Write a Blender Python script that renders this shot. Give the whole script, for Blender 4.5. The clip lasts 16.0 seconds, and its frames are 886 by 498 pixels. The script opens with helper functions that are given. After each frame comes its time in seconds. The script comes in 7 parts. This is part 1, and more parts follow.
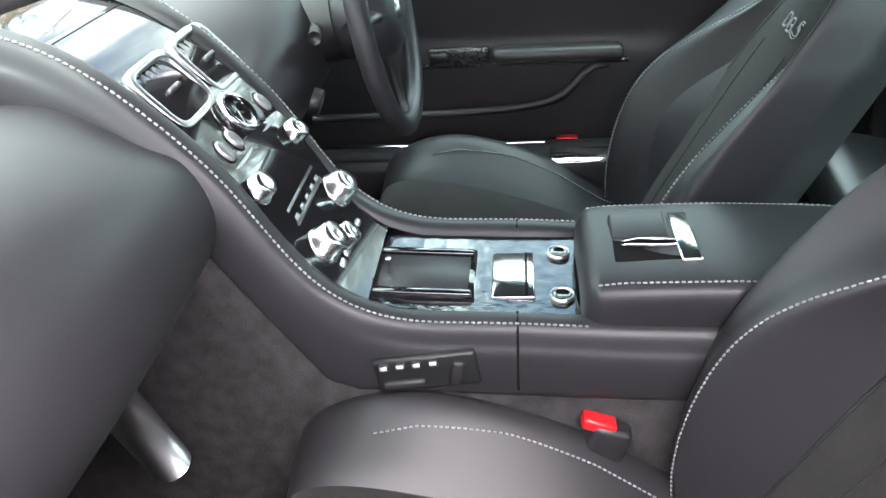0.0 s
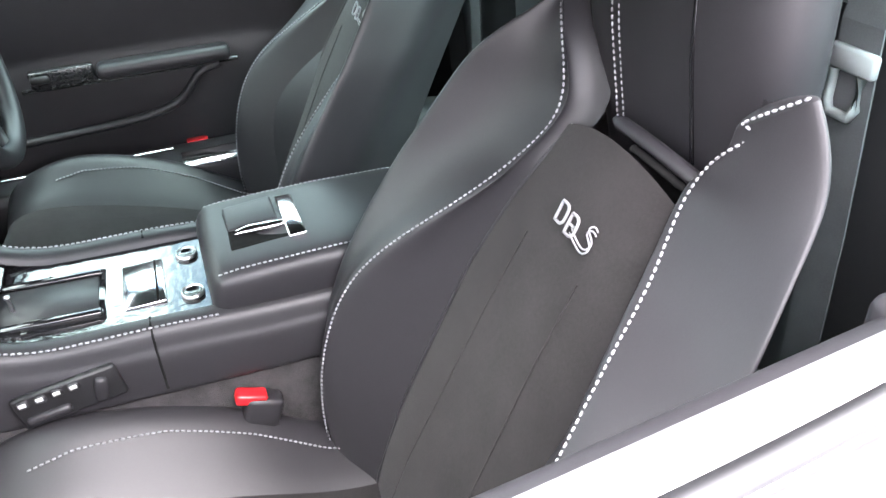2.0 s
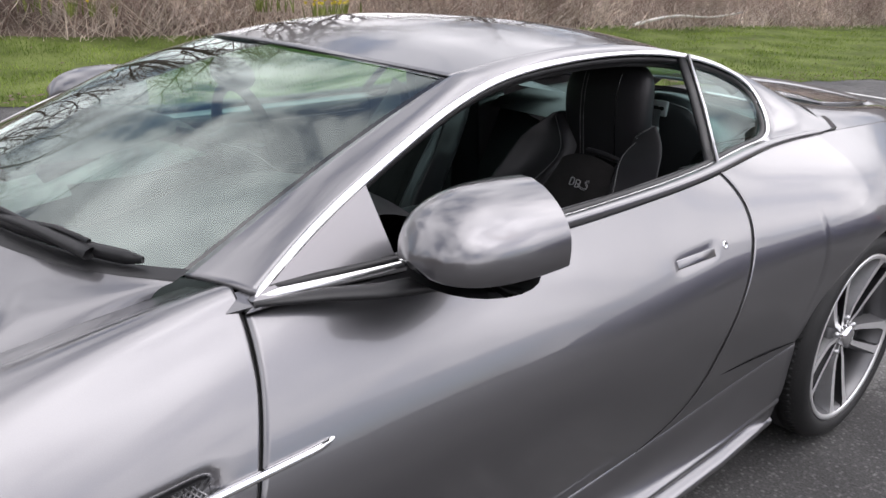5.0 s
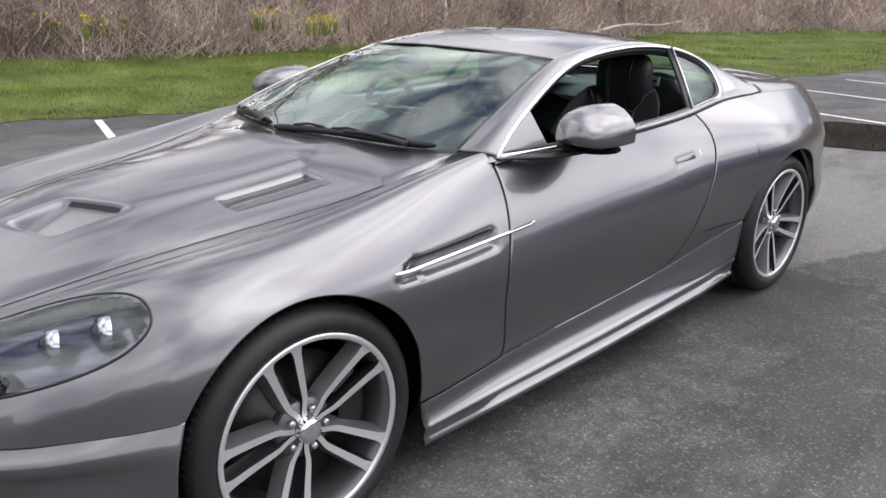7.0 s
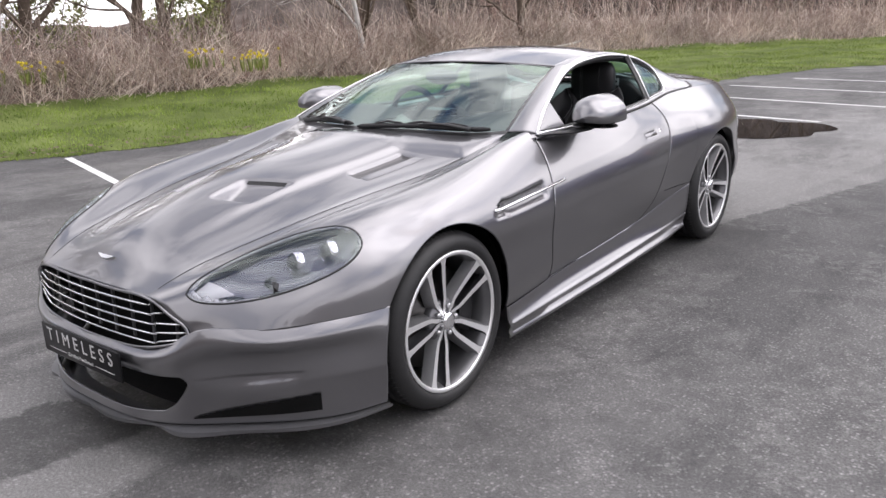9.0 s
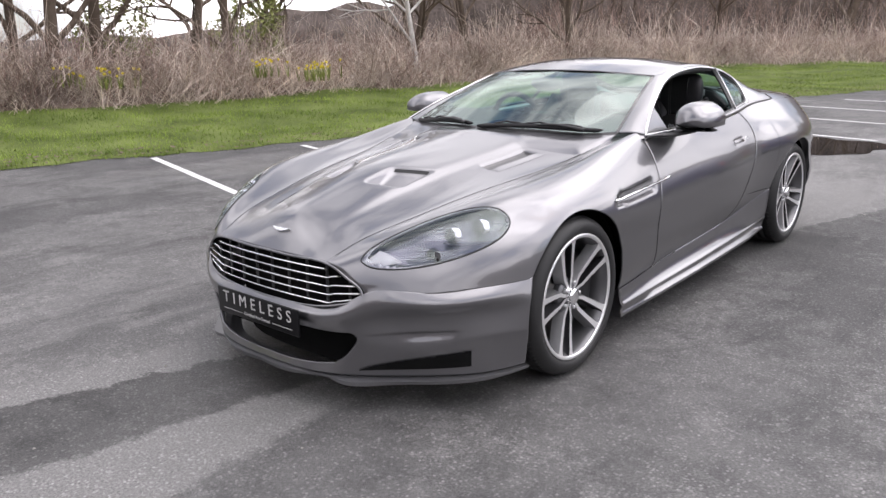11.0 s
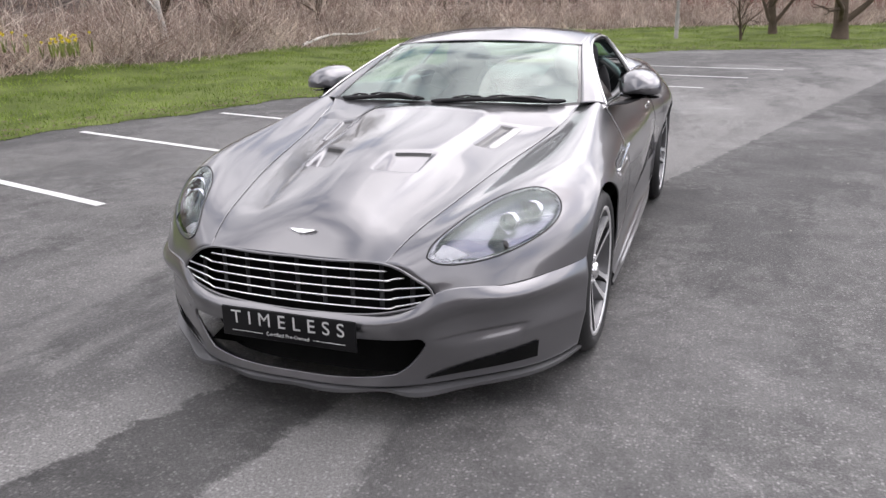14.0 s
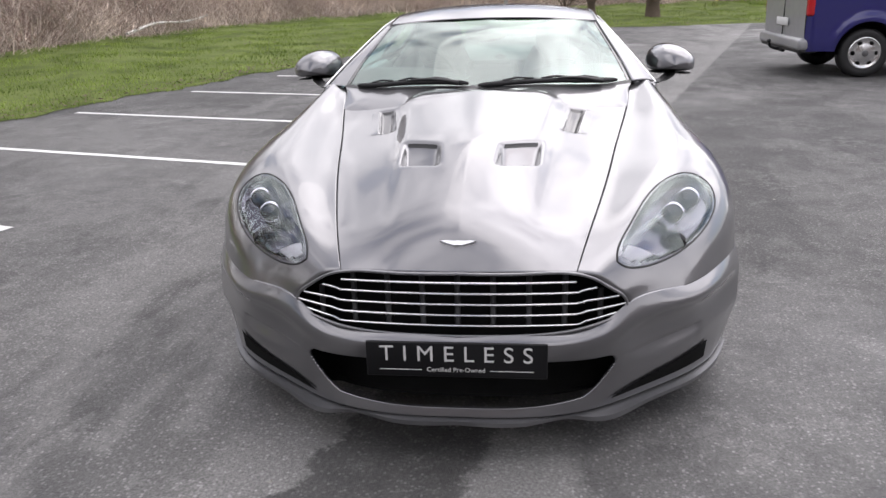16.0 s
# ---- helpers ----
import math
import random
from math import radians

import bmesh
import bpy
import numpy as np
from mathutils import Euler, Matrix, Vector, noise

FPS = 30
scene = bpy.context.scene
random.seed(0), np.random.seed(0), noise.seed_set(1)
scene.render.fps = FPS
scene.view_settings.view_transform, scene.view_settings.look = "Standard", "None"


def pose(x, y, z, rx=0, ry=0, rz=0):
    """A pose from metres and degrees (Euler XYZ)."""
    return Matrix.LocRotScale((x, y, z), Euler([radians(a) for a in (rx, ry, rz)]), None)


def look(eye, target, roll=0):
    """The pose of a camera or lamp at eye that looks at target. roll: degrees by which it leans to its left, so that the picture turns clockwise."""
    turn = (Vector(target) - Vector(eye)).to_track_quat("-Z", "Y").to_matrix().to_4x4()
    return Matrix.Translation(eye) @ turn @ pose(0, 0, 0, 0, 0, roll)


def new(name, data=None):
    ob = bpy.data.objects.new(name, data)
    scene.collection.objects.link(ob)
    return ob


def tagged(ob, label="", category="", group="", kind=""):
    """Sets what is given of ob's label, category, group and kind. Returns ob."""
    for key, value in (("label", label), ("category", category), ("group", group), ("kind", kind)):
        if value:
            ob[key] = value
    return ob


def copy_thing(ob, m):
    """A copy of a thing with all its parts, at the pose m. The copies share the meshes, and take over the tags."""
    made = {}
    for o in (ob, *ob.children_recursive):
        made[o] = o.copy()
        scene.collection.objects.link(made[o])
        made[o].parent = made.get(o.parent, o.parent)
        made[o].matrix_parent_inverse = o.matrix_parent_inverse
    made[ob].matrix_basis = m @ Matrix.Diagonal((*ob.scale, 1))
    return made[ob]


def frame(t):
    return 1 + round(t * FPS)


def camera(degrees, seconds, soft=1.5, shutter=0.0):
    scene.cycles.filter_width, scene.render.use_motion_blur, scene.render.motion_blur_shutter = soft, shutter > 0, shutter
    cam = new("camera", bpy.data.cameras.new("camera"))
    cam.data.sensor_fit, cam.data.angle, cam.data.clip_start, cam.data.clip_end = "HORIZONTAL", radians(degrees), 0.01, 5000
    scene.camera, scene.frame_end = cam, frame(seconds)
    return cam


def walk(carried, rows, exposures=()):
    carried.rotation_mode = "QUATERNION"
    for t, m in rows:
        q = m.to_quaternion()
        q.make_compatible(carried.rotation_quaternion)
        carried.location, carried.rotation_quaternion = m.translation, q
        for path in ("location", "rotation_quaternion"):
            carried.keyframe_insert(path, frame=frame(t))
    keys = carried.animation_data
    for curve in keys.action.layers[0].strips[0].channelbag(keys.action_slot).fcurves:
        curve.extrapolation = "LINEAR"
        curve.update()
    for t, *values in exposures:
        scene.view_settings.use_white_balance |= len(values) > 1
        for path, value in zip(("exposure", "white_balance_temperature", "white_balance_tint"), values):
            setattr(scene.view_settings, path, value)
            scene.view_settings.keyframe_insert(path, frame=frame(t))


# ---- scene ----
cam = camera(59.5, 16.0)

PATH = [
    (0, (0.836, 0.217, 1.179), (-0.865, 0.019, 0.145), -4.3),
    (0.5, (0.811, 0.252, 1.165), (-0.863, 0.31, 0.071), -3.7),
    (1, (0.835, 0.306, 1.18), (-0.776, 0.606, 0.034), -3.0),
    (1.5, (0.881, 0.326, 1.198), (-0.687, 0.806, 0.053), -2.7),
    (2, (0.935, 0.313, 1.223), (-0.643, 0.847, 0.116), -3.5),
    (2.5, (1.035, 0.248, 1.256), (-0.598, 0.831, 0.261), -3.6),
    (3, (1.176, 0.154, 1.314), (-0.477, 0.823, 0.408), -3.2),
    (3.2, (1.223, 0.094, 1.336), (-0.43, 0.816, 0.474), -2.9),
    (5.3, (1.902, -1.231, 1.382), (0.493, 0.03, 0.731), 1.5),
    (5.5, (2.012, -1.365, 1.394), (0.602, -0.099, 0.754), 1.0),
    (6, (2.099, -1.708, 1.375), (0.718, -0.404, 0.751), 0.8),
    (6.5, (2.309, -2.057, 1.408), (0.921, -0.76, 0.781), -0.1),
    (7, (2.394, -2.34, 1.417), (1.03, -1.021, 0.786), 0.3),
    (7.5, (2.431, -2.635, 1.396), (1.148, -1.229, 0.781), -1.1),
    (8, (2.547, -2.916, 1.402), (1.275, -1.492, 0.805), -1.7),
    (8.5, (2.557, -3.2, 1.417), (1.319, -1.742, 0.832), -1.6),
    (9, (2.59, -3.492, 1.418), (1.39, -1.995, 0.854), -2.2),
    (9.5, (2.602, -3.729, 1.391), (1.335, -2.28, 0.847), -2.2),
    (9.7, (2.586, -3.803, 1.412), (1.293, -2.378, 0.869), -1.7),
    (11.8, (2.393, -4.119, 1.392), (1.197, -2.605, 0.863), -0.1),
    (12, (2.323, -4.128, 1.394), (1.158, -2.608, 0.815), -0.2),
    (12.5, (2.168, -4.218, 1.404), (1.072, -2.669, 0.774), -0.3),
    (13, (1.94, -4.387, 1.419), (0.982, -2.747, 0.793), -0.9),
    (13.5, (1.686, -4.445, 1.409), (0.899, -2.714, 0.789), -0.9),
    (14, (1.384, -4.453, 1.417), (0.712, -2.669, 0.811), -1.1),
    (14.5, (1.005, -4.463, 1.392), (0.473, -2.639, 0.765), -1.7),
    (15, (0.66, -4.387, 1.382), (0.251, -2.533, 0.751), -2.2),
    (15.5, (0.396, -4.343, 1.36), (0.083, -2.467, 0.74), -1.1),
    (16, (0.207, -4.341, 1.391), (-0.012, -2.462, 0.741), -1.7),
]
STOPS = [(0.0, 3.2, 6650, 17), (0.5, 3.4, 6650, 17), (1.0, 3.4, 6650, 17), (2.0, 3.7, 6600, 18), (2.6, 3.75, 6550, 18), (3.2, 3.4, 6550, 18), (4.3, 1.2, 6550, 16), (5.3, -0.2, 6500, 15), (6.6, -0.15, 6500, 15), (8.5, 0.12, 6550, 16), (12.5, 0.15, 6550, 16), (16.0, 0.0, 6550, 15)]
walk(cam, [(t, look(eye, target, roll)) for t, eye, target, roll in PATH], STOPS)

# ---- sky and sun ----
SUN_ELEV, SUN_ROT = 52, 44
world = bpy.data.worlds.new("sky")
scene.world = world
world.use_nodes = True
wn, wl = world.node_tree.nodes, world.node_tree.links
wn.clear()
w_out = wn.new("ShaderNodeOutputWorld")
w_bg = wn.new("ShaderNodeBackground")
w_sky = wn.new("ShaderNodeTexSky")
w_sky.sky_type, w_sky.sun_disc = "NISHITA", False
w_sky.sun_elevation, w_sky.sun_rotation = radians(SUN_ELEV), radians(SUN_ROT)
w_co = wn.new("ShaderNodeTexCoord")
w_no = wn.new("ShaderNodeTexNoise")
w_no.inputs["Scale"].default_value, w_no.inputs["Detail"].default_value = 3.1, 8.0
w_no.inputs["Roughness"].default_value, w_no.inputs["Distortion"].default_value = 0.55, 0.4
w_ra = wn.new("ShaderNodeValToRGB")
w_ra.color_ramp.elements[0].position, w_ra.color_ramp.elements[1].position = 0.35, 0.46
w_cl = wn.new("ShaderNodeValToRGB")          # cloud brightness
w_cl.color_ramp.elements[0].color, w_cl.color_ramp.elements[1].color = (5.0, 5.2, 5.7, 1), (20.5, 20.5, 20.7, 1)
w_cl.color_ramp.elements[0].position, w_cl.color_ramp.elements[1].position = 0.4, 0.72
w_mx = wn.new("ShaderNodeMix")
w_mx.data_type = "RGBA"
w_bg.inputs["Strength"].default_value = 0.15
wl.new(w_co.outputs["Generated"], w_no.inputs["Vector"])
wl.new(w_no.outputs["Fac"], w_ra.inputs["Fac"])
wl.new(w_no.outputs["Fac"], w_cl.inputs["Fac"])
wl.new(w_ra.outputs["Color"], w_mx.inputs["Factor"])
wl.new(w_sky.outputs["Color"], w_mx.inputs["A"])
# the cloud is brighter round the veiled sun
w_dot, w_pow, w_gain, w_mul = wn.new("ShaderNodeVectorMath"), wn.new("ShaderNodeMath"), wn.new("ShaderNodeMapRange"), wn.new("ShaderNodeVectorMath")
w_dot.operation, w_pow.operation, w_mul.operation = "DOT_PRODUCT", "POWER", "SCALE"
w_dot.inputs[1].default_value = (math.sin(radians(SUN_ROT)) * math.cos(radians(SUN_ELEV)), math.cos(radians(SUN_ROT)) * math.cos(radians(SUN_ELEV)), math.sin(radians(SUN_ELEV)))
w_pow.use_clamp, w_pow.inputs[1].default_value = True, 7.0
w_gain.inputs["To Min"].default_value, w_gain.inputs["To Max"].default_value = 0.94, 2.2
wl.new(w_co.outputs["Generated"], w_dot.inputs[0])
wl.new(w_dot.outputs["Value"], w_pow.inputs[0])
wl.new(w_pow.outputs["Value"], w_gain.inputs["Value"])
wl.new(w_cl.outputs["Color"], w_mul.inputs[0])
wl.new(w_gain.outputs["Result"], w_mul.inputs["Scale"])
wl.new(w_mul.outputs["Vector"], w_mx.inputs["B"])
wl.new(w_mx.outputs["Result"], w_bg.inputs["Color"])
wl.new(w_bg.outputs["Background"], w_out.inputs["Surface"])
sun = new("sun", bpy.data.lights.new("sun", "SUN"))
sun.data.energy, sun.data.angle, sun.data.color = 1.2, radians(78), (1.0, 0.965, 0.92)
_a, _e = radians(SUN_ROT), radians(SUN_ELEV)
sun.matrix_world = look(Vector((math.sin(_a) * math.cos(_e), math.cos(_a) * math.cos(_e), math.sin(_e))) * 30, (0, 0, 0))

# ---- materials ----
def mat(name, color, rough=0.5, metal=0.0, vary=0.12, scale=8.0, fine=180.0, bump=0.0, bump_scale=None,
        coat=0.0, coat_rough=0.03, spec=0.5, color2=None, rand=0.0, sheen=0.0):
    """A surface with two scales of colour variation and an optional fine relief."""
    m = bpy.data.materials.new(name)
    m.use_nodes = True
    n, l = m.node_tree.nodes, m.node_tree.links
    b = n["Principled BSDF"]
    b.inputs["Roughness"].default_value, b.inputs["Metallic"].default_value = rough, metal
    b.inputs["Coat Weight"].default_value, b.inputs["Coat Roughness"].default_value = coat, coat_rough
    b.inputs["Specular IOR Level"].default_value = spec
    b.inputs["Sheen Weight"].default_value = sheen
    co = n.new("ShaderNodeTexCoord")
    no = n.new("ShaderNodeTexNoise")
    no.inputs["Scale"].default_value, no.inputs["Detail"].default_value = scale, 5.0
    nf = n.new("ShaderNodeTexNoise")
    nf.inputs["Scale"].default_value, nf.inputs["Detail"].default_value = fine, 3.0
    l.new(co.outputs["Object"], no.inputs["Vector"])
    l.new(co.outputs["Object"], nf.inputs["Vector"])
    mix = n.new("ShaderNodeMix")
    mix.data_type = "FLOAT"
    mix.inputs["Factor"].default_value = 0.4
    l.new(no.outputs["Fac"], mix.inputs["A"])
    l.new(nf.outputs["Fac"], mix.inputs["B"])
    ramp = n.new("ShaderNodeValToRGB")
    lo = tuple(c * (1 - vary) for c in color)
    hi = tuple(c * (1 + vary) for c in (color2 or color))
    ramp.color_ramp.elements[0].color, ramp.color_ramp.elements[1].color = (*lo, 1), (*hi, 1)
    ramp.color_ramp.elements[0].position, ramp.color_ramp.elements[1].position = 0.33, 0.67
    l.new(mix.outputs["Result"], ramp.inputs["Fac"])
    src = ramp.outputs["Color"]
    if rand:
        oi = n.new("ShaderNodeObjectInfo")
        hs = n.new("ShaderNodeHueSaturation")
        mr = n.new("ShaderNodeMapRange")
        mr.inputs["To Min"].default_value, mr.inputs["To Max"].default_value = 1 - rand, 1 + rand
        l.new(oi.outputs["Random"], mr.inputs["Value"])
        l.new(mr.outputs["Result"], hs.inputs["Value"])
        l.new(src, hs.inputs["Color"])
        src = hs.outputs["Color"]
    l.new(src, b.inputs["Base Color"])
    if bump:
        bu = n.new("ShaderNodeBump")
        bu.inputs["Strength"].default_value, bu.inputs["Distance"].default_value = bump, 0.004
        if bump_scale:
            nb = n.new("ShaderNodeTexNoise")
            nb.inputs["Scale"].default_value, nb.inputs["Detail"].default_value = bump_scale, 3.0
            l.new(co.outputs["Object"], nb.inputs["Vector"])
            l.new(nb.outputs["Fac"], bu.inputs["Height"])
        else:
            l.new(nf.outputs["Fac"], bu.inputs["Height"])
        l.new(bu.outputs["Normal"], b.inputs["Normal"])
    return m


def glass(name, tint, gloss=1.0, rough=0.0, base=0.07):
    """Thin glass: a tinted clear pane whose gloss grows towards grazing view."""
    m = bpy.data.materials.new(name)
    m.use_nodes = True
    n, l = m.node_tree.nodes, m.node_tree.links
    n.clear()
    o, t, g, x, f = (n.new("ShaderNode" + k) for k in ("OutputMaterial", "BsdfTransparent", "BsdfGlossy", "MixShader", "LayerWeight"))
    pw, mr = n.new("ShaderNodeMath"), n.new("ShaderNodeMapRange")
    pw.operation = "POWER"
    pw.inputs[1].default_value = 4.5
    mr.inputs["To Min"].default_value, mr.inputs["To Max"].default_value = base, 0.95
    t.inputs["Color"].default_value = (*tint, 1)
    g.inputs["Roughness"].default_value = rough
    g.inputs["Color"].default_value = (gloss * 0.90, gloss, gloss * 0.96, 1)
    f.inputs["Blend"].default_value = 0.5
    l.new(f.outputs["Facing"], pw.inputs[0])
    l.new(pw.outputs["Value"], mr.inputs["Value"])
    l.new(mr.outputs["Result"], x.inputs["Fac"])
    l.new(t.outputs["BSDF"], x.inputs[1])
    l.new(g.outputs["BSDF"], x.inputs[2])
    l.new(x.outputs["Shader"], o.inputs["Surface"])
    return m


PAINT = mat("grey_metallic_paint", (0.186, 0.184, 0.193), 0.30, 0.88, 0.05, 900.0, 2500.0, coat=1.0, coat_rough=0.012)
PAINT.node_tree.nodes["Principled BSDF"].inputs["Coat IOR"].default_value = 1.6
VANBLUE = mat("blue_paint", (0.012, 0.010, 0.13), 0.35, 0.2, 0.05, coat=1.0)
REDLENS = mat("red_lamp_lens", (0.5, 0.01, 0.015), 0.15, 0.0, 0.1, coat=0.6)
GREYPAINT = mat("silver_grey_door", (0.30, 0.30, 0.31), 0.4, 0.3, 0.08, coat=0.5)
CHROME = mat("bright_metal", (0.86, 0.86, 0.87), 0.12, 1.0, 0.02)
TRIM = mat("window_trim_metal", (0.88, 0.88, 0.89), 0.28, 1.0, 0.02)
SATIN = mat("satin_metal", (0.62, 0.62, 0.63), 0.3, 1.0, 0.05)
RIMFACE = mat("machined_alloy", (0.80, 0.80, 0.80), 0.36, 0.75, 0.04, 60.0)
RIMPOCKET = mat("black_alloy", (0.022, 0.022, 0.024), 0.35, 0.3, 0.1)
RIMSIDE = mat("satin_alloy", (0.30, 0.30, 0.305), 0.40, 0.8, 0.06, 40.0)
RIMDARK = mat("graphite_alloy", (0.16, 0.16, 0.165), 0.35, 0.7, 0.06)
RUBBER = mat("tyre_rubber", (0.014, 0.014, 0.0145), 0.58, 0.0, 0.2, 30.0, bump=0.15)
BLACK = mat("black_plastic", (0.012, 0.012, 0.013), 0.45, 0.0, 0.15, 25.0)
GLOSSBLACK = mat("gloss_black", (0.008, 0.008, 0.009), 0.08, 0.0, 0.1, coat=0.6)
VOID = mat("dark_liner", (0.006, 0.006, 0.006), 0.9, 0.0, 0.3, 12.0, spec=0.1)
IRON = mat("brake_iron", (0.075, 0.072, 0.07), 0.4, 0.9, 0.15, 20.0)
CARBON = mat("carbon_weave", (0.02, 0.02, 0.021), 0.25, 0.0, 0.3, 300.0, coat=0.5)
GLASS = glass("clear_glass", (0.68, 0.84, 0.77), base=0.17)
TINTED = glass("green_tint_glass", (0.60, 0.86, 0.82))
LENS = glass("lamp_lens", (0.88, 0.88, 0.93), base=0.085)
LEATHER = mat("black_leather", (0.0190, 0.0182, 0.0205), 0.45, 0.0, 0.10, 14.0, 420.0, bump=0.05, bump_scale=700.0, spec=0.42)
SUEDE = mat("black_suede", (0.0175, 0.0160, 0.0160), 0.95, 0.0, 0.30, 16.0, 300.0, bump=0.12, bump_scale=900.0, spec=0.12, sheen=0.10)
SLEEK = mat("sleek_leather", (0.026, 0.026, 0.028), 0.30, 0.0, 0.10, 14.0, 420.0, spec=0.7)
CARPET = mat("black_carpet", (0.033, 0.031, 0.032), 0.98, 0.0, 0.45, 40.0, 600.0, bump=0.5, bump_scale=700.0, spec=0.1)
THREAD = mat("grey_thread", (0.26, 0.26, 0.27), 0.85, 0.0, 0.1)
WEB = mat("belt_webbing", (0.09, 0.095, 0.10), 0.7, 0.0, 0.2, 20.0, 800.0)
REDBTN = mat("red_plastic", (0.55, 0.015, 0.02), 0.35, 0.0, 0.08)
SHELF = mat("grey_shelf_cloth", (0.11, 0.11, 0.11), 0.9, 0.0, 0.15)
KNOB = mat("brushed_knob", (0.74, 0.74, 0.74), 0.22, 1.0, 0.05, 60.0)
PIANO = mat("piano_black", (0.008, 0.008, 0.009), 0.08, 0.0, 0.1, bump=0.30, bump_scale=55.0, coat=0.6)
FASCIA = mat("satin_fascia", (0.46, 0.455, 0.47), 0.42, 0.7, 0.04, 60.0)
PALEPLASTIC = mat("pale_grey_plastic", (0.27, 0.28, 0.285), 0.45, 0.0, 0.05)
HEADLINER = mat("dark_headlining", (0.05, 0.05, 0.051), 0.95, 0.0, 0.15)


def asphalt_material():
    """Worn asphalt: coarse grain, blotches, and dry pale strips with crisp edges."""
    m = mat("asphalt", (0.056, 0.055, 0.0555), 0.74, 0.0, 0.42, 2.2, 170.0, color2=(0.070, 0.0685, 0.068), bump=0.9, bump_scale=230.0)
    n, l = m.node_tree.nodes, m.node_tree.links
    b = n["Principled BSDF"]
    co = n.new("ShaderNodeTexCoord").outputs["Object"]

    def noise(scale, detail, rough=0.6, stretch=None):
        t = n.new("ShaderNodeTexNoise")
        t.inputs["Scale"].default_value, t.inputs["Detail"].default_value, t.inputs["Roughness"].default_value = scale, detail, rough
        src = co
        if stretch:
            mp = n.new("ShaderNodeMapping")
            mp.inputs["Rotation"].default_value, mp.inputs["Scale"].default_value = (0, 0, radians(stretch[0])), (1, stretch[1], 1)
            l.new(co, mp.inputs["Vector"])
            src = mp.outputs["Vector"]
        l.new(src, t.inputs["Vector"])
        return t.outputs["Fac"]

    def op(kind, a, c=0.0, clamp=False):
        t = n.new("ShaderNodeMath")
        t.operation, t.use_clamp = kind, clamp
        for k, q in enumerate((a, c)):
            if isinstance(q, (int, float)):
                t.inputs[k].default_value = q
            else:
                l.new(q, t.inputs[k])
        return t.outputs["Value"]

    def ramp(v, lo, hi):
        t = n.new("ShaderNodeMapRange")
        t.inputs["From Min"].default_value, t.inputs["From Max"].default_value = lo, hi
        l.new(v, t.inputs["Value"])
        return t.outputs["Result"]
    ragged = op("MULTIPLY", op("SUBTRACT", noise(6.0, 10.0, 0.78), 0.5), 0.26)

    def side(a, c):
        """Ragged signed distance to the line a-c, positive to its left."""
        d = (Vector(c) - Vector(a)).normalized()
        v = n.new("ShaderNodeVectorMath")
        v.operation = "DOT_PRODUCT"
        v.inputs[1].default_value = (-d.y, d.x, 0)
        l.new(co, v.inputs[0])
        return op("ADD", op("SUBTRACT", v.outputs["Value"], -d.y * a[0] + d.x * a[1]), ragged)
    blotch = ramp(noise(1.25, 10.0, 0.76), 0.535, 0.56)
    speck = ramp(noise(11.0, 8.0, 0.78), 0.46, 0.54)
    worn = op("MULTIPLY", blotch, speck)
    drift = op("MULTIPLY", ramp(noise(0.33, 10.0, 0.70, (-17, 0.4)), 0.50, 0.53), ramp(noise(4.0, 9.0, 0.75), 0.34, 0.56))
    e1 = side((-.68, -3.06), (-.36, -2.05))
    broken = op("MAXIMUM", op("SUBTRACT", 1.0, ramp(e1, 0.15, 0.7)), ramp(noise(1.1, 10.0, 0.74, (-17, 0.3)), 0.42, 0.52))
    strip = op("MULTIPLY", op("MULTIPLY", ramp(e1, -0.012, 0.012), broken), op("ADD", op("MULTIPLY", op("SUBTRACT", 1.0, ramp(e1, 0.5, 3.2)), 0.75), 0.05))
    e2, e3 = side((-.03, -2.82), (.07, -2.25)), side((.40, -2.75), (.36, -2.15))
    e4, e5 = side((-1, -5.0), (1, -5.05)), side((1, -2.06), (-1, -2.10))
    streak = op("MULTIPLY", op("MULTIPLY", op("SUBTRACT", 1.0, ramp(e2, -0.02, 0.015)), ramp(e3, -0.02, 0.05)), op("MULTIPLY", ramp(e4, 0, 0.9), ramp(e5, 0, 0.1)))
    e6, e7 = side((.84, 1.96), (1.37, 4.76)), side((3, 1.6), (-1, 1.9))
    lane = op("MULTIPLY", op("MULTIPLY", ramp(e6, -0.02, 0.02), op("SUBTRACT", 1.0, ramp(e6, 0.6, 3.2))), op("SUBTRACT", 1.0, ramp(e7, -1.2, 0.2)))
    lane = op("MULTIPLY", lane, ramp(side((3, 6), (-1, 6)), -4.0, 0.5))
    pale = op("ADD", op("MULTIPLY", worn, 0.36), op("MULTIPLY", drift, 0.40))
    for q, k in ((strip, 1.0), (streak, 0.95), (lane, 0.45)):
        pale = op("ADD", pale, op("MULTIPLY", q, k), True)
    grain = ramp(noise(120.0, 3.0, 0.6), 0.3, 0.7)
    mix = n.new("ShaderNodeMix")
    mix.data_type = "RGBA"
    old = b.inputs["Base Color"].links[0].from_socket
    dry = n.new("ShaderNodeMix")
    dry.data_type = "RGBA"
    dry.inputs["A"].default_value, dry.inputs["B"].default_value = (0.155, 0.152, 0.148, 1), (0.25, 0.245, 0.24, 1)
    l.new(grain, dry.inputs["Factor"])
    l.new(pale, mix.inputs["Factor"])
    l.new(old, mix.inputs["A"])
    l.new(dry.outputs["Result"], mix.inputs["B"])
    gr = n.new("ShaderNodeHueSaturation")
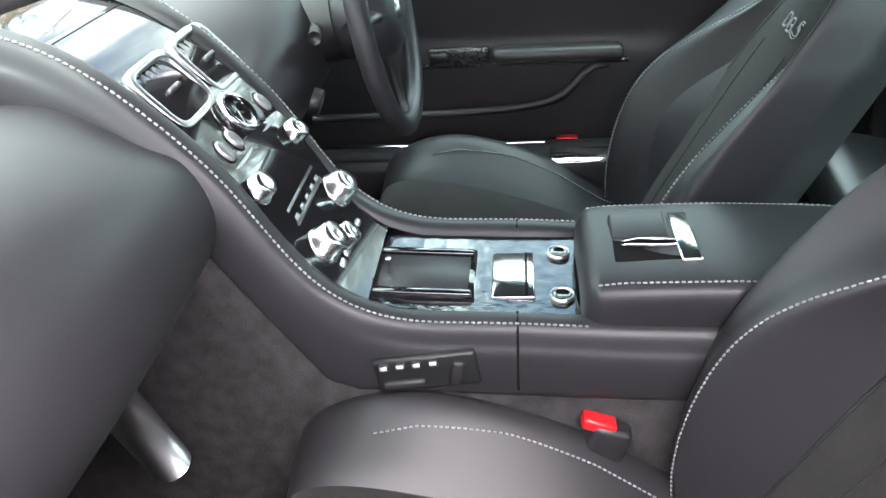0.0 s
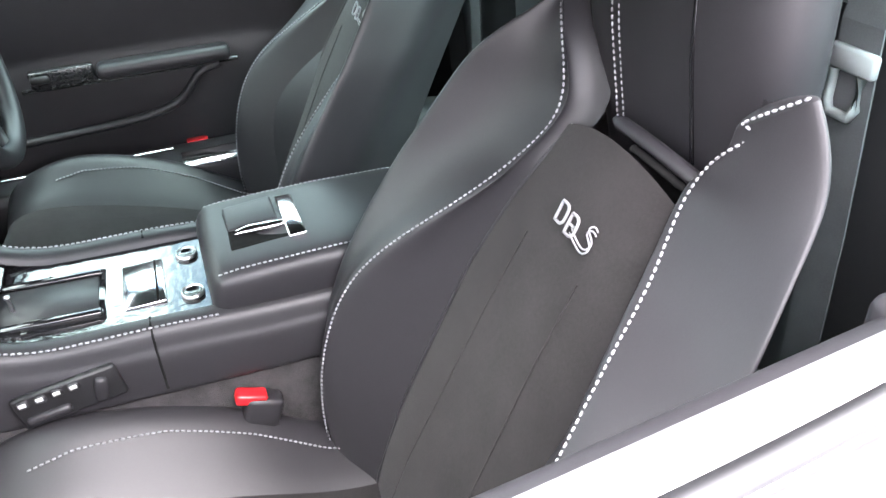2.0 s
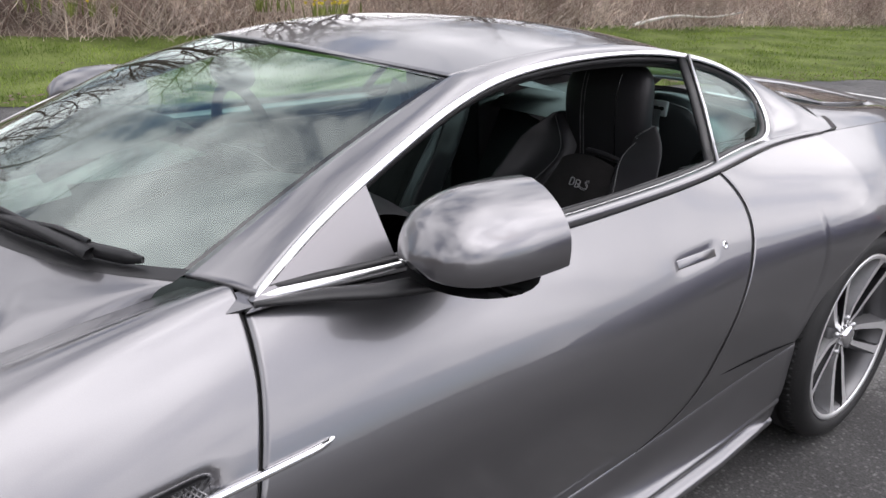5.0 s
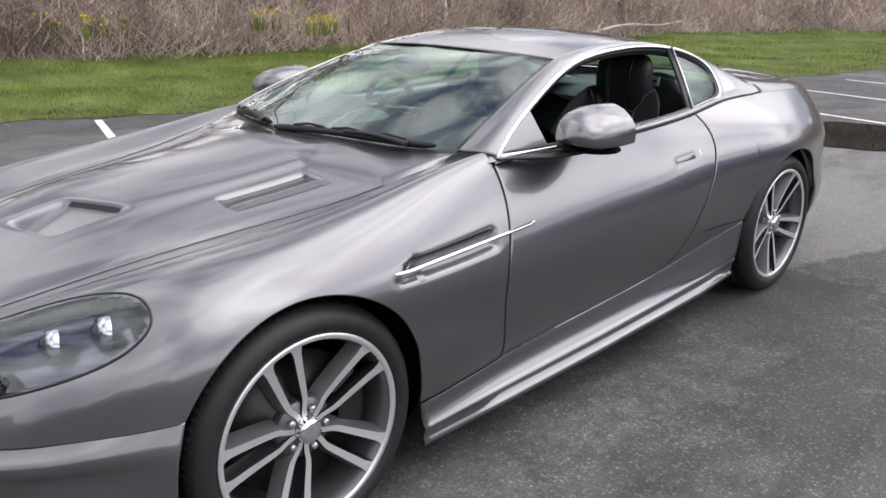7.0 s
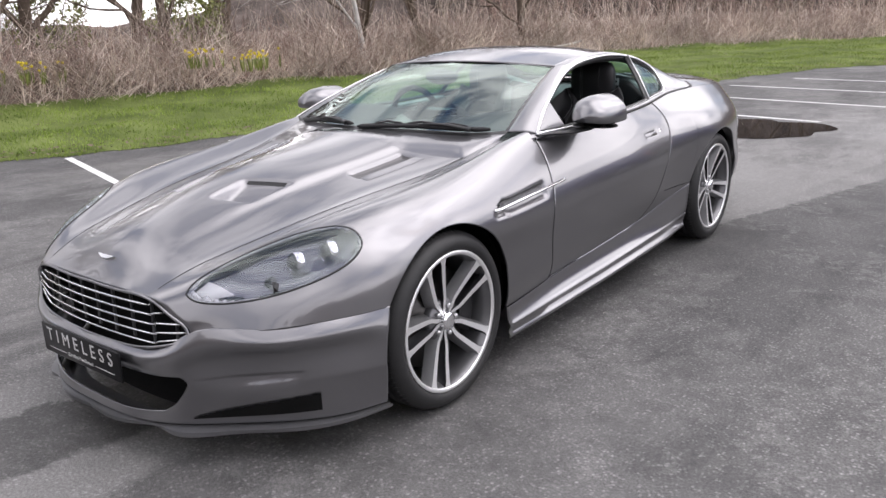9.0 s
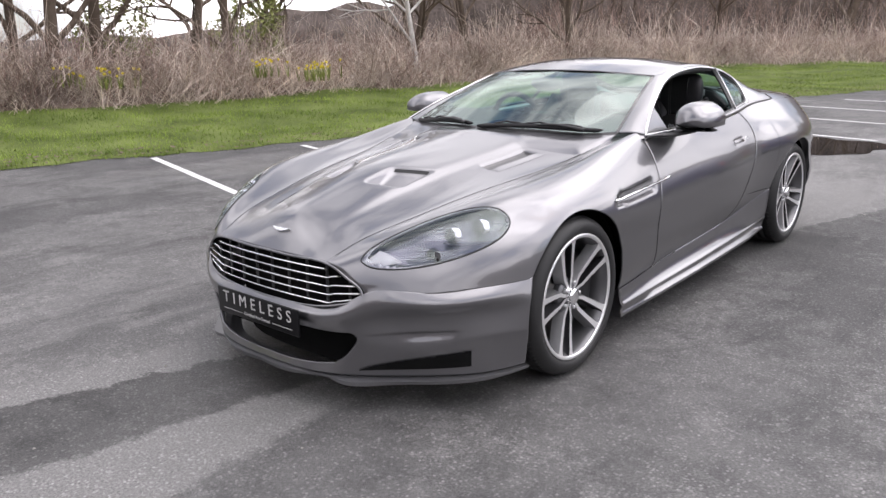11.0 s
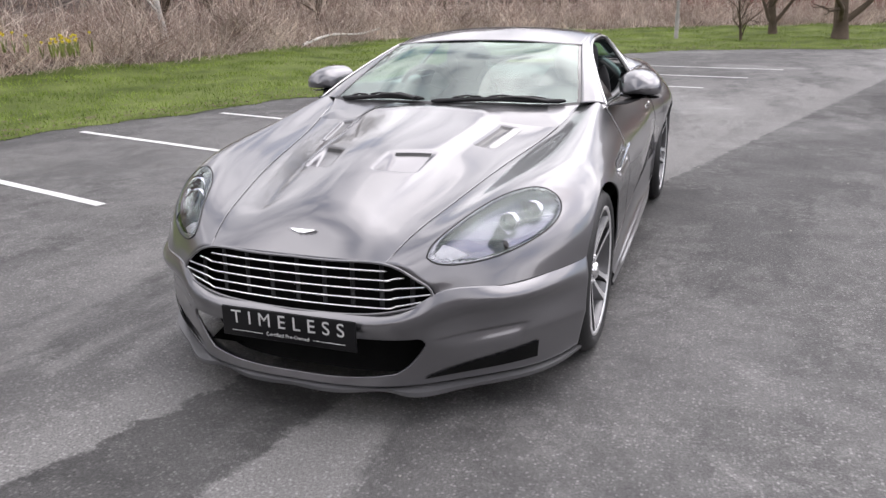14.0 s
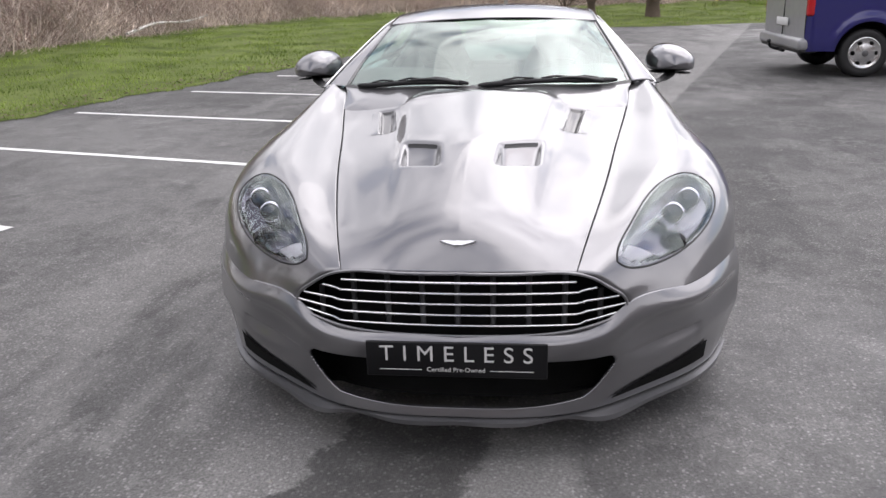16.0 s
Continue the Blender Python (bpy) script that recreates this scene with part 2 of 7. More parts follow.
    damp = op("MULTIPLY", op("MULTIPLY", op("SUBTRACT", 1.0, ramp(e1, -0.012, 0.008)), ramp(e1, -0.75, -0.45)), op("MULTIPLY", ramp(e4, -0.5, 0.6), ramp(e5, -0.3, 0.3)))
    tone = op("SUBTRACT", 1.0, op("MULTIPLY", op("MULTIPLY", damp, op("SUBTRACT", 1.0, streak)), 0.38))
    # single chippings of the aggregate, pale and dark
    chip = n.new("ShaderNodeTexVoronoi")
    chip.inputs["Scale"].default_value = 88.0
    l.new(co, chip.inputs["Vector"])
    tint = n.new("ShaderNodeSeparateColor")
    l.new(chip.outputs["Color"], tint.inputs["Color"])
    stones = op("ADD", op("MULTIPLY", ramp(tint.outputs["Red"], 0.70, 0.98), 1.25), op("MULTIPLY", tint.outputs["Green"], 0.35))
    stones = op("MULTIPLY", stones, op("SUBTRACT", 1.0, ramp(chip.outputs["Distance"], 0.35, 0.62)))
    stones = op("MULTIPLY", stones, op("SUBTRACT", 1.0, op("MULTIPLY", pale, 0.55)))
    coarse = op("ADD", op("ADD", 0.46, op("MULTIPLY", ramp(noise(105.0, 4.0, 0.8), 0.36, 0.64), 0.66)), stones)
    l.new(op("MULTIPLY", tone, coarse), gr.inputs["Value"])
    l.new(mix.outputs["Result"], gr.inputs["Color"])
    l.new(gr.outputs["Color"], b.inputs["Base Color"])
    wet = ramp(noise(0.21, 5.0, 0.55), 0.52, 0.60)
    l.new(op("SUBTRACT", 0.78, op("MULTIPLY", wet, 0.32)), b.inputs["Roughness"])
    return m


ASPHALT = asphalt_material()
LINE = mat("road_paint", (0.66, 0.66, 0.65), 0.7, 0.0, 0.12, 5.0, 120.0, bump=0.4, bump_scale=200.0)
TURF = mat("turf_soil", (0.070, 0.105, 0.022), 0.95, 0.0, 0.45, 1.3, 40.0, color2=(0.115, 0.14, 0.045), bump=0.6, spec=0.1)
LOUVRE = mat("dark_grey_louvre", (0.05, 0.048, 0.05), 0.4, 0.7, 0.05, coat=0.8)
BLADE = mat("grass_blade", (0.105, 0.185, 0.022), 0.7, 0.0, 0.5, 0.9, 30.0, color2=(0.22, 0.29, 0.06), spec=0.2)
EARTH = mat("earth_litter", (0.15, 0.115, 0.095), 0.95, 0.0, 0.4, 1.2, 30.0, bump=0.8, bump_scale=25.0, spec=0.1)
WOODS = mat("far_woods", (0.055, 0.045, 0.04), 0.95, 0.0, 0.5, 0.4, 3.0, color2=(0.11, 0.09, 0.08), spec=0.1)
STALK = mat("dry_stalk", (0.34, 0.265, 0.225), 0.85, 0.0, 0.5, 0.8, 5.0, color2=(0.68, 0.58, 0.50), spec=0.15)
BRAMBLE = mat("bramble_stem", (0.21, 0.145, 0.125), 0.85, 0.0, 0.4, 0.8, 14.0, color2=(0.36, 0.26, 0.22), spec=0.15)
REDSTEM = mat("red_stem", (0.22, 0.055, 0.06), 0.8, 0.0, 0.3, 0.8, 14.0, spec=0.15)
BARK = mat("tree_bark", (0.115, 0.09, 0.07), 0.9, 0.0, 0.35, 3.0, 40.0, bump=0.8, bump_scale=30.0, spec=0.1)
BIRCH = mat("birch_bark", (0.5, 0.48, 0.45), 0.8, 0.0, 0.3, 4.0, 30.0, color2=(0.62, 0.6, 0.57))
PETAL = mat("yellow_petal", (0.72, 0.58, 0.03), 0.6, 0.0, 0.15)
LEAF = mat("evergreen_leaf", (0.10, 0.13, 0.03), 0.6, 0.0, 0.35, 2.0, 20.0, color2=(0.22, 0.24, 0.06))
STONE = mat("kerb_stone", (0.28, 0.27, 0.25), 0.85, 0.0, 0.2, 6.0, 90.0, bump=0.4)
WATER = mat("puddle_water", (0.012, 0.012, 0.012), 0.02, 0.0, 0.1, 2.0, spec=0.6)

# ---- mesh helpers ----
def link(name, verts, faces, material, parent=None, label="", smooth=True):
    me = bpy.data.meshes.new(name)
    me.from_pydata([tuple(v) for v in verts], [], [tuple(f) for f in faces])
    me.update()
    me.polygons.foreach_set("use_smooth", [smooth] * len(me.polygons))
    me.materials.append(material)
    ob = new(name, me)
    if parent:
        ob.parent = parent
    if label:
        tagged(ob, label)
    return ob


def part(name, bm, material, parent=None, label="", smooth=True):
    me = bpy.data.meshes.new(name)
    bm.to_mesh(me)
    bm.free()
    me.polygons.foreach_set("use_smooth", [smooth] * len(me.polygons))
    me.materials.append(material)
    ob = new(name, me)
    if parent:
        ob.parent = parent
    if label:
        tagged(ob, label)
    return ob


def thing(name, label, category, group="", at=(0, 0, 0)):
    e = new(name)
    e.empty_display_size = 0.1
    e.location = at
    return tagged(e, label, category, group)


def solid(ob, thick, offset=-1.0):
    m = ob.modifiers.new("thickness", "SOLIDIFY")
    m.thickness, m.offset = thick, offset
    return ob


def spline(ts, pts):
    """Natural cubic spline through pts at ts; returns a function of an array of parameters."""
    ts, pts = np.asarray(ts, float), np.asarray(pts, float)
    n = len(ts)
    h = np.diff(ts)
    a = np.eye(n)
    r = np.zeros((n,) + pts.shape[1:])
    for i in range(1, n - 1):
        a[i, i - 1], a[i, i], a[i, i + 1] = h[i - 1], 2 * (h[i - 1] + h[i]), h[i]
        r[i] = 6 * ((pts[i + 1] - pts[i]) / h[i] - (pts[i] - pts[i - 1]) / h[i - 1])
    m = np.linalg.solve(a, r.reshape(n, -1)).reshape(r.shape)

    def at(t):
        t = np.asarray(t, float)
        i = np.clip(np.searchsorted(ts, t) - 1, 0, n - 2)
        w = t - ts[i]
        hh = h[i]
        if pts.ndim > 1:
            w, hh = (q.reshape(q.shape + (1,) * (pts.ndim - 1)) for q in (w, hh))
        b = (pts[i + 1] - pts[i]) / hh - hh * (2 * m[i] + m[i + 1]) / 6
        return pts[i] + w * (b + w * (m[i] / 2 + w * (m[i + 1] - m[i]) / (6 * hh)))
    return at


def curve3(pts):
    """Spline through points, by chord length, on 0..1."""
    p = np.asarray(pts, float)
    d = np.r_[0, np.cumsum(np.linalg.norm(np.diff(p, axis=0), axis=1))]
    f = spline(d / d[-1], p)
    return f


def grid_faces(nu, nv, close_u=False, flip=False, skip=None):
    fs = []
    for i in range(nu - (0 if close_u else 1)):
        for j in range(nv - 1):
            if skip and skip(i, j):
                continue
            a, b = i * nv + j, ((i + 1) % nu) * nv + j
            f = (a, b, b + 1, a + 1)
            fs.append(f[::-1] if flip else f)
    return fs


def mirrored(verts, faces):
    v = np.array(verts, float).copy()
    v[:, 0] *= -1
    return v, [tuple(f)[::-1] for f in faces]


def tube_mesh(path, radius, seg=8, close=False, flat=1.0, up=(0, 0, 1)):
    """A round (or flattened) bar along points; radius may be a list."""
    p = np.asarray(path, float)
    n = len(p)
    rad = np.broadcast_to(np.asarray(radius, float), (n,))
    tang = np.gradient(p, axis=0)
    if close:
        tang = (np.roll(p, -1, 0) - np.roll(p, 1, 0))
    tang /= np.linalg.norm(tang, axis=1)[:, None] + 1e-12
    u = np.array(up, float)
    vs = []
    for i in range(n):
        s = np.cross(tang[i], u)
        if np.linalg.norm(s) < 1e-3:
            s = np.cross(tang[i], (1, 0, 0))
        s /= np.linalg.norm(s)
        w = np.cross(s, tang[i])
        for k in range(seg):
            a = 2 * math.pi * k / seg
            vs.append(p[i] + rad[i] * (math.cos(a) * s + math.sin(a) * w * flat))
    fs = []
    for i in range(n - (0 if close else 1)):
        for k in range(seg):
            a, b = i * seg + k, ((i + 1) % n) * seg + k
            k2 = (k + 1) % seg
            fs.append((a, i * seg + k2, ((i + 1) % n) * seg + k2, b))
    if not close:
        fs.append(tuple(range(seg)))
        fs.append(tuple(range((n - 1) * seg, n * seg))[::-1])
    return vs, fs


def join(*meshes):
    vs, fs = [], []
    for v, f in meshes:
        o = len(vs)
        vs.extend(tuple(q) for q in v)
        fs.extend(tuple(i + o for i in q) for q in f)
    return vs, fs


def box_bm(size, bevel=0.0, seg=2, m=None):
    bm = bmesh.new()
    bmesh.ops.create_cube(bm, size=1.0, matrix=Matrix.Diagonal((*size, 1)))
    if bevel:
        bmesh.ops.bevel(bm, geom=bm.edges[:], offset=bevel, segments=seg, affect="EDGES", profile=0.5)
    if m:
        bmesh.ops.transform(bm, matrix=m, verts=bm.verts)
    return bm


def lathe(profile, seg=32, axis="x"):
    """Turns (along, radius) pairs about an axis."""
    vs = []
    for k in range(seg):
        a = 2 * math.pi * k / seg
        for d, r in profile:
            c, s = r * math.cos(a), r * math.sin(a)
            vs.append((d, c, s) if axis == "x" else (c, d, s) if axis == "y" else (c, s, d))
    return vs, grid_faces(seg, len(profile), close_u=True)


def moved(mesh, m):
    v, f = mesh
    return [tuple(m @ Vector(q)) for q in v], f

# ---- car park, verge and woodland edge ----
def flat_sheet(name, pts, z, material, parent=None):
    return link(name, [(x, y, z) for x, y in pts], [tuple(range(len(pts)))], material, parent, smooth=False)


ground = tagged(flat_sheet("ground", [(-400, -400), (400, -400), (400, 400), (-400, 400)], 0.0, ASPHALT),
                "dark grey asphalt car park with pale dry patches", "ground", kind="structure")

EDGE = curve3([(-24, -50), (-8.9, -5), (-7.25, 0), (-6.0, 4), (-4.7, 8), (-3.3, 12.5), (-1.9, 17), (0.2, 19.3), (3, 19.8), (6.5, 20.4), (9.5, 21.8), (17, 27), (60, 50)])
HEDGE = curve3([(-33, -50), (-12.8, -8), (-11.2, 0), (-10.4, 5), (-9.7, 11), (-8.6, 19), (-5, 25.0), (1, 28.5), (5, 29.5), (9, 30.5), (13, 32.5), (22, 37), (64, 60)])


def verge(u, w):
    """Point of the verge: u along it, w 0 at the asphalt, 1 at the hedge foot, more up the bank."""
    u, w = np.atleast_1d(u), np.atleast_1d(w)
    a, b = EDGE(u), HEDGE(u)
    xy = a + (b - a) * w[:, None]
    xy = xy + (0.10 * np.sin(u * 310 + 1.0) + 0.07 * np.sin(u * 730) + 0.05 * np.sin(u * 1500))[:, None] * (a - b) / np.linalg.norm(a - b, axis=1)[:, None] * np.clip(1 - w * 2, 0, 1)[:, None]
    z = np.where(w < 1, 0.006 + 0.03 * np.clip(w / 0.04, 0, 1) + 0.30 * np.clip(w, 0, 1) ** 1.5, 0.336 + 0.75 * (1 - np.exp(-(w - 1) * 1.6)))
    bump = 0.03 * np.sin(xy[:, 0] * 1.7 + xy[:, 1] * 0.9) + 0.02 * np.sin(xy[:, 0] * 3.1 - xy[:, 1] * 2.3)
    z = z + bump * np.clip(w * 2.5, 0, 1)
    return np.c_[xy, z]


def strip(name, ws, material, label, category):
    us = np.linspace(0, 1, 900)
    vs = np.concatenate([verge(np.full(len(ws), u), np.array(ws)) for u in us])
    ob = link(name, vs, grid_faces(len(us), len(ws)), material)
    return tagged(ob, label, category, kind="structure")


strip("ground_grass", [-0.004, 0.0, 0.02, 0.06, 0.15, 0.3, 0.45, 0.6, 0.75, 0.9, 1.03], TURF, "mown green grass verge beside the car park", "grass")
strip("ground_bank", [1.0, 1.1, 1.25, 1.5, 1.8, 2.2, 2.8, 4, 8, 30], EARTH, "brown earth bank with dead litter under the hedge", "ground")

rng = np.random.default_rng(5)


def blades(name, count, wlo, whi, ulo, uhi, hmin, hmax, wide, material, label, lean=0.35, power=1.0):
    u = rng.uniform(ulo, uhi, count)
    w = wlo + (whi - wlo) * rng.uniform(0, 1, count) ** power
    base = verge(u, w)
    ang = rng.uniform(0, 2 * math.pi, count)
    h = rng.uniform(hmin, hmax, count)
    d = np.c_[np.cos(ang), np.sin(ang), np.zeros(count)]
    ln = rng.normal(0, lean, (count, 2)) * h[:, None]
    tip = base + np.c_[ln, h]
    a, b = base - d * wide / 2, base + d * wide / 2
    a[:, 2] -= 0.01
    b[:, 2] -= 0.01
    vs = np.stack([a, b, tip], 1).reshape(-1, 3)
    fs = np.arange(count * 3).reshape(-1, 3)
    return tagged(link(name, vs, fs.tolist(), material, smooth=False), label, "grass", kind="stuff")


blades("grass_blades", 90000, -0.012, 1.0, 0.30, 0.62, 0.025, 0.06, 0.012, BLADE, "short green grass blades on the verge")
blades("grass_blades_far", 30000, 0.005, 1.0, 0.60, 0.80, 0.03, 0.08, 0.03, BLADE, "short green grass on the far verge")


def mounds(u):
    return 0.55 + 0.30 * np.sin(u * 240 + 0.6) + 0.25 * np.sin(u * 410 + 2.0)


def stems(name, count, wlo, whi, ulo, uhi, hmin, hmax, rad, material, label, lean=0.45, bend=0.25):
    """Many thin dead stems, each a bent three-sided rod."""
    vs, fs = [], []
    u = rng.uniform(ulo, uhi, count)
    w = rng.uniform(wlo, whi, count)
    base = verge(u, w)
    for i in range(count):
        h = rng.uniform(hmin, hmax) * (0.62 + 0.62 * mounds(u[i]))
        l = rng.normal(0, lean, 2) * h
        bnd = rng.normal(0, bend, 2) * h
        p0 = base[i] - (0, 0, 0.03)
        p1 = base[i] + (l[0] * 0.5 + bnd[0], l[1] * 0.5 + bnd[1], h * 0.55)
        p2 = base[i] + (l[0], l[1], h)
        o = len(vs)
        r = rad * rng.uniform(0.6, 1.5)
        for p, q in ((p0, r), (p1, r * 0.8), (p2, r * 0.25)):
            for k in range(3):
                a = 2.1 * k
                vs.append((p[0] + q * math.cos(a), p[1] + q * math.sin(a), p[2]))
        for s in (0, 3):
            for k in range(3):
                k2 = (k + 1) % 3
                fs.append((o + s + k, o + s + k2, o + s + 3 + k2, o + s + 3 + k))
    return tagged(link(name, vs, fs, material), label, "undergrowth", kind="stuff")


stems("dead_stalks", 11000, 0.95, 1.40, 0.30, 0.66, 0.15, 0.75, 0.0055, STALK, "pale dry stalks and matted dead grass at the hedge foot", 0.95, 0.45)
stems("tall_stalks", 2400, 1.02, 1.7, 0.30, 0.70, 0.8, 1.7, 0.006, STALK, "tall pale dry stalks in the hedge", 0.25, 0.08)
stems("bramble", 11000, 1.02, 1.7, 0.28, 0.70, 0.3, 0.95, 0.007, BRAMBLE, "tangled brown bramble stems on the bank", 1.0, 0.6)
stems("canes", 2600, 0.97, 1.5, 0.30, 0.68, 0.5, 1.35, 0.0105, STALK, "arching pale canes standing in the hedge", 0.75, 0.40)
stems("far_stalks", 6000, 0.97, 1.7, 0.64, 0.86, 0.4, 1.5, 0.014, STALK, "dry stalks along the far verge", 0.4, 0.2)


def line_mark(a, b, wide=0.085):
    a, b = Vector((*a, 0)), Vector((*b, 0))
    s = (b - a).normalized().cross(Vector((0, 0, 1))) * wide / 2
    n = 24
    vs = []
    for i in range(n + 1):
        p = a.lerp(b, i / n)
        j = 0.004 * math.sin(i * 2.3) + 0.003 * math.sin(i * 5.1)
        vs += [p - s * (1 + j * 8), p + s * (1 - j * 9)]
    return [(v.x, v.y, 0.004) for v in vs], [(2 * i, 2 * i + 1, 2 * i + 3, 2 * i + 2) for i in range(n)]


for i in range(8):
    far = Vector((-6.72 + 0.69 * i, 0.98 + 1.86 * i))
    near = far + Vector((4.15, -1.12)) * (1 if i else .885)
    ob = link("parking_line", *line_mark(far, near), LINE, smooth=False)
    tagged(ob, "worn white painted parking bay line on asphalt", "road marking", "parking bay lines")

# puddle: an uneven pool lying in a shallow dip
_pv = []
for k in range(48):
    a = 2 * math.pi * k / 48
    r = 1 + 0.12 * math.sin(3 * a + 1) + 0.08 * math.sin(5 * a) + 0.05 * math.sin(9 * a + 2)
    _pv.append((-0.35 + 0.78 * r * math.cos(a) - 0.25 * math.sin(a), 6.45 + 0.85 * r * math.sin(a) + 0.2 * math.cos(a), 0.005))
tagged(link("puddle", _pv, [tuple(range(48))], WATER, smooth=False), "still dark rain puddle on the asphalt", "puddle", kind="structure")


def branch(vs, fs, p, d, length, r, depth, rg):
    """A tapering limb with side limbs, into joined lists."""
    n = 5
    pts, rr = [p], [r]
    for i in range(n):
        d = (d + Vector(rg.normal(0, 0.16, 3)) + Vector((0, 0, 0.05))).normalized()
        p = p + d * length / n
        pts.append(p)
        rr.append(r * (1 - 0.6 * (i + 1) / n))
    v, f = tube_mesh([tuple(q) for q in pts], rr, 5 if depth > 1 else 3)
    o = len(vs)
    vs.extend(v)
    fs.extend(tuple(i + o for i in q) for q in f)
    if depth > 0:
        for k in range(rg.integers(3, 6)):
            t = rg.integers(2, n + 1)
            s = Vector(rg.normal(0, 1, 3))
            s = (s - s.project(d)).normalized()
            branch(vs, fs, pts[t], (d * 0.75 + s * rg.uniform(0.5, 1.0)).normalized(), length * rg.uniform(0.5, 0.75), rr[t] * 0.7, depth - 1, rg)


def bare_tree(x, y, z, height, r, seed, depth=4, bark=None, lean=(0, 0), label="bare leafless deciduous tree with dark bark"):
    rg = np.random.default_rng(seed)
    e = thing("tree", label, "tree", "trees behind the hedge", (x, y, z))
    tv, tf = [], []
    pts, rr, p, d = [], [], Vector((0, 0, -0.2)), Vector((lean[0], lean[1], 1)).normalized()
    for i in range(7):
        pts.append(tuple(p))
        rr.append(r * (1.25 if i == 0 else 1 - 0.09 * i))
        d = (d + Vector(rg.normal(0, 0.07, 3))).normalized()
        p = p + d * height * 0.085
    tv, tf = tube_mesh(pts, rr, 9)
    link("trunk", tv, tf, bark or BARK, e)
    vs, fs = [], []
    for k in range(9):
        s = Vector((math.cos(k * 2.4 + seed), math.sin(k * 2.4 + seed), 0))
        i = (1, 1, 2, 2, 3, 3, 4, 5, 6)[k]
        branch(vs, fs, Vector(pts[i]), (d + s * rg.uniform(0.45, 1.1)).normalized(), height * rg.uniform(0.24, 0.38), rr[i] * 0.55, depth - (k < 2), rg)
    link("crown", vs, fs, bark or BARK, e)
    return e


# four grown trees, and copies of them turned and sized
_grown = [bare_tree(-13.6, 7.0, .6, 10, .12, 10, 4, lean=(.05, .02)), bare_tree(-15.0, 3.4, .6, 12, .15, 11, 4, lean=(-.08, .05)), bare_tree(-11.6, 11.2, .6, 9, .10, 12, 4, lean=(.14, -.10)),
          bare_tree(-15.5, -0.8, .6, 11, .13, 13, 4, lean=(.05, -.1))]
for i, (x, y, k) in enumerate(((-13.0, -9.5, 1.1), (-14.6, -4.6, 1.2), (-12.4, 14.6, 1.0), (-16.2, 11.0, 1.2), (-10.6, 17.2, .9), (-13.5, 22.0, 1.1), (-18, -2.5, 1.2), (-17.5, 17.5, 1.1), (-17, -14, 1.2),
                               (-17.5, 5.6, 1.1), (-18.5, 1.2, 1.2), (-19.5, 9.5, 1.2), (-21, 5, 1.3), (-22, -6, 1.3), (-22, 14, 1.3), (-6.5, 31, 1.2), (-1.5, 34, 1.3), (3.5, 36, 1.3), (-11, 29, 1.2))):
    copy_thing(_grown[i % 4], pose(x, y, .6, 0, 0, 77 * i + 31) @ Matrix.Scale(k, 4))
bare_tree(-11.2, 10.9, 0.7, 9, .07, 40, 3, BIRCH, label="slim pale-barked bare birch")
for i, (x, y, h, r) in enumerate(((2.4, 25.0, 7, .15), (4.3, 23.5, 7.5, .24), (1.4, 23.0, 3.2, .05), (9.5, 27.5, 7, .17))):
    bare_tree(x, y, 0.1, h, r, 60 + i, 3, label="bare tree with a clear trunk standing in the far grass")
_post = link("lamp_post", *tube_mesh([(-.6, 22.8, 0), (-.6, 22.8, .9), (-.6, 22.8, .95), (-.6, 22.8, 6)], [.07, .07, .05, .04], 10), STONE)
tagged(_post, "slim grey metal lamp post at the car park edge", "lamp post")


def thicket(name, count, wlo, whi, ulo, uhi, hmin, hmax, material, label, rad=0.016):
    vs, fs = [], []
    u, w = rng.uniform(ulo, uhi, count), rng.uniform(wlo, whi, count)
    base = verge(u, w)
    for i in range(count):
        h = rng.uniform(hmin, hmax)
        d = Vector((*rng.normal(0, 0.22, 2), 1)).normalized()
        branch(vs, fs, Vector(base[i]), d, h * 0.6, rad * rng.uniform(0.6, 1.4), 1, rng)
    return tagged(link(name, vs, fs, material), label, "thicket", kind="stuff")


thicket("thicket_brown", 620, 1.5, 3.6, 0.44, 0.72, 1.4, 3.4, BRAMBLE, "leafless brown thicket behind the hedge")
thicket("thicket_low", 420, 1.35, 3.6, 0.25, 0.45, 0.6, 1.4, BRAMBLE, "low leafless scrub behind the hedge")
thicket("thicket_bark", 620, 2.0, 5.5, 0.46, 0.84, 4.0, 9.5, BARK, "bare saplings of the wood behind the hedge", 0.03)
thicket("thicket_red", 620, 1.35, 2.1, 0.555, 0.67, 1.7, 3.2, REDSTEM, "dull red leafless shrubs behind the hedge", 0.015)
thicket("thicket_far", 620, 1.0, 2.5, 0.66, 0.92, 1.5, 5.5, BRAMBLE, "leafless scrub beyond the far verge", 0.03)
# distant wooded ridge
_rv = []
for a in np.linspace(0, 2 * math.pi, 241):
    h = 9 + 2.2 * math.sin(a * 7) + 1.3 * math.sin(a * 23 + 1) + 0.8 * math.sin(a * 61)
    # the rise round -95 degrees is unseen, added to darken the car's front reflections
    h *= 0.10 + 2.6 * max(0, math.cos(a - radians(95))) ** 4 + 1.25 * max(0, math.cos(a + radians(50))) ** 0.8 + 1.9 * max(0, math.cos(a + radians(95))) ** 1.5
    for q in (0, 0.6, 1):
        _rv.append(((95 + 8 * q) * math.cos(a), (95 + 8 * q) * math.sin(a), h * q))
tagged(link("backdrop", _rv, grid_faces(241, 3), WOODS), "distant brown leafless woodland, with an unseen part added to darken reflections", "woodland", kind="structure")


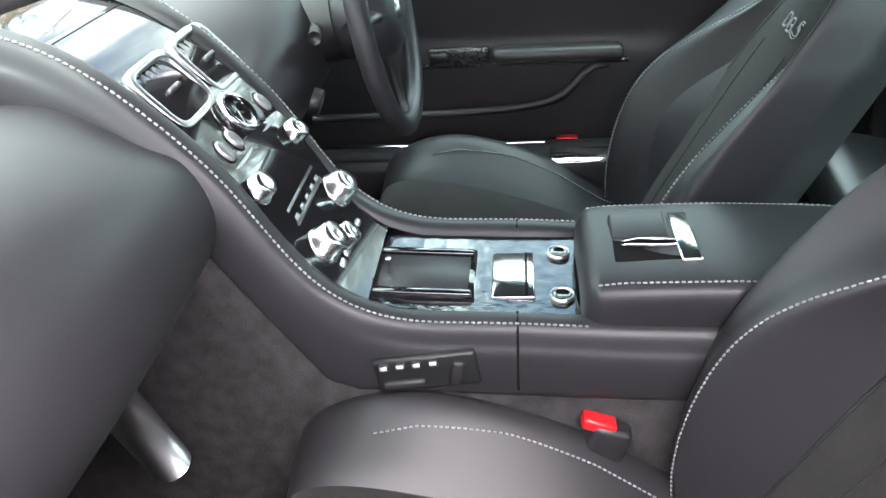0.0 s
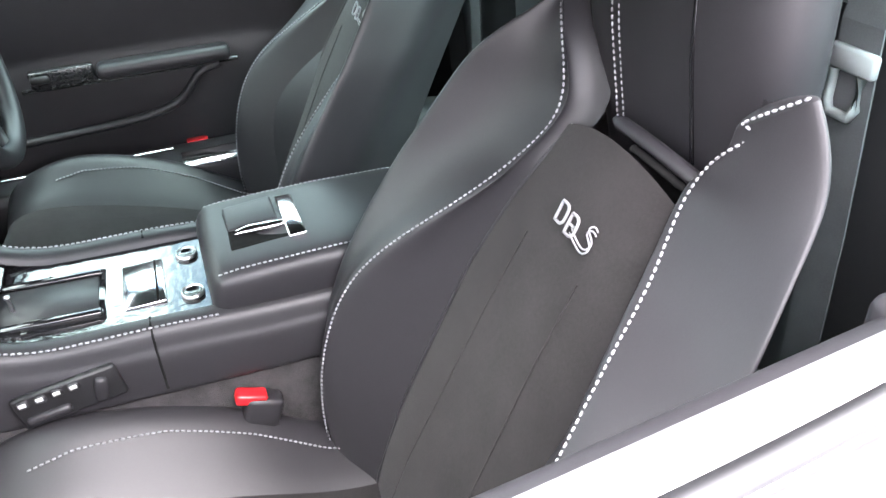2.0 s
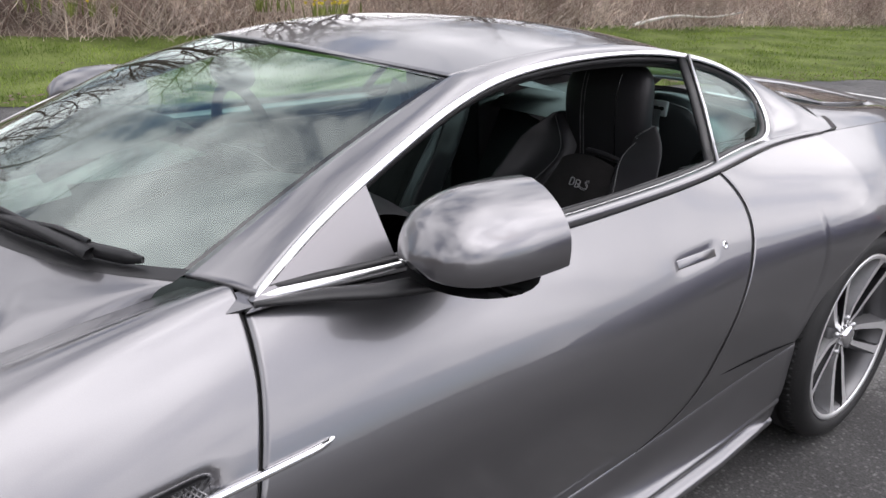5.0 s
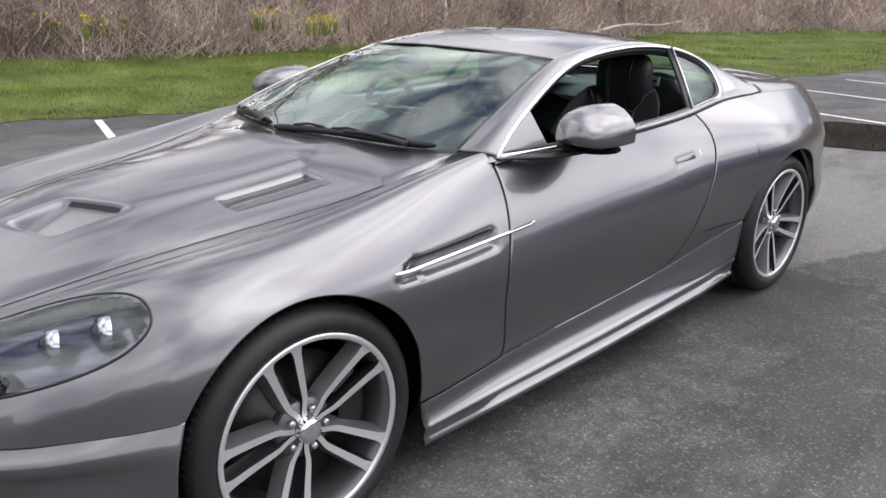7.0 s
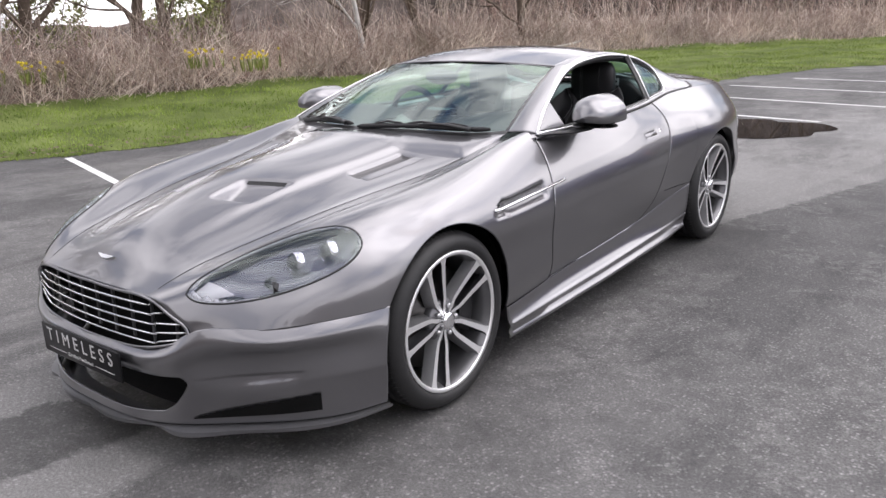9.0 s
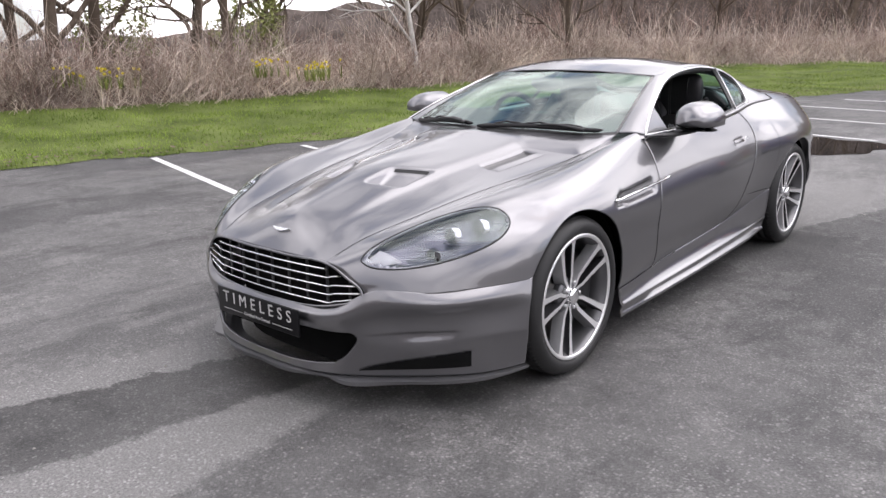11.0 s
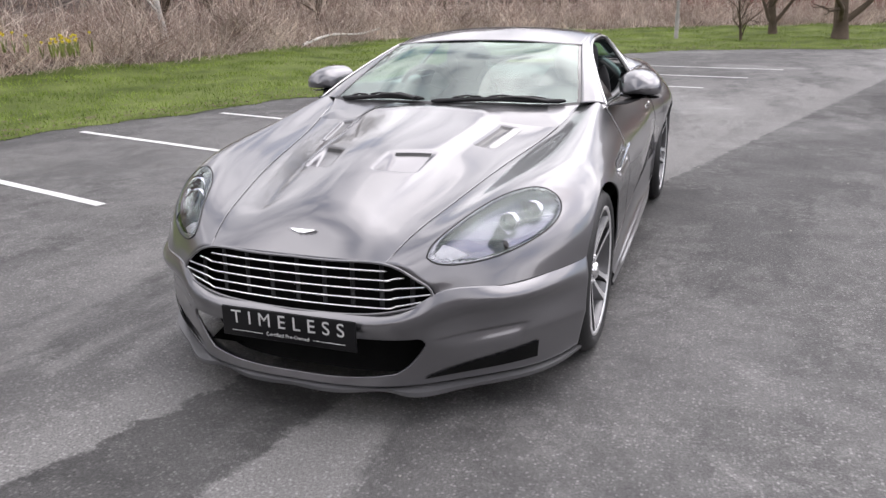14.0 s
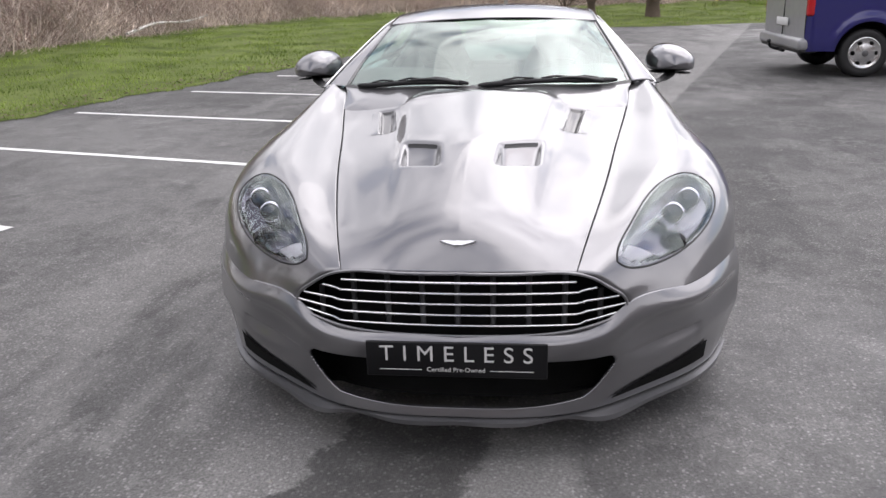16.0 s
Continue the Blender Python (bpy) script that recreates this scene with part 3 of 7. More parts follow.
def daffodils(x, y, z, count, seed):
    """One clump: strap leaves and six-petalled flowers on stalks."""
    rg = np.random.default_rng(seed)
    e = thing("daffodil_clump", "clump of yellow daffodils in the dead bank grass", "flowers", "daffodils on the bank", (x, y, z))
    lv, lf, fv, ff = [], [], [], []
    for k in range(count):
        p = rg.normal(0, 0.16, 2)
        h = rg.uniform(0.16, 0.30)
        for q in range(4):
            a, ln = rg.uniform(0, 6.28), rg.uniform(0.12, 0.22)
            o = len(lv)
            d = np.array((math.cos(a), math.sin(a)))
            for s, w in ((0, .010), (.5, .011), (1, .002)):
                c = p + d * ln * .35 * s
                lv += [(c[0] - d[1] * w, c[1] + d[0] * w, ln * s - .05 * (1 - s)), (c[0] + d[1] * w, c[1] - d[0] * w, ln * s - .05 * (1 - s))]
            lf += [(o, o + 1, o + 3, o + 2), (o + 2, o + 3, o + 5, o + 4)]
        a = rg.uniform(0, 6.28)
        m = Matrix.Translation((p[0], p[1], h)) @ Euler((radians(70), 0, a)).to_matrix().to_4x4()
        o = len(fv)
        fv.append(tuple(m @ Vector((0, 0, 0))))
        for q in range(12):
            r = .038 if q % 2 == 0 else .018
            fv.append(tuple(m @ Vector((r * math.cos(q * .5236), r * math.sin(q * .5236), .006))))
        ff += [(o, o + 1 + q, o + 1 + (q + 1) % 12) for q in range(12)]
        o = len(fv)
        for q in range(8):
            for r, zz in ((.012, 0), (.017, .035)):
                fv.append(tuple(m @ Vector((r * math.cos(q * .785), r * math.sin(q * .785), zz))))
        ff += [(o + 2 * q, o + 2 * ((q + 1) % 8), o + 2 * ((q + 1) % 8) + 1, o + 2 * q + 1) for q in range(8)]
    tagged(link("foliage", lv, lf, LEAF, e, smooth=False), kind="stuff")
    tagged(link("blooms", fv, ff, PETAL, e, "yellow trumpet blooms", smooth=False), kind="stuff")


for i, (x, y, z, c) in enumerate(((-10.0, 5.1, .80, 9), (-9.8, 5.5, .80, 5), (-9.2, 5.9, .72, 16), (-9.35, 6.3, .74, 7), (-11.1, 2.5, .72, 10), (-10.7, 2.8, .70, 5), (-11.4, 2.1, .75, 6), (7.0, 27.0, .3, 6))):
    daffodils(x, y, z, c, 200 + i)

# evergreen bush and a fallen branch behind the hedge
def leafy_bush(x, y, z, r, count, seed):
    rg = np.random.default_rng(seed)
    e = thing("bush", "ivy-green leafy bush among bare trees", "bush", at=(x, y, z))
    tv, tf = [], []
    for k in range(7):
        branch(tv, tf, Vector((0, 0, -.2)), Vector((*rg.normal(0, .5, 2), 1)).normalized(), r * 1.3, .03, 1, rg)
    link("stems", tv, tf, BARK, e)
    p = rg.normal(0, 1, (count, 3))
    p = p / np.linalg.norm(p, axis=1)[:, None] * (r * rg.uniform(.45, 1.05, count) ** .6)[:, None] * (1, 1, .95) + (0, 0, r * .95)
    p += np.array([.18 * r * np.sin(p[:, (k + 1) % 3] * 5 / r) for k in range(3)]).T
    d1, d2 = rg.normal(0, .028, (count, 3)), rg.normal(0, .028, (count, 3))
    v = np.stack([p - d1, p + d2, p + d1, p - d2], 1).reshape(-1, 3)
    tagged(link("leaves", v, np.arange(count * 4).reshape(-1, 4).tolist(), LEAF, e, smooth=False), kind="stuff")


for x, y, r, c in ((-14.6, 8.3, .95, 2200), (-15.8, 1.6, 1.0, 2200), (-16.6, -1.6, 1.5, 3200), (-18.5, 6.8, 1.1, 2200)):
    leafy_bush(x, y, .7, r, c, int(7 - x * 3))
tagged(link("fallen_branch", *tube_mesh(curve3([(-9.5, 14.2, .42), (-9.3, 15.6, .62), (-9.2, 16.8, .58), (-9.0, 18.0, .70)])(np.linspace(0, 1, 12)), np.linspace(.04, .02, 12), 7), BIRCH), "pale fallen branch lying in the dead grass", "branch")

# leaf litter and bits on the grass and asphalt
_lv, _lf = [], []
for k in range(2600):
    p = verge(rng.uniform(.34, .62), rng.uniform(.0, .95) if k < 700 else -.012 + .08 * rng.uniform(0, 1) ** 1.5)[0]
    a, r = rng.uniform(0, 6.28), rng.uniform(.015, .04)
    o = len(_lv)
    _lv += [(p[0] + r * math.cos(a + q * 1.57) * (1 if q % 2 else .6), p[1] + r * math.sin(a + q * 1.57) * (1 if q % 2 else .6), p[2] + .035 + rng.uniform(0, .02)) for q in range(4)]
    _lf.append((o, o + 1, o + 2, o + 3))
tagged(link("leaf_litter", _lv, _lf, EARTH, smooth=False), "dead brown leaves lying on the grass", "leaves", kind="stuff")
_lv, _lf = [], []
for k in range(420):
    x, y, r = rng.uniform(-7, 7), rng.uniform(-5, 14), rng.uniform(.003, .012)
    o = len(_lv)
    a = rng.uniform(0, 6.28)
    _lv += [(x + r * math.cos(a + q * 2.09), y + r * math.sin(a + q * 2.09), .001) for q in range(3)] + [(x, y, r * .7)]
    _lf += [(o, o + 1, o + 3), (o + 1, o + 2, o + 3), (o + 2, o, o + 3)]
tagged(link("grit", _lv, _lf, STONE, smooth=False), "small stones and grit lying on the asphalt", "grit", kind="stuff")

# kerb stones along the far grass
kerb = thing("kerb", "worn grey kerb stones edging the far grass", "kerb")
tagged(kerb, kind="structure")
_ke = EDGE(np.linspace(.60, .80, 1500))
_ke = _ke[(_ke[:, 0] > 2.2) & (_ke[:, 0] < 22)]
_kd = np.r_[0, np.cumsum(np.linalg.norm(np.diff(_ke, axis=0), axis=1))]
for s in np.arange(0, _kd[-1] - .9, .915):
    a, c = (np.array([np.interp(t, _kd, _ke[:, k]) for k in range(2)]) for t in (s, s + .9))
    ang = math.atan2(c[1] - a[1], c[0] - a[0])
    part("kerb_stone", box_bm((.90, .13, .16), .012, 1, Matrix.Translation((*((a + c) / 2), .03)) @ Matrix.Rotation(ang, 4, "Z")), STONE, kerb, smooth=False)
# ---- the car: body surface ----
car = thing("sports_car", "metallic grey two-door sports coupe parked on asphalt", "car")

STATION = [-2.20, -2.05, -1.88, -1.70, -1.37, -1.02, -0.60, -0.10, 0.35, 0.70, 1.03, 1.37, 1.72, 2.05, 2.33]
C0 = [(0, -2.24, .592), (0, -2.13, .690), (0, -1.97, .757), (0, -1.75, .820), (0, -1.40, .880), (0, -1.10, .916), (0, -.88, .934), (0, -.3, .93), (0, .2, .93),
      (0, .6, .95), (0, 1.0, .97), (0, 1.37, .97), (0, 1.72, .96), (0, 2.05, .95), (0, 2.33, .93)]
C1 = [(.345, -2.238, .596), (.385, -2.09, .655), (.43, -1.90, .698), (.475, -1.69, .738), (.535, -1.36, .786), (.60, -1.02, .832), (.66, -.66, .905), (.70, -.12, .955),
      (.695, .35, .97), (.67, .70, .985), (.64, 1.03, 1.00), (.62, 1.37, .99), (.61, 1.72, .975), (.56, 2.05, .955), (.47, 2.33, .92)]
C2 = [(.425, -2.228, .565), (.54, -2.075, .655), (.635, -1.885, .722), (.715, -1.70, .772), (.785, -1.37, .820), (.80, -1.02, .855), (.792, -.60, .905), (.803, -.10, .912),
      (.798, .35, .922), (.775, .70, .938), (.74, 1.03, .962), (.745, 1.37, .965), (.735, 1.72, .955), (.68, 2.05, .93), (.57, 2.33, .88)]
C3 = [(.47, -2.215, .528), (.635, -2.06, .575), (.775, -1.88, .625), (.868, -1.70, .672), (.922, -1.37, .718), (.928, -1.02, .712), (.910, -.60, .722), (.905, -.10, .738),
      (.905, .35, .752), (.897, .70, .775), (.910, 1.03, .80), (.928, 1.37, .80), (.895, 1.72, .79), (.79, 2.05, .77), (.60, 2.30, .74)]
C4 = [(.505, -2.20, .490), (.685, -2.065, .490), (.825, -1.89, .497), (.920, -1.70, .505), (.948, -1.37, .53), (.940, -1.02, .52), (.926, -.60, .51), (.920, -.10, .52),
      (.918, .35, .53), (.910, .70, .54), (.925, 1.03, .56), (.953, 1.37, .58), (.925, 1.72, .57), (.82, 2.05, .56), (.62, 2.32, .55)]
C5 = [(.50, -2.21, .36), (.69, -2.07, .34), (.83, -1.89, .335), (.925, -1.70, .33), (.935, -1.37, .33), (.925, -1.02, .32), (.905, -.60, .325), (.888, -.10, .34),
      (.878, .35, .355), (.872, .70, .365), (.890, 1.03, .37), (.932, 1.37, .37), (.92, 1.72, .36), (.83, 2.05, .36), (.66, 2.34, .36)]
C6 = [(.47, -2.19, .26), (.66, -2.05, .24), (.80, -1.88, .24), (.89, -1.70, .23), (.90, -1.37, .235), (.895, -1.02, .235), (.872, -.60, .265), (.855, -.10, .28),
      (.848, .35, .30), (.845, .70, .31), (.86, 1.03, .30), (.90, 1.37, .28), (.88, 1.72, .25), (.79, 2.05, .24), (.62, 2.32, .24)]
VPAR = np.array([0, .34, .58, .74, .95, 1.13, 1.20])
LONG = [spline(STATION, c) for c in (C0, C1, C2, C3, C4, C5, C6)]


def soft_box(a, lo, hi, soft):
    return 1 / (1 + np.exp(np.clip(-(a - lo) / soft, -40, 40))) / (1 + np.exp(np.clip((a - hi) / soft, -40, 40)))


def skin(s, v):
    """The body surface of the left side: s along the car, v from the centre line down the flank."""
    s, v = np.broadcast_arrays(np.asarray(s, float), np.asarray(v, float))
    shape = s.shape
    s, v = s.ravel(), v.ravel()
    p = np.stack([c(s) for c in LONG])                       # curves, points, xyz
    mir = p[[2, 1]] * np.array([-1, 1, 1])
    p = np.concatenate([mir, p])
    f = spline(np.r_[-VPAR[2], -VPAR[1], VPAR], p)
    out = np.empty((len(s), 3))
    tab = f(np.clip(v, 0, VPAR[-1]))                         # points, points, xyz
    out = tab[np.arange(len(s)), np.arange(len(s))]
    # raised centre of the bonnet, with two creases running back
    w = np.clip((v - 0.0) / VPAR[1], 0, 1)
    run = np.clip((s + 2.12) / 0.5, 0, 1) * np.clip((-0.70 - s) / 0.1, 0, 1)
    x0 = 0.225 + 0.11 * np.clip((s + 2.0) / 1.1, 0, 1)
    step = 1 / (1 + np.exp((np.abs(out[:, 0]) - x0) / 0.012))
    out[:, 2] += 0.016 * run * step * (w < 1)
    # bonnet outlets: pockets that deepen forwards
    q = (v - 0.070) / 0.084
    back = -1.592 + 0.092 * q
    front = -1.728 + 0.040 * q
    k = (s - back) / (front - back)
    inside = soft_box(k, 0, 1, 0.025) * soft_box(q, 0, 1, 0.035)
    out[:, 2] -= inside * (0.010 + 0.050 * np.clip(k, 0, 1) ** 0.7)
    # sunken slots of the upper bonnet louvres
    v0 = 0.194 - 0.008 * (s + 1.27) / 0.345
    out[:, 2] -= 0.016 * soft_box(s, -1.27, -0.925, 0.005) * soft_box(v, v0 - 0.001, v0 + 0.031, 0.0022)
    # recess behind the front wheel
    top, low = 0.721 + 0.012 * (-0.70 - s), 0.768 + 0.02 * (-0.70 - s)
    inside = soft_box(v, top, low, 0.003) * soft_box(s, -1.055 - (0.742 - v) * -1.2, -0.685, 0.006)
    out[:, 0] -= 0.020 * inside
    # finger recess of the door handle
    out[:, 0] -= 0.004 * soft_box(s, 0.383, 0.535, 0.004) * soft_box(v, 0.699, 0.722, 0.002)
    return out.reshape(shape + (3,))


def both(name, verts, faces, material, parent=car, label="", thick=0.0, smooth=True):
    """A part and its mirror image on the other side."""
    obs = [link(name, verts, faces, material, parent, label, smooth), link(name, *mirrored(verts, faces), material, parent, label, smooth)]
    if thick:
        for o in obs:
            solid(o, thick)
    return obs


WHEELS = {"front": (-1.37, 0.340, 0.372), "rear": (1.37, 0.345, 0.376)}


def arch_v(s, which, top):
    """v at which the column s meets the wheel arch, or None outside it."""
    yc, zc, r = WHEELS[which]
    d = abs(s - yc)
    if d >= r:
        return None
    z = zc + math.sqrt(r * r - d * d)
    vs = np.linspace(top, VPAR[-1], 90)
    zs = skin(np.full(90, s), vs)[:, 2]
    return float(np.interp(-z, -zs, vs))


def skin_grid(s, v):
    return np.concatenate([skin(s[i:i + 1], v[i:i + 1]) for i in range(len(s))]).reshape(-1, 3)


# bonnet: both halves in one sheet
_cols = np.linspace(-2.20, -0.86, 220)
_half = np.linspace(0, VPAR[1], 88) * (1 - 0.005)
_g = []
for c in _cols:
    row = skin(np.full(len(_half), c), _half)
    _g.append(np.concatenate([row[:0:-1] * (-1, 1, 1), row]))
_g = np.concatenate(_g)
solid(link("bonnet", _g, grid_faces(len(_cols), 2 * len(_half) - 1, flip=True), PAINT, car, "grey metallic bonnet with vents and creases"), 0.010)

# shut lines of the door
front_seam = spline([.56, .60, .66, .72, .80, .90, 1.05, 1.20], [-.574, -.578, -.588, -.612, -.640, -.648, -.644, -.622])
rear_seam = spline([.56, .60, .65, .70, .76, .85, .95, 1.04, 1.10, 1.16], [.672, .700, .722, .712, .670, .618, .572, .515, .44, .33])
GAP = 0.0016

# front wings: from the nose past the wheel arch to the door
_yc, _zc, _r = WHEELS["front"]


def wing_low(s):
    if s <= -1.705:
        return VPAR[4] - 0.002
    a = arch_v(s, "front", VPAR[2])
    low = VPAR[6] if s < -1.37 else 1.162
    return min(a, low) if a is not None else low


_cols = np.r_[np.linspace(-2.20, -1.705, 40), _yc - _r * np.cos(np.linspace(0.47, 2.42, 46))[1:], np.linspace(-1.085, -.994, 26)]
_rows = 130
_w = np.linspace(0, 1, _rows)
_s = np.repeat(_cols[:, None], _rows, 1)
_lows = np.array([wing_low(c) for c in _cols])
_lows = np.where(_cols > -1.022, np.interp(_cols, [-1.022, -.994], [wing_low(-1.022), 1.168]), _lows)
_v = np.array([VPAR[1] * 1.005 + (lo - VPAR[1] * 1.005) * _w for lo in _lows])
_q = np.linspace(0, 1, 66)[1:]
_v2 = np.array([VPAR[1] * 1.005 + (_lows[-1] - VPAR[1] * 1.005) * _w for q in _q])
_s2 = _cols[-1] + (front_seam(_v2) - GAP - _cols[-1]) * _q[:, None]
_s, _v = np.r_[_s, _s2], np.r_[_v, _v2]
LAMP = [(-2.142, .565), (-2.105, .517), (-2.03, .508), (-1.93, .515), (-1.83, .535), (-1.75, .572), (-1.703, .62), (-1.705, .672), (-1.75, .710), (-1.84, .735), (-1.94, .743),
        (-2.03, .736), (-2.10, .703), (-2.138, .64)]
_lc = curve3(LAMP + LAMP[:1])
LAMP_LOOP = _lc(np.linspace(0, 1, 97)[:-1])
LAMP_MID = np.array([-1.92, .632])


def in_lamp(s, v, k):
    """Whether (s, v) lies inside the lamp outline shrunk by k."""
    d = np.array([(s - LAMP_MID[0]) , (v - LAMP_MID[1])])
    lp = (LAMP_LOOP - LAMP_MID) * k
    inside = False
    j = len(lp) - 1
    for i in range(len(lp)):
        if (lp[i, 1] > d[1]) != (lp[j, 1] > d[1]) and d[0] < (lp[j, 0] - lp[i, 0]) * (d[1] - lp[i, 1]) / (lp[j, 1] - lp[i, 1]) + lp[i, 0]:
            inside = not inside
        j = i
    return inside


_g = skin_grid(_s, _v)
_f = grid_faces(len(_s), _rows, flip=True, skip=lambda i, j: -2.2 < _s[i, j] < -1.65 and in_lamp(_s[i, j], _v[i, j], 0.93))
both("front_wing", _g, _f, PAINT, label="grey metallic front wing", thick=0.010)

# doors
_rows, _nc = 90, 110
_v = np.repeat(np.linspace(VPAR[2] + 0.004, 1.160, _rows)[None], _nc, 0)
_q = np.linspace(0, 1, _nc)[:, None]
_s = front_seam(_v) + GAP + (rear_seam(_v) - front_seam(_v) - 2 * GAP) * _q
_g = skin_grid(_s, _v)
doors = both("door", _g, grid_faces(_nc, _rows, flip=True), PAINT, label="grey metallic car door", thick=0.012)

# rear quarters with the wheel arch
_yc, _zc, _r = WHEELS["rear"]
_rows = 70
_w = np.linspace(0, 1, _rows)
_top = VPAR[2]


def quarter_low(s):
    a = arch_v(s, "rear", VPAR[2])
    return min(a, VPAR[6]) if a is not None else VPAR[6]


_cols = np.r_[_yc - _r - 0.006, _yc - _r * np.cos(np.r_[.0001, np.linspace(.35, math.pi - .35, 48), math.pi - .0001]), _yc + _r + 0.006, np.linspace(1.78, 2.33, 26)]
_q = np.linspace(0, 1, 31)[:-1, None]
_lows = np.array([quarter_low(c) for c in _cols])
_lows[0] = _lows[1]
_v1 = np.array([_top + (VPAR[6] + (_lows[1] - VPAR[6]) * max(0, (q - .4) / .6) - _top) * _w for q in _q[:, 0]])
_vb = np.minimum(_v1, 1.16)
_s1 = rear_seam(_vb) + GAP + (_cols[0] - rear_seam(_vb) - GAP) * _q
_s = np.r_[_s1, np.repeat(_cols[:, None], _rows, 1)]
_v = np.r_[_v1, np.array([_top + (lo - _top) * _w for lo in _lows])]
both("rear_quarter", skin_grid(_s, _v), grid_faces(len(_s), _rows, flip=True), PAINT, label="grey metallic rear quarter panel", thick=0.010)


def loft(curves, nu, nv, params=None):
    """Surface through several 3D curves (each sampled alike along u)."""
    u = np.linspace(0, 1, nu)
    rows = np.stack([curve3(c)(u) for c in curves])
    t = np.linspace(0, 1, len(curves)) if params is None else np.asarray(params, float)
    return np.swapaxes(spline(t, rows)(np.linspace(t[0], t[-1], nv)), 0, 1).reshape(-1, 3)


def half_to_full(g, nu, nv):
    """Mirrors a sheet whose first row (u = 0) lies on the centre line."""
    a = np.asarray(g).reshape(nu, nv, 3)
    return np.concatenate([a[:0:-1] * (-1, 1, 1), a]).reshape(-1, 3), 2 * nu - 1


# ---- front bumper ----
BUMPER = [
    [(0, -2.278, .408), (.25, -2.270, .414), (.42, -2.238, .440), (.506, -2.198, .492), (.684, -2.062, .494), (.823, -1.887, .501), (.919, -1.703, .509)],
    [(0, -2.300, .388), (.25, -2.292, .394), (.435, -2.255, .415), (.549, -2.192, .450), (.717, -2.068, .456), (.850, -1.892, .459), (.930, -1.722, .462)],
    [(0, -2.300, .345), (.25, -2.290, .350), (.455, -2.235, .362), (.553, -2.156, .388), (.709, -2.033, .395), (.838, -1.870, .399), (.932, -1.738, .400)],
    [(0, -2.285, .322), (.25, -2.276, .326), (.472, -2.218, .334), (.565, -2.142, .345), (.714, -2.021, .350), (.844, -1.866, .352), (.931, -1.743, .355)],
    [(0, -2.298, .178), (.22, -2.288, .182), (.385, -2.245, .200), (.540, -2.153, .225), (.704, -2.026, .238), (.840, -1.864, .245), (.918, -1.733, .250)],
    [(0, -2.306, .152), (.22, -2.295, .152), (.385, -2.245, .152), (.550, -2.130, .150), (.715, -1.995, .150), (.832, -1.860, .152), (.900, -1.722, .158)],
]
_bp = [0, .10, .28, .38, .86, 1.0]
_nu, _nv = 190, 130
_g = loft(BUMPER, _nu, _nv, _bp).reshape(_nu, _nv, 3)
_wv = np.linspace(0, 1, _nv)
_x = _g[:, :, 0]
_in = 1 / (1 + np.exp(-(_wv[None] - .43) / .006)) * np.clip(1 - (_wv[None] - .46) / .36, 0, 1) ** 1.1 * soft_box(_x, .50, .758, .006) * np.clip((_x - .46) / .2, 0, 1)
_g[:, :, 1] += 0.009 * _in
_g[:, :, 0] -= 0.004 * _in


def in_intake(i, j):
    w = (j + .5) / (_nv - 1)
    x = _g[i % _nu, j, 0]
    e = .478 - .075 * max(0, (w - .38) / .48) ** 1.6
    mid = abs((w - .62) / .24)
    return .38 < w < .86 and x < e - .03 * mid ** 4


_full, _n2 = half_to_full(_g.reshape(-1, 3), _nu, _nv)
_faces = grid_faces(_n2, _nv, flip=True, skip=lambda i, j: in_intake(abs(i - (_nu - 1) + (1 if i < _nu - 1 else 0)), j))
solid(link("front_bumper", _full, _faces, PAINT, car, "grey metallic front bumper with wide lower intake"), 0.010)

# dark lower slot at each bumper corner
for sx in (1, -1):
    q = []
    for i in np.flatnonzero((_g[:, 114, 0] > .46) & (_g[:, 114, 0] < .795)):
        k = (_g[i, 114, 0] - .46) / .335
        lo, hi = 123, 123 - int(round(14 * k ** .6))
        q += [_g[i, lo] * (sx, 1, 1) + (sx * .003, -.004, 0), _g[i, (lo + hi) // 2] * (sx, 1, 1) + (sx * .003, -.004, 0), _g[i, hi] * (sx, 1, 1) + (sx * .003, -.004, 0)]
    link("lower_slot", q, grid_faces(len(q) // 3, 3, flip=sx < 0), VOID, car, "dark lower slot in the bumper corner")

# splitter lip under the bumper
_rowsS = [[(0, -2.27, .150), (.22, -2.255, .150), (.385, -2.20, .150), (.55, -2.08, .148), (.71, -1.95, .148), (.82, -1.82, .150), (.87, -1.715, .152)],
          [(0, -2.322, .146), (.22, -2.312, .146), (.36, -2.265, .143), (.40, -2.262, .140), (.57, -2.150, .136), (.735, -2.010, .136), (.850, -1.862, .140), (.915, -1.715, .150)],
          [(0, -2.320, .132), (.22, -2.310, .132), (.36, -2.262, .130), (.40, -2.262, .125), (.57, -2.148, .122), (.735, -2.008, .122), (.850, -1.860, .126), (.913, -1.715, .140)],
          [(0, -2.20, .128), (.22, -2.19, .128), (.385, -2.14, .128), (.55, -2.03, .126), (.71, -1.90, .126), (.80, -1.80, .128), (.85, -1.715, .130)]]
_u = np.linspace(0, 1, 70)
_sg = np.stack([curve3(c)(_u) for c in _rowsS], 1).reshape(-1, 3)
_full, _n2 = half_to_full(_sg, 70, 4)
link("splitter", _full, grid_faces(_n2, 4, flip=True), RIMDARK, car, "thin dark grey front splitter lip", smooth=False)
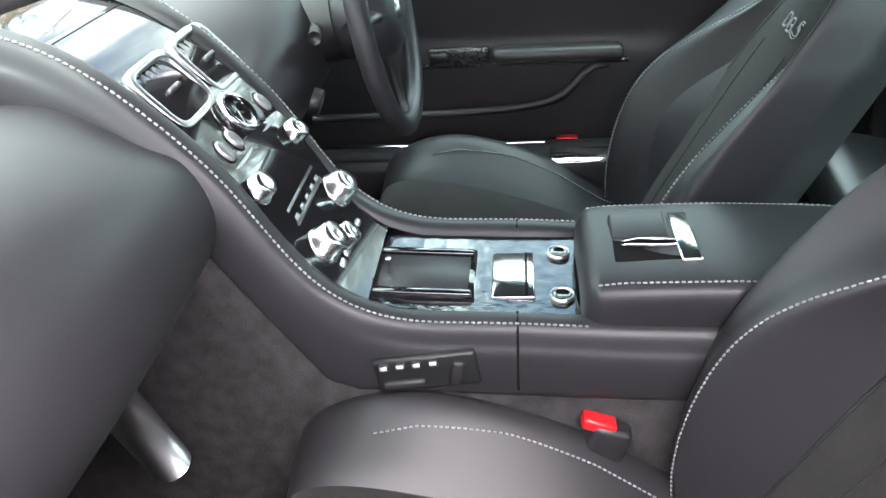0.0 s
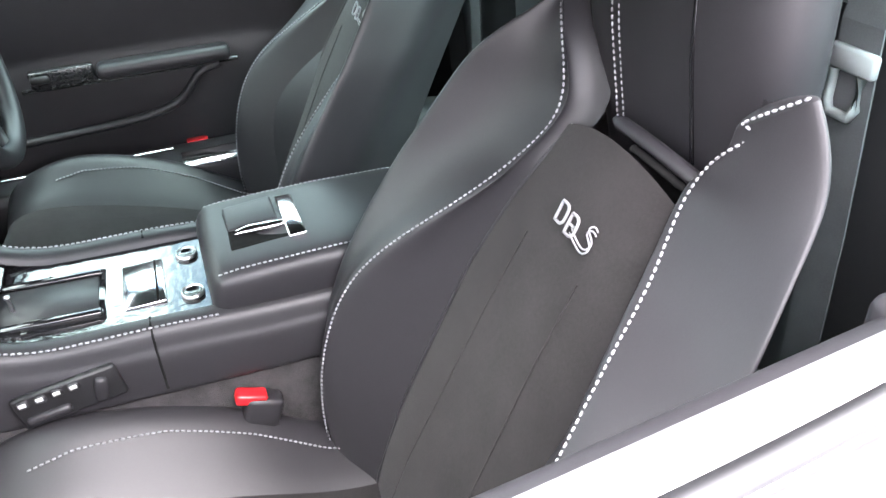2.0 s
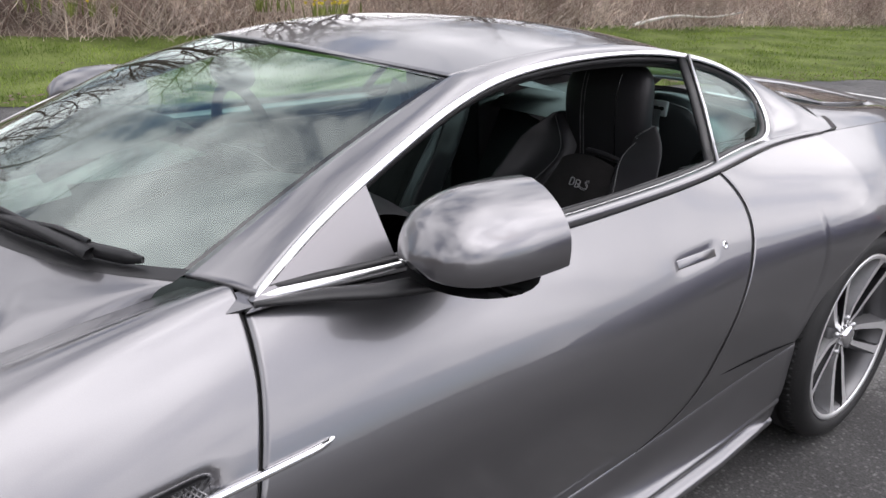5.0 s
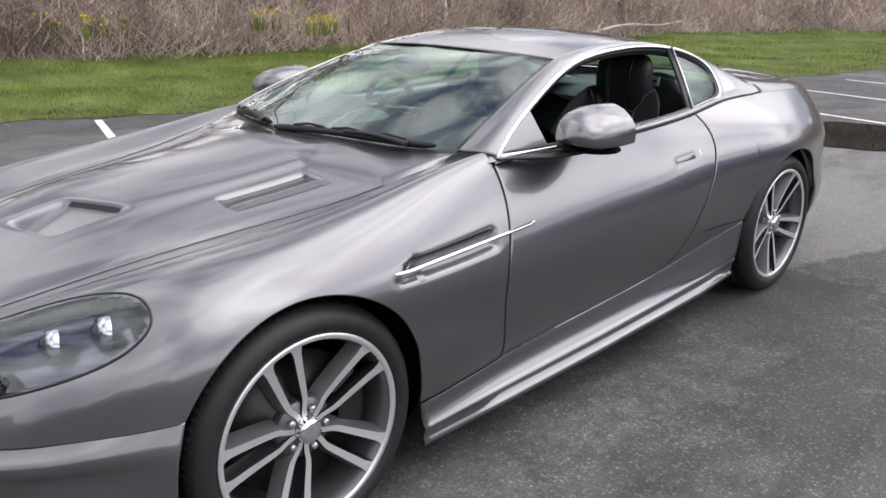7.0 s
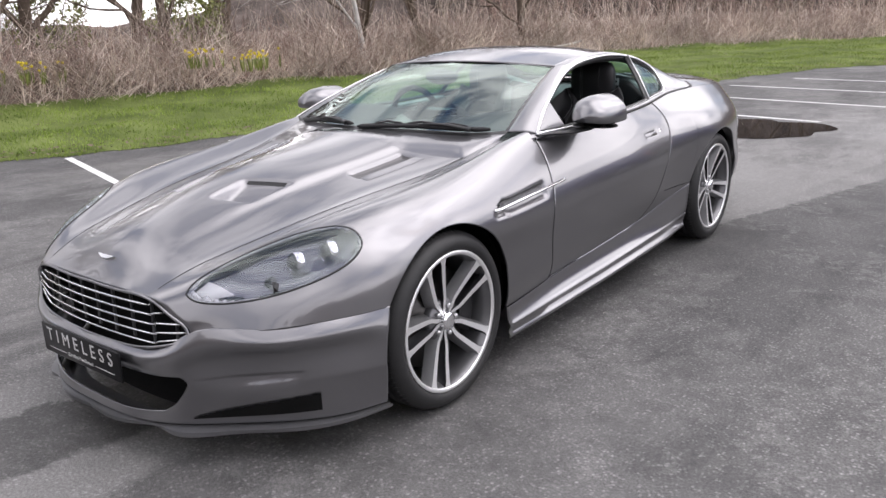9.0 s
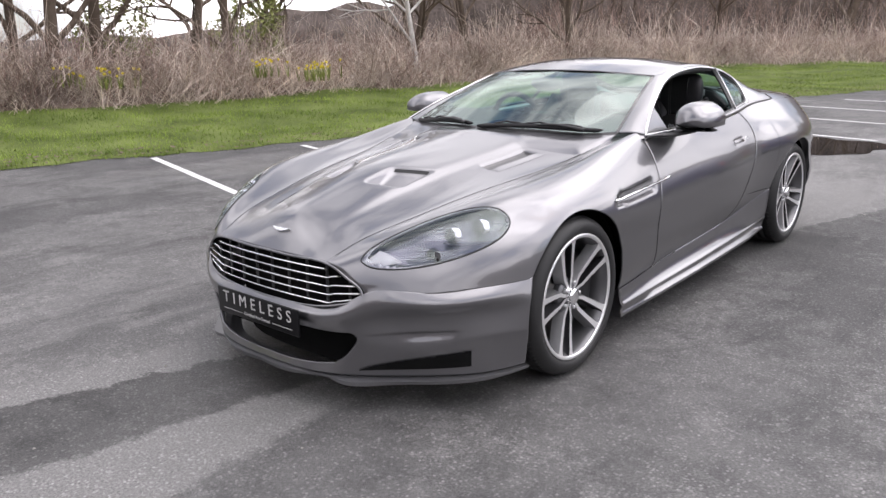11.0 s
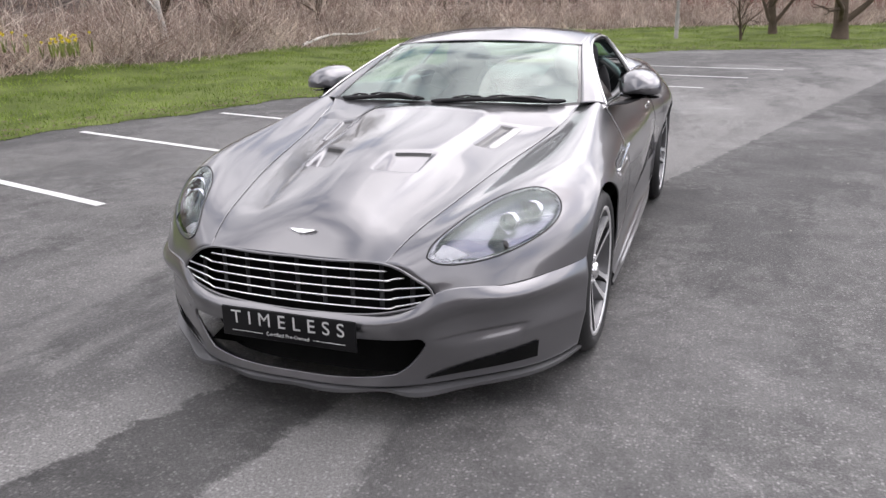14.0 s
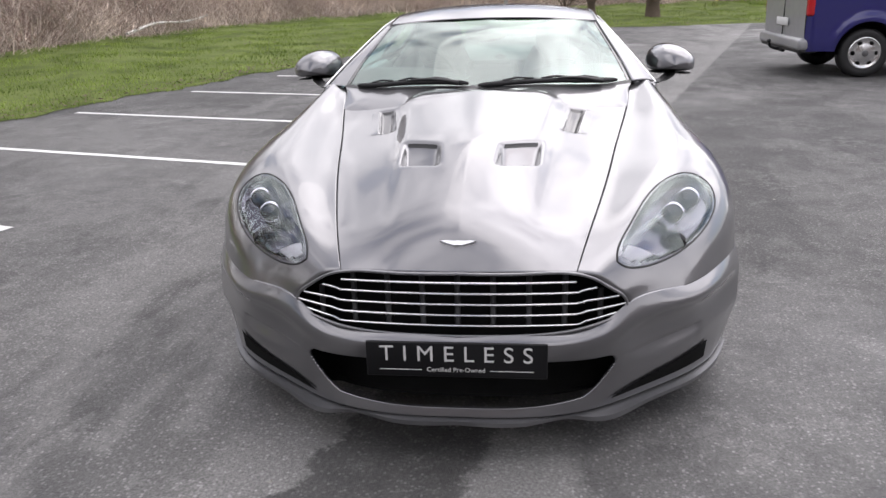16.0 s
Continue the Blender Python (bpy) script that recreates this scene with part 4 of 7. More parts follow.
# black liner behind all front openings
_lv = loft([[(0, -2.12, .56), (.40, -2.10, .55), (.60, -1.95, .52), (.80, -1.76, .5)], [(0, -2.13, .35), (.42, -2.08, .35), (.62, -1.93, .33), (.80, -1.76, .33)],
            [(0, -2.14, .13), (.42, -2.06, .13), (.60, -1.9, .13), (.80, -1.74, .13)]], 24, 10)
_full, _n2 = half_to_full(_lv, 24, 10)
link("grille_liner", _full, grid_faces(_n2, 10, flip=True), VOID, car, "black void behind the grille")
# grille: bright horizontal vanes over dark uprights
def grille_y(x):
    return -2.262 + .20 * x * x + .30 * max(0, abs(x) - .36) ** 1.5


grille = tagged(new("grille"), "grille of bright horizontal vanes over black uprights")
grille.parent = car
for x in np.linspace(-.42, .42, 9):
    link("upright", *tube_mesh([(x, grille_y(x) + .028, .425), (x, grille_y(x) + .034, .585 if abs(x) < .36 else .53)], .009, 6, flat=.5), BLACK, grille)
for z, xe, ze in ((.567, .345, .569), (.534, .405, .540), (.500, .470, .508), (.466, .492, .482), (.433, .468, .456)):
    pts = []
    for x in np.linspace(-xe, xe, 61):
        a = max(0, abs(x) - .355)
        jog = .006 * (1 / (1 + math.exp(-(abs(x) - .362) / .002)))
        pts.append((x, grille_y(x), z + jog + (ze - z) * min(1, a / max(.02, xe - .355))))
    link("vane", *tube_mesh(pts, .0054, 8, flat=.7), CHROME, grille)
# bright lip round the opening
_lip = [(0, -2.247, .590), (.20, -2.247, .592), (.345, -2.241, .592), (.40, -2.234, .574), (.45, -2.222, .540), (.492, -2.204, .502), (.498, -2.203, .484), (.44, -2.232, .446), (.25, -2.270, .413), (0, -2.279, .406)]
_p = curve3(_lip)(np.linspace(0, 1, 60))
_p = np.r_[_p, _p[-2:0:-1] * (-1, 1, 1)]
link("grille_surround", *tube_mesh(_p, .005, 8, close=True), PAINT, grille)

# plate on the bumper
PLATEBLACK = mat("plate_black", (0.006, 0.006, 0.007), 0.3, 0.0, 0.1, spec=0.25)
plate = part("show_plate", box_bm((.530, .010, .112), .004, 2, Matrix.Translation((0, -2.322, .352))), PLATEBLACK, car, "black dealer plate with silver lettering")


def lettering(text, size, at, spacing, parent, material, rot=90):
    cu = bpy.data.curves.new("lettering", "FONT")
    cu.body, cu.size, cu.extrude, cu.align_x, cu.space_character = text, size, 0.0006, "CENTER", spacing
    tmp = bpy.data.objects.new("lettering", cu)
    me = bpy.data.meshes.new_from_object(tmp)
    bpy.data.objects.remove(tmp)
    me.materials.append(material)
    ob = new("lettering", me)
    ob.parent, ob.location, ob.rotation_euler = parent, at, (radians(rot), 0, 0)
    return tagged(ob, "silver lettering", kind="stuff")


SILVER = mat("silver_print", (0.62, 0.62, 0.61), 0.45, 0.2, 0.05)
lettering("TIMELESS", .070, (0, -2.3275, .348), 1.68, plate, SILVER)
lettering("Certified Pre-Owned", .020, (0, -2.3275, .3145), 1.0, plate, SILVER)
for sx in (1, -1):
    part("rule", box_bm((.125, .0012, .0022), 0, 1, Matrix.Translation((sx * .163, -2.3274, .3195))), SILVER, plate)
# winged badge on the nose
_bw = [(0, .0085), (.010, .0070), (.024, .0075), (.040, .0085), (.056, .0070), (.050, .0030), (.043, .0010), (.036, -.0020), (.028, -.0045), (.020, -.0065), (.012, -.0095), (.005, -.0080)]
_bv = _bw + [(0, -.0085)] + [(-x, y) for x, y in _bw[:0:-1]]
_nb = len(_bv)
_tilt = Matrix.Translation((0, -2.1765, .6605)) @ Euler((radians(44), 0, 0)).to_matrix().to_4x4()
_top = [tuple(_tilt @ Vector((x * .9, y * .9, .005))) for x, y in _bv]
_low = [tuple(_tilt @ Vector((x, y, -.006))) for x, y in _bv]
link("badge", _low + _top, [(k, (k + 1) % _nb, _nb + (k + 1) % _nb, _nb + k) for k in range(_nb)] + [tuple(range(_nb, 2 * _nb))], TRIM, car, "small bright winged bonnet badge", smooth=False)

# ---- cabin: roof, pillars and glass ----
DLO = [(.786, -.552, .922), (.737, -.43, .985), (.676, -.24, 1.062), (.626, -.07, 1.122), (.592, .09, 1.165), (.568, .30, 1.191), (.556, .55, 1.200), (.551, .80, 1.184),
       (.566, 1.02, 1.135), (.598, 1.120, 1.072), (.660, 1.105, .994), (.712, .935, .957), (.750, .68, .943), (.780, .30, .928), (.790, 0.0, .921), (.793, -.30, .917)]
_dl = curve3(DLO + DLO[:1])
_tt = np.linspace(0, 1, 241)[:-1]
LOOP = _dl(_tt)
# upper branch: A-pillar foot over the top to the rear point; lower branch: along the belt
_ir = int(np.argmax(LOOP[:, 1]))
UPPER = LOOP[:_ir + 1]
LOWER = np.r_[LOOP[:1], LOOP[:_ir - 1:-1]]


def branch_at(br, y):
    i = np.argsort(br[:, 1])
    return np.array([np.interp(y, br[i, 1], br[i, k]) for k in range(3)])


WS = [[(0, -.845, .941), (.35, -.785, .935), (.55, -.690, .924), (.675, -.610, .930)],
      [(0, -.63, 1.035), (.34, -.585, 1.025), (.53, -.50, 1.008), (.640, -.425, 1.012)],
      [(0, -.38, 1.140), (.32, -.345, 1.130), (.49, -.285, 1.110), (.598, -.225, 1.090)],
      [(0, -.115, 1.205), (.30, -.090, 1.197), (.46, -.045, 1.186), (.553, .005, 1.172)]]
_g = loft(WS, 40, 34)
_full, _n2 = half_to_full(_g, 40, 34)
windscreen = link("windscreen", _full, grid_faces(_n2, 34, flip=True), GLASS, car, "clear curved windscreen")
windscreen.visible_shadow = False
_wa = _g.reshape(40, 34, 3)
# black border of the screen
_b1 = np.stack([_wa[-1], _wa[-2]], 1).reshape(-1, 3) + (0, -.001, .002)
both("screen_border", _b1, grid_faces(34, 2), GLOSSBLACK)
_b2 = np.stack([_wa[:, -1], _wa[:, -1] * .8 + _wa[:, -2] * .2], 1).reshape(-1, 3) + (0, -.001, .0025)
_b2, _n3 = half_to_full(_b2, 40, 2)
link("screen_header", _b2, grid_faces(_n3, 2), GLOSSBLACK, car)
# painted cowl from the bonnet and wings up to the screen, with a black strip along the glass
_base = curve3(WS[0])
_cr = np.r_[skin(np.full(30, -.865), np.linspace(0, VPAR[1], 30)), skin(np.linspace(-.865, -.60, 13)[1:], np.full(12, VPAR[1] * 1.004))]
_cb = _base(np.linspace(0, 1, 42))
_cw = []
for a, b in zip(_cr, _cb):
    for q in np.linspace(0, 1, 8):
        _cw.append(a + (b + (0, -.012, .001) - a) * q + (0, 0, .010 * math.sin(math.pi * q) * (1 - q)))
_cw, _n3 = half_to_full(_cw, 42, 8)
link("cowl", _cw, grid_faces(_n3, 8, flip=True), PAINT, car, "grey metallic rear edge of the bonnet")
_b3 = np.stack([_cb + (0, -.016, .0), _cb + (0, -.008, .004), _cb + (0, .018, .010)], 1).reshape(-1, 3)
_b3, _n3 = half_to_full(_b3, 42, 3)
link("scuttle", _b3, grid_faces(_n3, 3, flip=True), BLACK, car, "black scuttle strip below the windscreen")

ROOF_EDGE = [(.556, .010, 1.176), (.548, .30, 1.212), (.535, .60, 1.212), (.520, .90, 1.170), (.528, 1.15, 1.100), (.548, 1.40, 1.030), (.565, 1.72, .982), (.53, 2.05, .955), (.45, 2.33, .928)]
ROOF_MID = [(.30, -.088, 1.199), (.30, .22, 1.243), (.295, .58, 1.245), (.285, .92, 1.202), (.285, 1.16, 1.138), (.29, 1.42, 1.055), (.29, 1.73, .993), (.28, 2.06, .962), (.24, 2.35, .948)]
ROOF_CTR = [(0, -.113, 1.207), (0, .20, 1.254), (0, .57, 1.256), (0, .92, 1.213), (0, 1.17, 1.148), (0, 1.43, 1.062), (0, 1.735, .997), (0, 2.07, .966), (0, 2.36, .954)]
_u = np.linspace(0, 1, 140)
_rows = np.stack([spline(np.linspace(0, 1, 9), c)(_u) for c in (ROOF_CTR, ROOF_MID, ROOF_EDGE)])
_mir = _rows[[1]] * (-1, 1, 1)
_top = spline([-.5, 0, .5, 1], np.concatenate([_mir, _rows]))(np.linspace(0, 1, 30))   # v, u, xyz
_top = np.swapaxes(_top, 0, 1)                                                            # u, v


def top_panel(name, i0, i1, material, label, j1=30):
    a = np.swapaxes(_top[i0:i1 + 1, :j1], 0, 1)
    g, n = half_to_full(a.reshape(-1, 3), j1, i1 - i0 + 1)
    return link(name, g, grid_faces(n, i1 - i0 + 1, flip=True), material, car, label)


solid(top_panel("roof", 0, 58, PAINT, "grey metallic roof panel"), 0.004)
rear_glass = top_panel("rear_window", 59, 100, TINTED, "dark tinted rear window", 27)
both("rear_pillar_edge", np.swapaxes(_top[59:101, 26:], 0, 1).reshape(-1, 3), grid_faces(4, 42, flip=True), PAINT)
solid(top_panel("boot_lid", 101, 139, PAINT, "grey metallic boot lid"), 0.012)
# lip spoiler at the tail
_sp = np.array([(x, 2.33 - .35 * x * x, .965 - .10 * x * x) for x in np.linspace(-.55, .55, 40)])
_pr = [(-.10, -.008), (-.02, .004), (.035, .012), (.045, .008), (.03, -.006), (-.02, -.02)]
_sv = [(p[0], p[1] + dy, p[2] + dz * (1 - .8 * abs(p[0] / .56) ** 3)) for p in _sp for dy, dz in _pr]
link("boot_spoiler", _sv, grid_faces(40, 6), PAINT, car, "grey lip spoiler on the boot")

# haunch between the boot, the rear window and the quarter panel
_hb = np.array([spline(STATION, C2)(y) for y in np.linspace(1.345, 2.33, 40)])
_ha = np.array([spline(np.linspace(0, 1, 9), ROOF_EDGE)(t) for t in np.linspace(.61, 1.0, 40)]) - (.004, 0, .004)
_hg = []
for a, b in zip(_ha, _hb):
    for q in np.linspace(0, 1, 14):
        _hg.append(a + (b - a) * q + np.array((.010, 0, .022)) * math.sin(math.pi * q) * (1 - .3 * q))
both("rear_haunch", _hg, grid_faces(40, 14), PAINT, label="grey metallic rear haunch")

# painted band between the glass, the roof and the window opening
_ue = np.linspace(0, 1, 120)
_a_edge = curve3([w[-1] for w in WS])(np.linspace(0, 1, 60)) + (.002, 0, .001)
_r_edge = np.array([spline(np.linspace(0, 1, 9), ROOF_EDGE)(t) for t in np.linspace(0, .625 * 1.0, 90)])
_c2 = spline(STATION, C2)
_down = curve3([tuple(_r_edge[-1]), (.62, 1.415, 1.008), (.70, 1.40, .985), tuple(_c2(1.37))])(np.linspace(0, 1, 24))
_belt = np.array([_c2(y) for y in np.linspace(1.36, -.575, 150)])
OUTER = np.r_[_a_edge, _r_edge[1:], _down[1:], _belt]
_od = np.r_[0, np.cumsum(np.linalg.norm(np.diff(OUTER, axis=0), axis=1))]
# pair points of the two loops by key stations
_keys_o = [0, np.interp(59, np.arange(len(OUTER)), _od), _od[60 + 88], _od[60 + 88 + 23], _od[-1]]
_len_i = np.r_[0, np.cumsum(np.linalg.norm(np.diff(np.r_[LOOP, LOOP[:1]], axis=0), axis=1))]
_i_top = _len_i[np.argmin(np.abs(UPPER[:, 1] - .06))]
_i_back = _len_i[np.argmin(np.abs(LOOP[:, 1] - 1.09) + (np.arange(len(LOOP)) > _ir) * 9)]
_i_low = _len_i[_ir + np.argmin(np.abs(LOOP[_ir:, 1] - 1.02))]
_keys_i = [0, _i_top, _i_back, _i_low, _len_i[-1] - .004]
_t = np.concatenate([np.linspace(k, k + 1, 60)[:-1] for k in range(4)] + [[4.0]])
_so, _si = np.interp(_t, range(5), _keys_o), np.interp(_t, range(5), _keys_i)
_po = np.stack([np.interp(_so, _od, OUTER[:, k]) for k in range(3)], 1)
_cl = np.r_[LOOP, LOOP[:1]]
_pi = np.stack([np.interp(_si, _len_i, _cl[:, k]) for k in range(3)], 1)
_rows = 10
_band = []
for a, b in zip(_po, _pi):
    for q in np.linspace(0, 1, _rows):
        p = a + (b - a) * q
        out = np.array((1, 0, .7)) / 1.22
        wide = min(1, np.linalg.norm(a - b) / .12)
        _band.append(p + out * .010 * wide * math.sin(math.pi * q))
solid(both("pillar_band", _band, grid_faces(len(_po), _rows), PAINT, label="grey metallic roof rail and pillars")[0], 0.008)


# bright trim round the side windows, and the black seal inside it
_trim = LOOP + np.array((.006, 0, .004))
both("window_trim", *tube_mesh(_trim, .0085, 8, close=True, up=(.78, 0, .62), flat=.5), TRIM, label="bright metal window surround")
both("window_seal", *tube_mesh(LOOP + (LOOP.mean(0) - LOOP) * np.array((.0, .022, .075)) + (-.004, 0, 0), .010, 8, close=True), BLACK)


def side_glass(u0, l0, u1, l1, n=26):
    g = []
    for k in np.linspace(0, 1, n):
        a, b = branch_at(UPPER, u0 + (u1 - u0) * k), branch_at(LOWER, l0 + (l1 - l0) * k)
        for q in np.linspace(0, 1, 8):
            g.append(a + (b - a) * q + np.array((-.012 + .012 * math.sin(math.pi * q), 0, 0)))
    return g, grid_faces(n, 8)


both("quarter_window", *side_glass(.82, .70, 1.112, 1.112), TINTED, label="fixed rear quarter window of tinted glass")
link("door_window", *mirrored(*side_glass(-.50, -.50, .80, .68)), TINTED, doors[1], "raised tinted door window")
_up, _lo = branch_at(UPPER, .812), branch_at(LOWER, .694)
both("door_pillar", *tube_mesh([_up, _up * .66 + _lo * .34 + (.006, 0, 0), _up * .33 + _lo * .67 + (.006, 0, 0), _lo], .019, 8, flat=.5, up=(.8, 0, .5)), BLACK, label="black door pillar trim")
both("pillar_strip", *tube_mesh([_up + (.012, .012, .006), _up * .5 + _lo * .5 + (.018, .012, .006), _lo + (.012, .012, .006)], .005, 6, up=(.8, 0, .5)), SATIN)

# sills: a concave flare below the doors, a rounded edge, and a thin blade under it
_sy = np.linspace(-.992, 1.0, 70)


def along(*vals):
    return np.interp(_sy, [-.99, -.60, -.10, .35, .70, 1.0], vals)


_p0 = skin(_sy, np.interp(_sy, [-1, .22, .45, .75, 1.0], [1.168, 1.168, 1.150, 1.105, 1.075]))
_ex, _ez = along(.927, .925, .916, .904, .896, .886), along(.203, .212, .217, .225, .234, .250)
_bx, _bz = along(.926, .930, .924, .912, .900, .878), along(.156, .160, .162, .165, .168, .176)
_cut = np.clip((_sy + .74) / .10, 0, 1) * np.clip((.97 - _sy) / .08, 0, 1)      # where the blade stands free
_rowsK = [(_p0[:, 0] - .006, _p0[:, 2] + .004), (_p0[:, 0] + .002, _p0[:, 2] - .004)]
for kx, kz in ((.16, .40), (.40, .72), (.72, .92), (.93, .99)):
    _rowsK.append((_p0[:, 0] + (_ex - _p0[:, 0]) * kx, _p0[:, 2] + (_ez - _p0[:, 2]) * kz))
_rowsK += [(_ex + .003, _ez - .006), (_ex + .001, _ez - .016), (_ex - .004 - .014 * _cut, _ez - .026), (_bx - .004 - .022 * _cut, _bz + .008), (_bx - .003, _bz + .004), (_bx + .002, _bz - .001), (_bx + .002, _bz - .014),
           (_bx - .010, _bz - .018), (np.full(70, .80), np.full(70, .132))]
_sk = np.stack([np.c_[x, _sy, z] for x, z in _rowsK], 1)
_fine = spline(range(8), np.swapaxes(_sk[:, :8], 0, 1))(np.linspace(0, 7, 30))
_sk = np.concatenate([np.swapaxes(_fine, 0, 1), _sk[:, 8:]], 1)
both("side_skirt", _sk.reshape(-1, 3), grid_faces(70, _sk.shape[1], flip=True) + [tuple(range(_sk.shape[1])), tuple(range(69 * _sk.shape[1], 70 * _sk.shape[1]))[::-1]], PAINT, label="grey flared side skirt along the sill")
both("sill_seam", *tube_mesh(_sk[:24, 3] + (.0006, 0, 0), .0014, 5), VOID)

# tail cap, floor pan and dark inner shell
_sec = skin(np.full(60, 2.33), np.linspace(VPAR[2], VPAR[6], 60))
_cap = []
for q, y, k in ((0, 0, 1), (.4, .05, .94), (1, .075, .80), (1, .08, .4), (1, .08, 0)):
    _cap.append(np.c_[_sec[:, 0] * k, 2.33 + y - .0 * _sec[:, 0], .55 + (_sec[:, 2] - .55) * (.9 + .1 * k)])
both("rear_bumper", np.concatenate(_cap), grid_faces(5, 60), PAINT, label="grey rear bumper")
_xy = [(-2.10, .50), (-1.78, .58), (-1.76, .55), (-.98, .55), (-.96, .84), (.96, .82), (.98, .55), (1.76, .55), (1.78, .60), (2.28, .50)]
_fl = np.array([(x * q, y, .15) for y, x in _xy for q in np.linspace(-1, 1, 6)])
link("underbody", _fl, grid_faces(10, 6), VOID, car, "black underbody")
for (yc, zc, r), nm in ((WHEELS["front"], "f"), (WHEELS["rear"], "r")):
    a = np.linspace(-.12, math.pi + .12, 40)
    prof = [(.895, r + .004), (.885, r + .02), (.60, r + .02), (.55, r * .6), (.55, 0)]
    g = [(x, yc + rr * math.cos(t), zc + rr * math.sin(t)) for t in a for x, rr in prof]
    both("arch_liner", g, grid_faces(40, 5), VOID, label="black wheel arch liner")
# inner wall that closes the flank behind the seams
_v = np.repeat(np.linspace(.62, 1.16, 12)[None], 50, 0)
_s = np.repeat(np.linspace(-.95, .95, 50)[:, None], 12, 1)
_g = skin_grid(_s, _v) - (.035, 0, 0)
both("inner_flank", _g, grid_faces(50, 12, flip=True), VOID)

# dark rubber in the shut lines
for seam, v0, v1, k in ((front_seam, VPAR[2] + .004, 1.18, 0), (rear_seam, VPAR[2] + .004, 1.155, 0)):
    vv = np.linspace(v0, v1, 60)
    both("shut_line", *tube_mesh(skin(seam(vv), vv) - (.0012, 0, 0), .0022, 6), VOID)
_ss = np.linspace(-2.16, -.86, 90)
both("bonnet_line", *tube_mesh(skin(_ss, np.full(90, VPAR[1])) - (0, 0, .0014), .0022, 6), VOID)
both("sill_line", *tube_mesh([(np.interp(y, [.53, .8, 1.08], [.895, .897, .905]) , y, np.interp(y, [.53, .8, 1.08], [.458, .447, .434])) for y in np.linspace(.53, 1.04, 12)], .0016, 5), VOID)

# painted foot of the windscreen pillar above the door seam
both("pillar_foot", [(.755, -.598, .926), (.788, -.600, .910), (.801, -.562, .9165), (.772, -.552, .931)], [(0, 1, 2, 3)], PAINT, thick=0.004, smooth=False)

# ---- door furniture ----
for d, sx in zip(doors, (1, -1)):
    p = skin(np.array([.46]), np.array([.711]))[0] * (sx, 1, 1)
    h = part("handle", box_bm((.006, .148, .021), .0028, 2, Matrix.Translation(p + (sx * .0005, 0, 0)) @ Euler((0, radians(sx * -27), 0)).to_matrix().to_4x4()), PAINT, d, "flush pull handle in body colour")
    k = skin(np.array([.578]), np.array([.711]))[0] * (sx, 1, 1)
    link("keyhole", *moved(lathe([(-.006, .010), (.001, .010), (.002, .008), (.0005, .003), (-.004, .002)], 16, "x"), Matrix.Translation(k) @ Euler((0, radians(0 if sx > 0 else 180) - radians(22) * 1, 0)).to_matrix().to_4x4()), CHROME, d)

# strake across the side recess
for sx in (1, -1):
    pts = [skin(np.array([s]), np.array([.748 - .010 * (s + 1.10) / .59]))[0] for s in np.linspace(-1.10, -.50, 40)]
    pts = np.array(pts)
    lin = np.linspace(0, 1, 40)[:, None]
    x = np.interp(lin[:, 0], [0, .06, .94, 1], [pts[0, 0] - .004, pts[0, 0] + .006, pts[-1, 0] + .006, pts[-1, 0] - .003])
    pts = np.c_[x * sx, pts[:, 1], np.linspace(pts[0, 2], pts[-1, 2], 40)]
    link("side_strake", *tube_mesh(pts, np.r_[.006, np.full(38, .0085), .004], 8, flat=.75), CHROME, car, "bright metal side strake")
    link("vent_backing", *moved(join(*[(skin_grid(np.repeat(np.linspace(-1.06, -.69, 24)[:, None], 8, 1), np.repeat(np.linspace(.722, .752, 8)[None], 24, 0)) * (sx, 1, 1) + (sx * .0035, 0, 0), grid_faces(24, 8, flip=sx > 0))]), Matrix()), RIMDARK, car, "dark mesh in the side vent")
    nb = []
    for k in range(40):
        for dr in (-.012, .012):
            a = -1.055 + .355 * k / 39
            ss, vv = np.array([a - dr, a + dr]), np.array([.725, .746])
            q = skin(ss, vv) * (sx, 1, 1) + (sx * .006, 0, 0)
            nb.append(tube_mesh(q, .0017, 4))
    link("vent_mesh", *join(*nb), RIMSIDE, car, "fine metal mesh in the side vent")

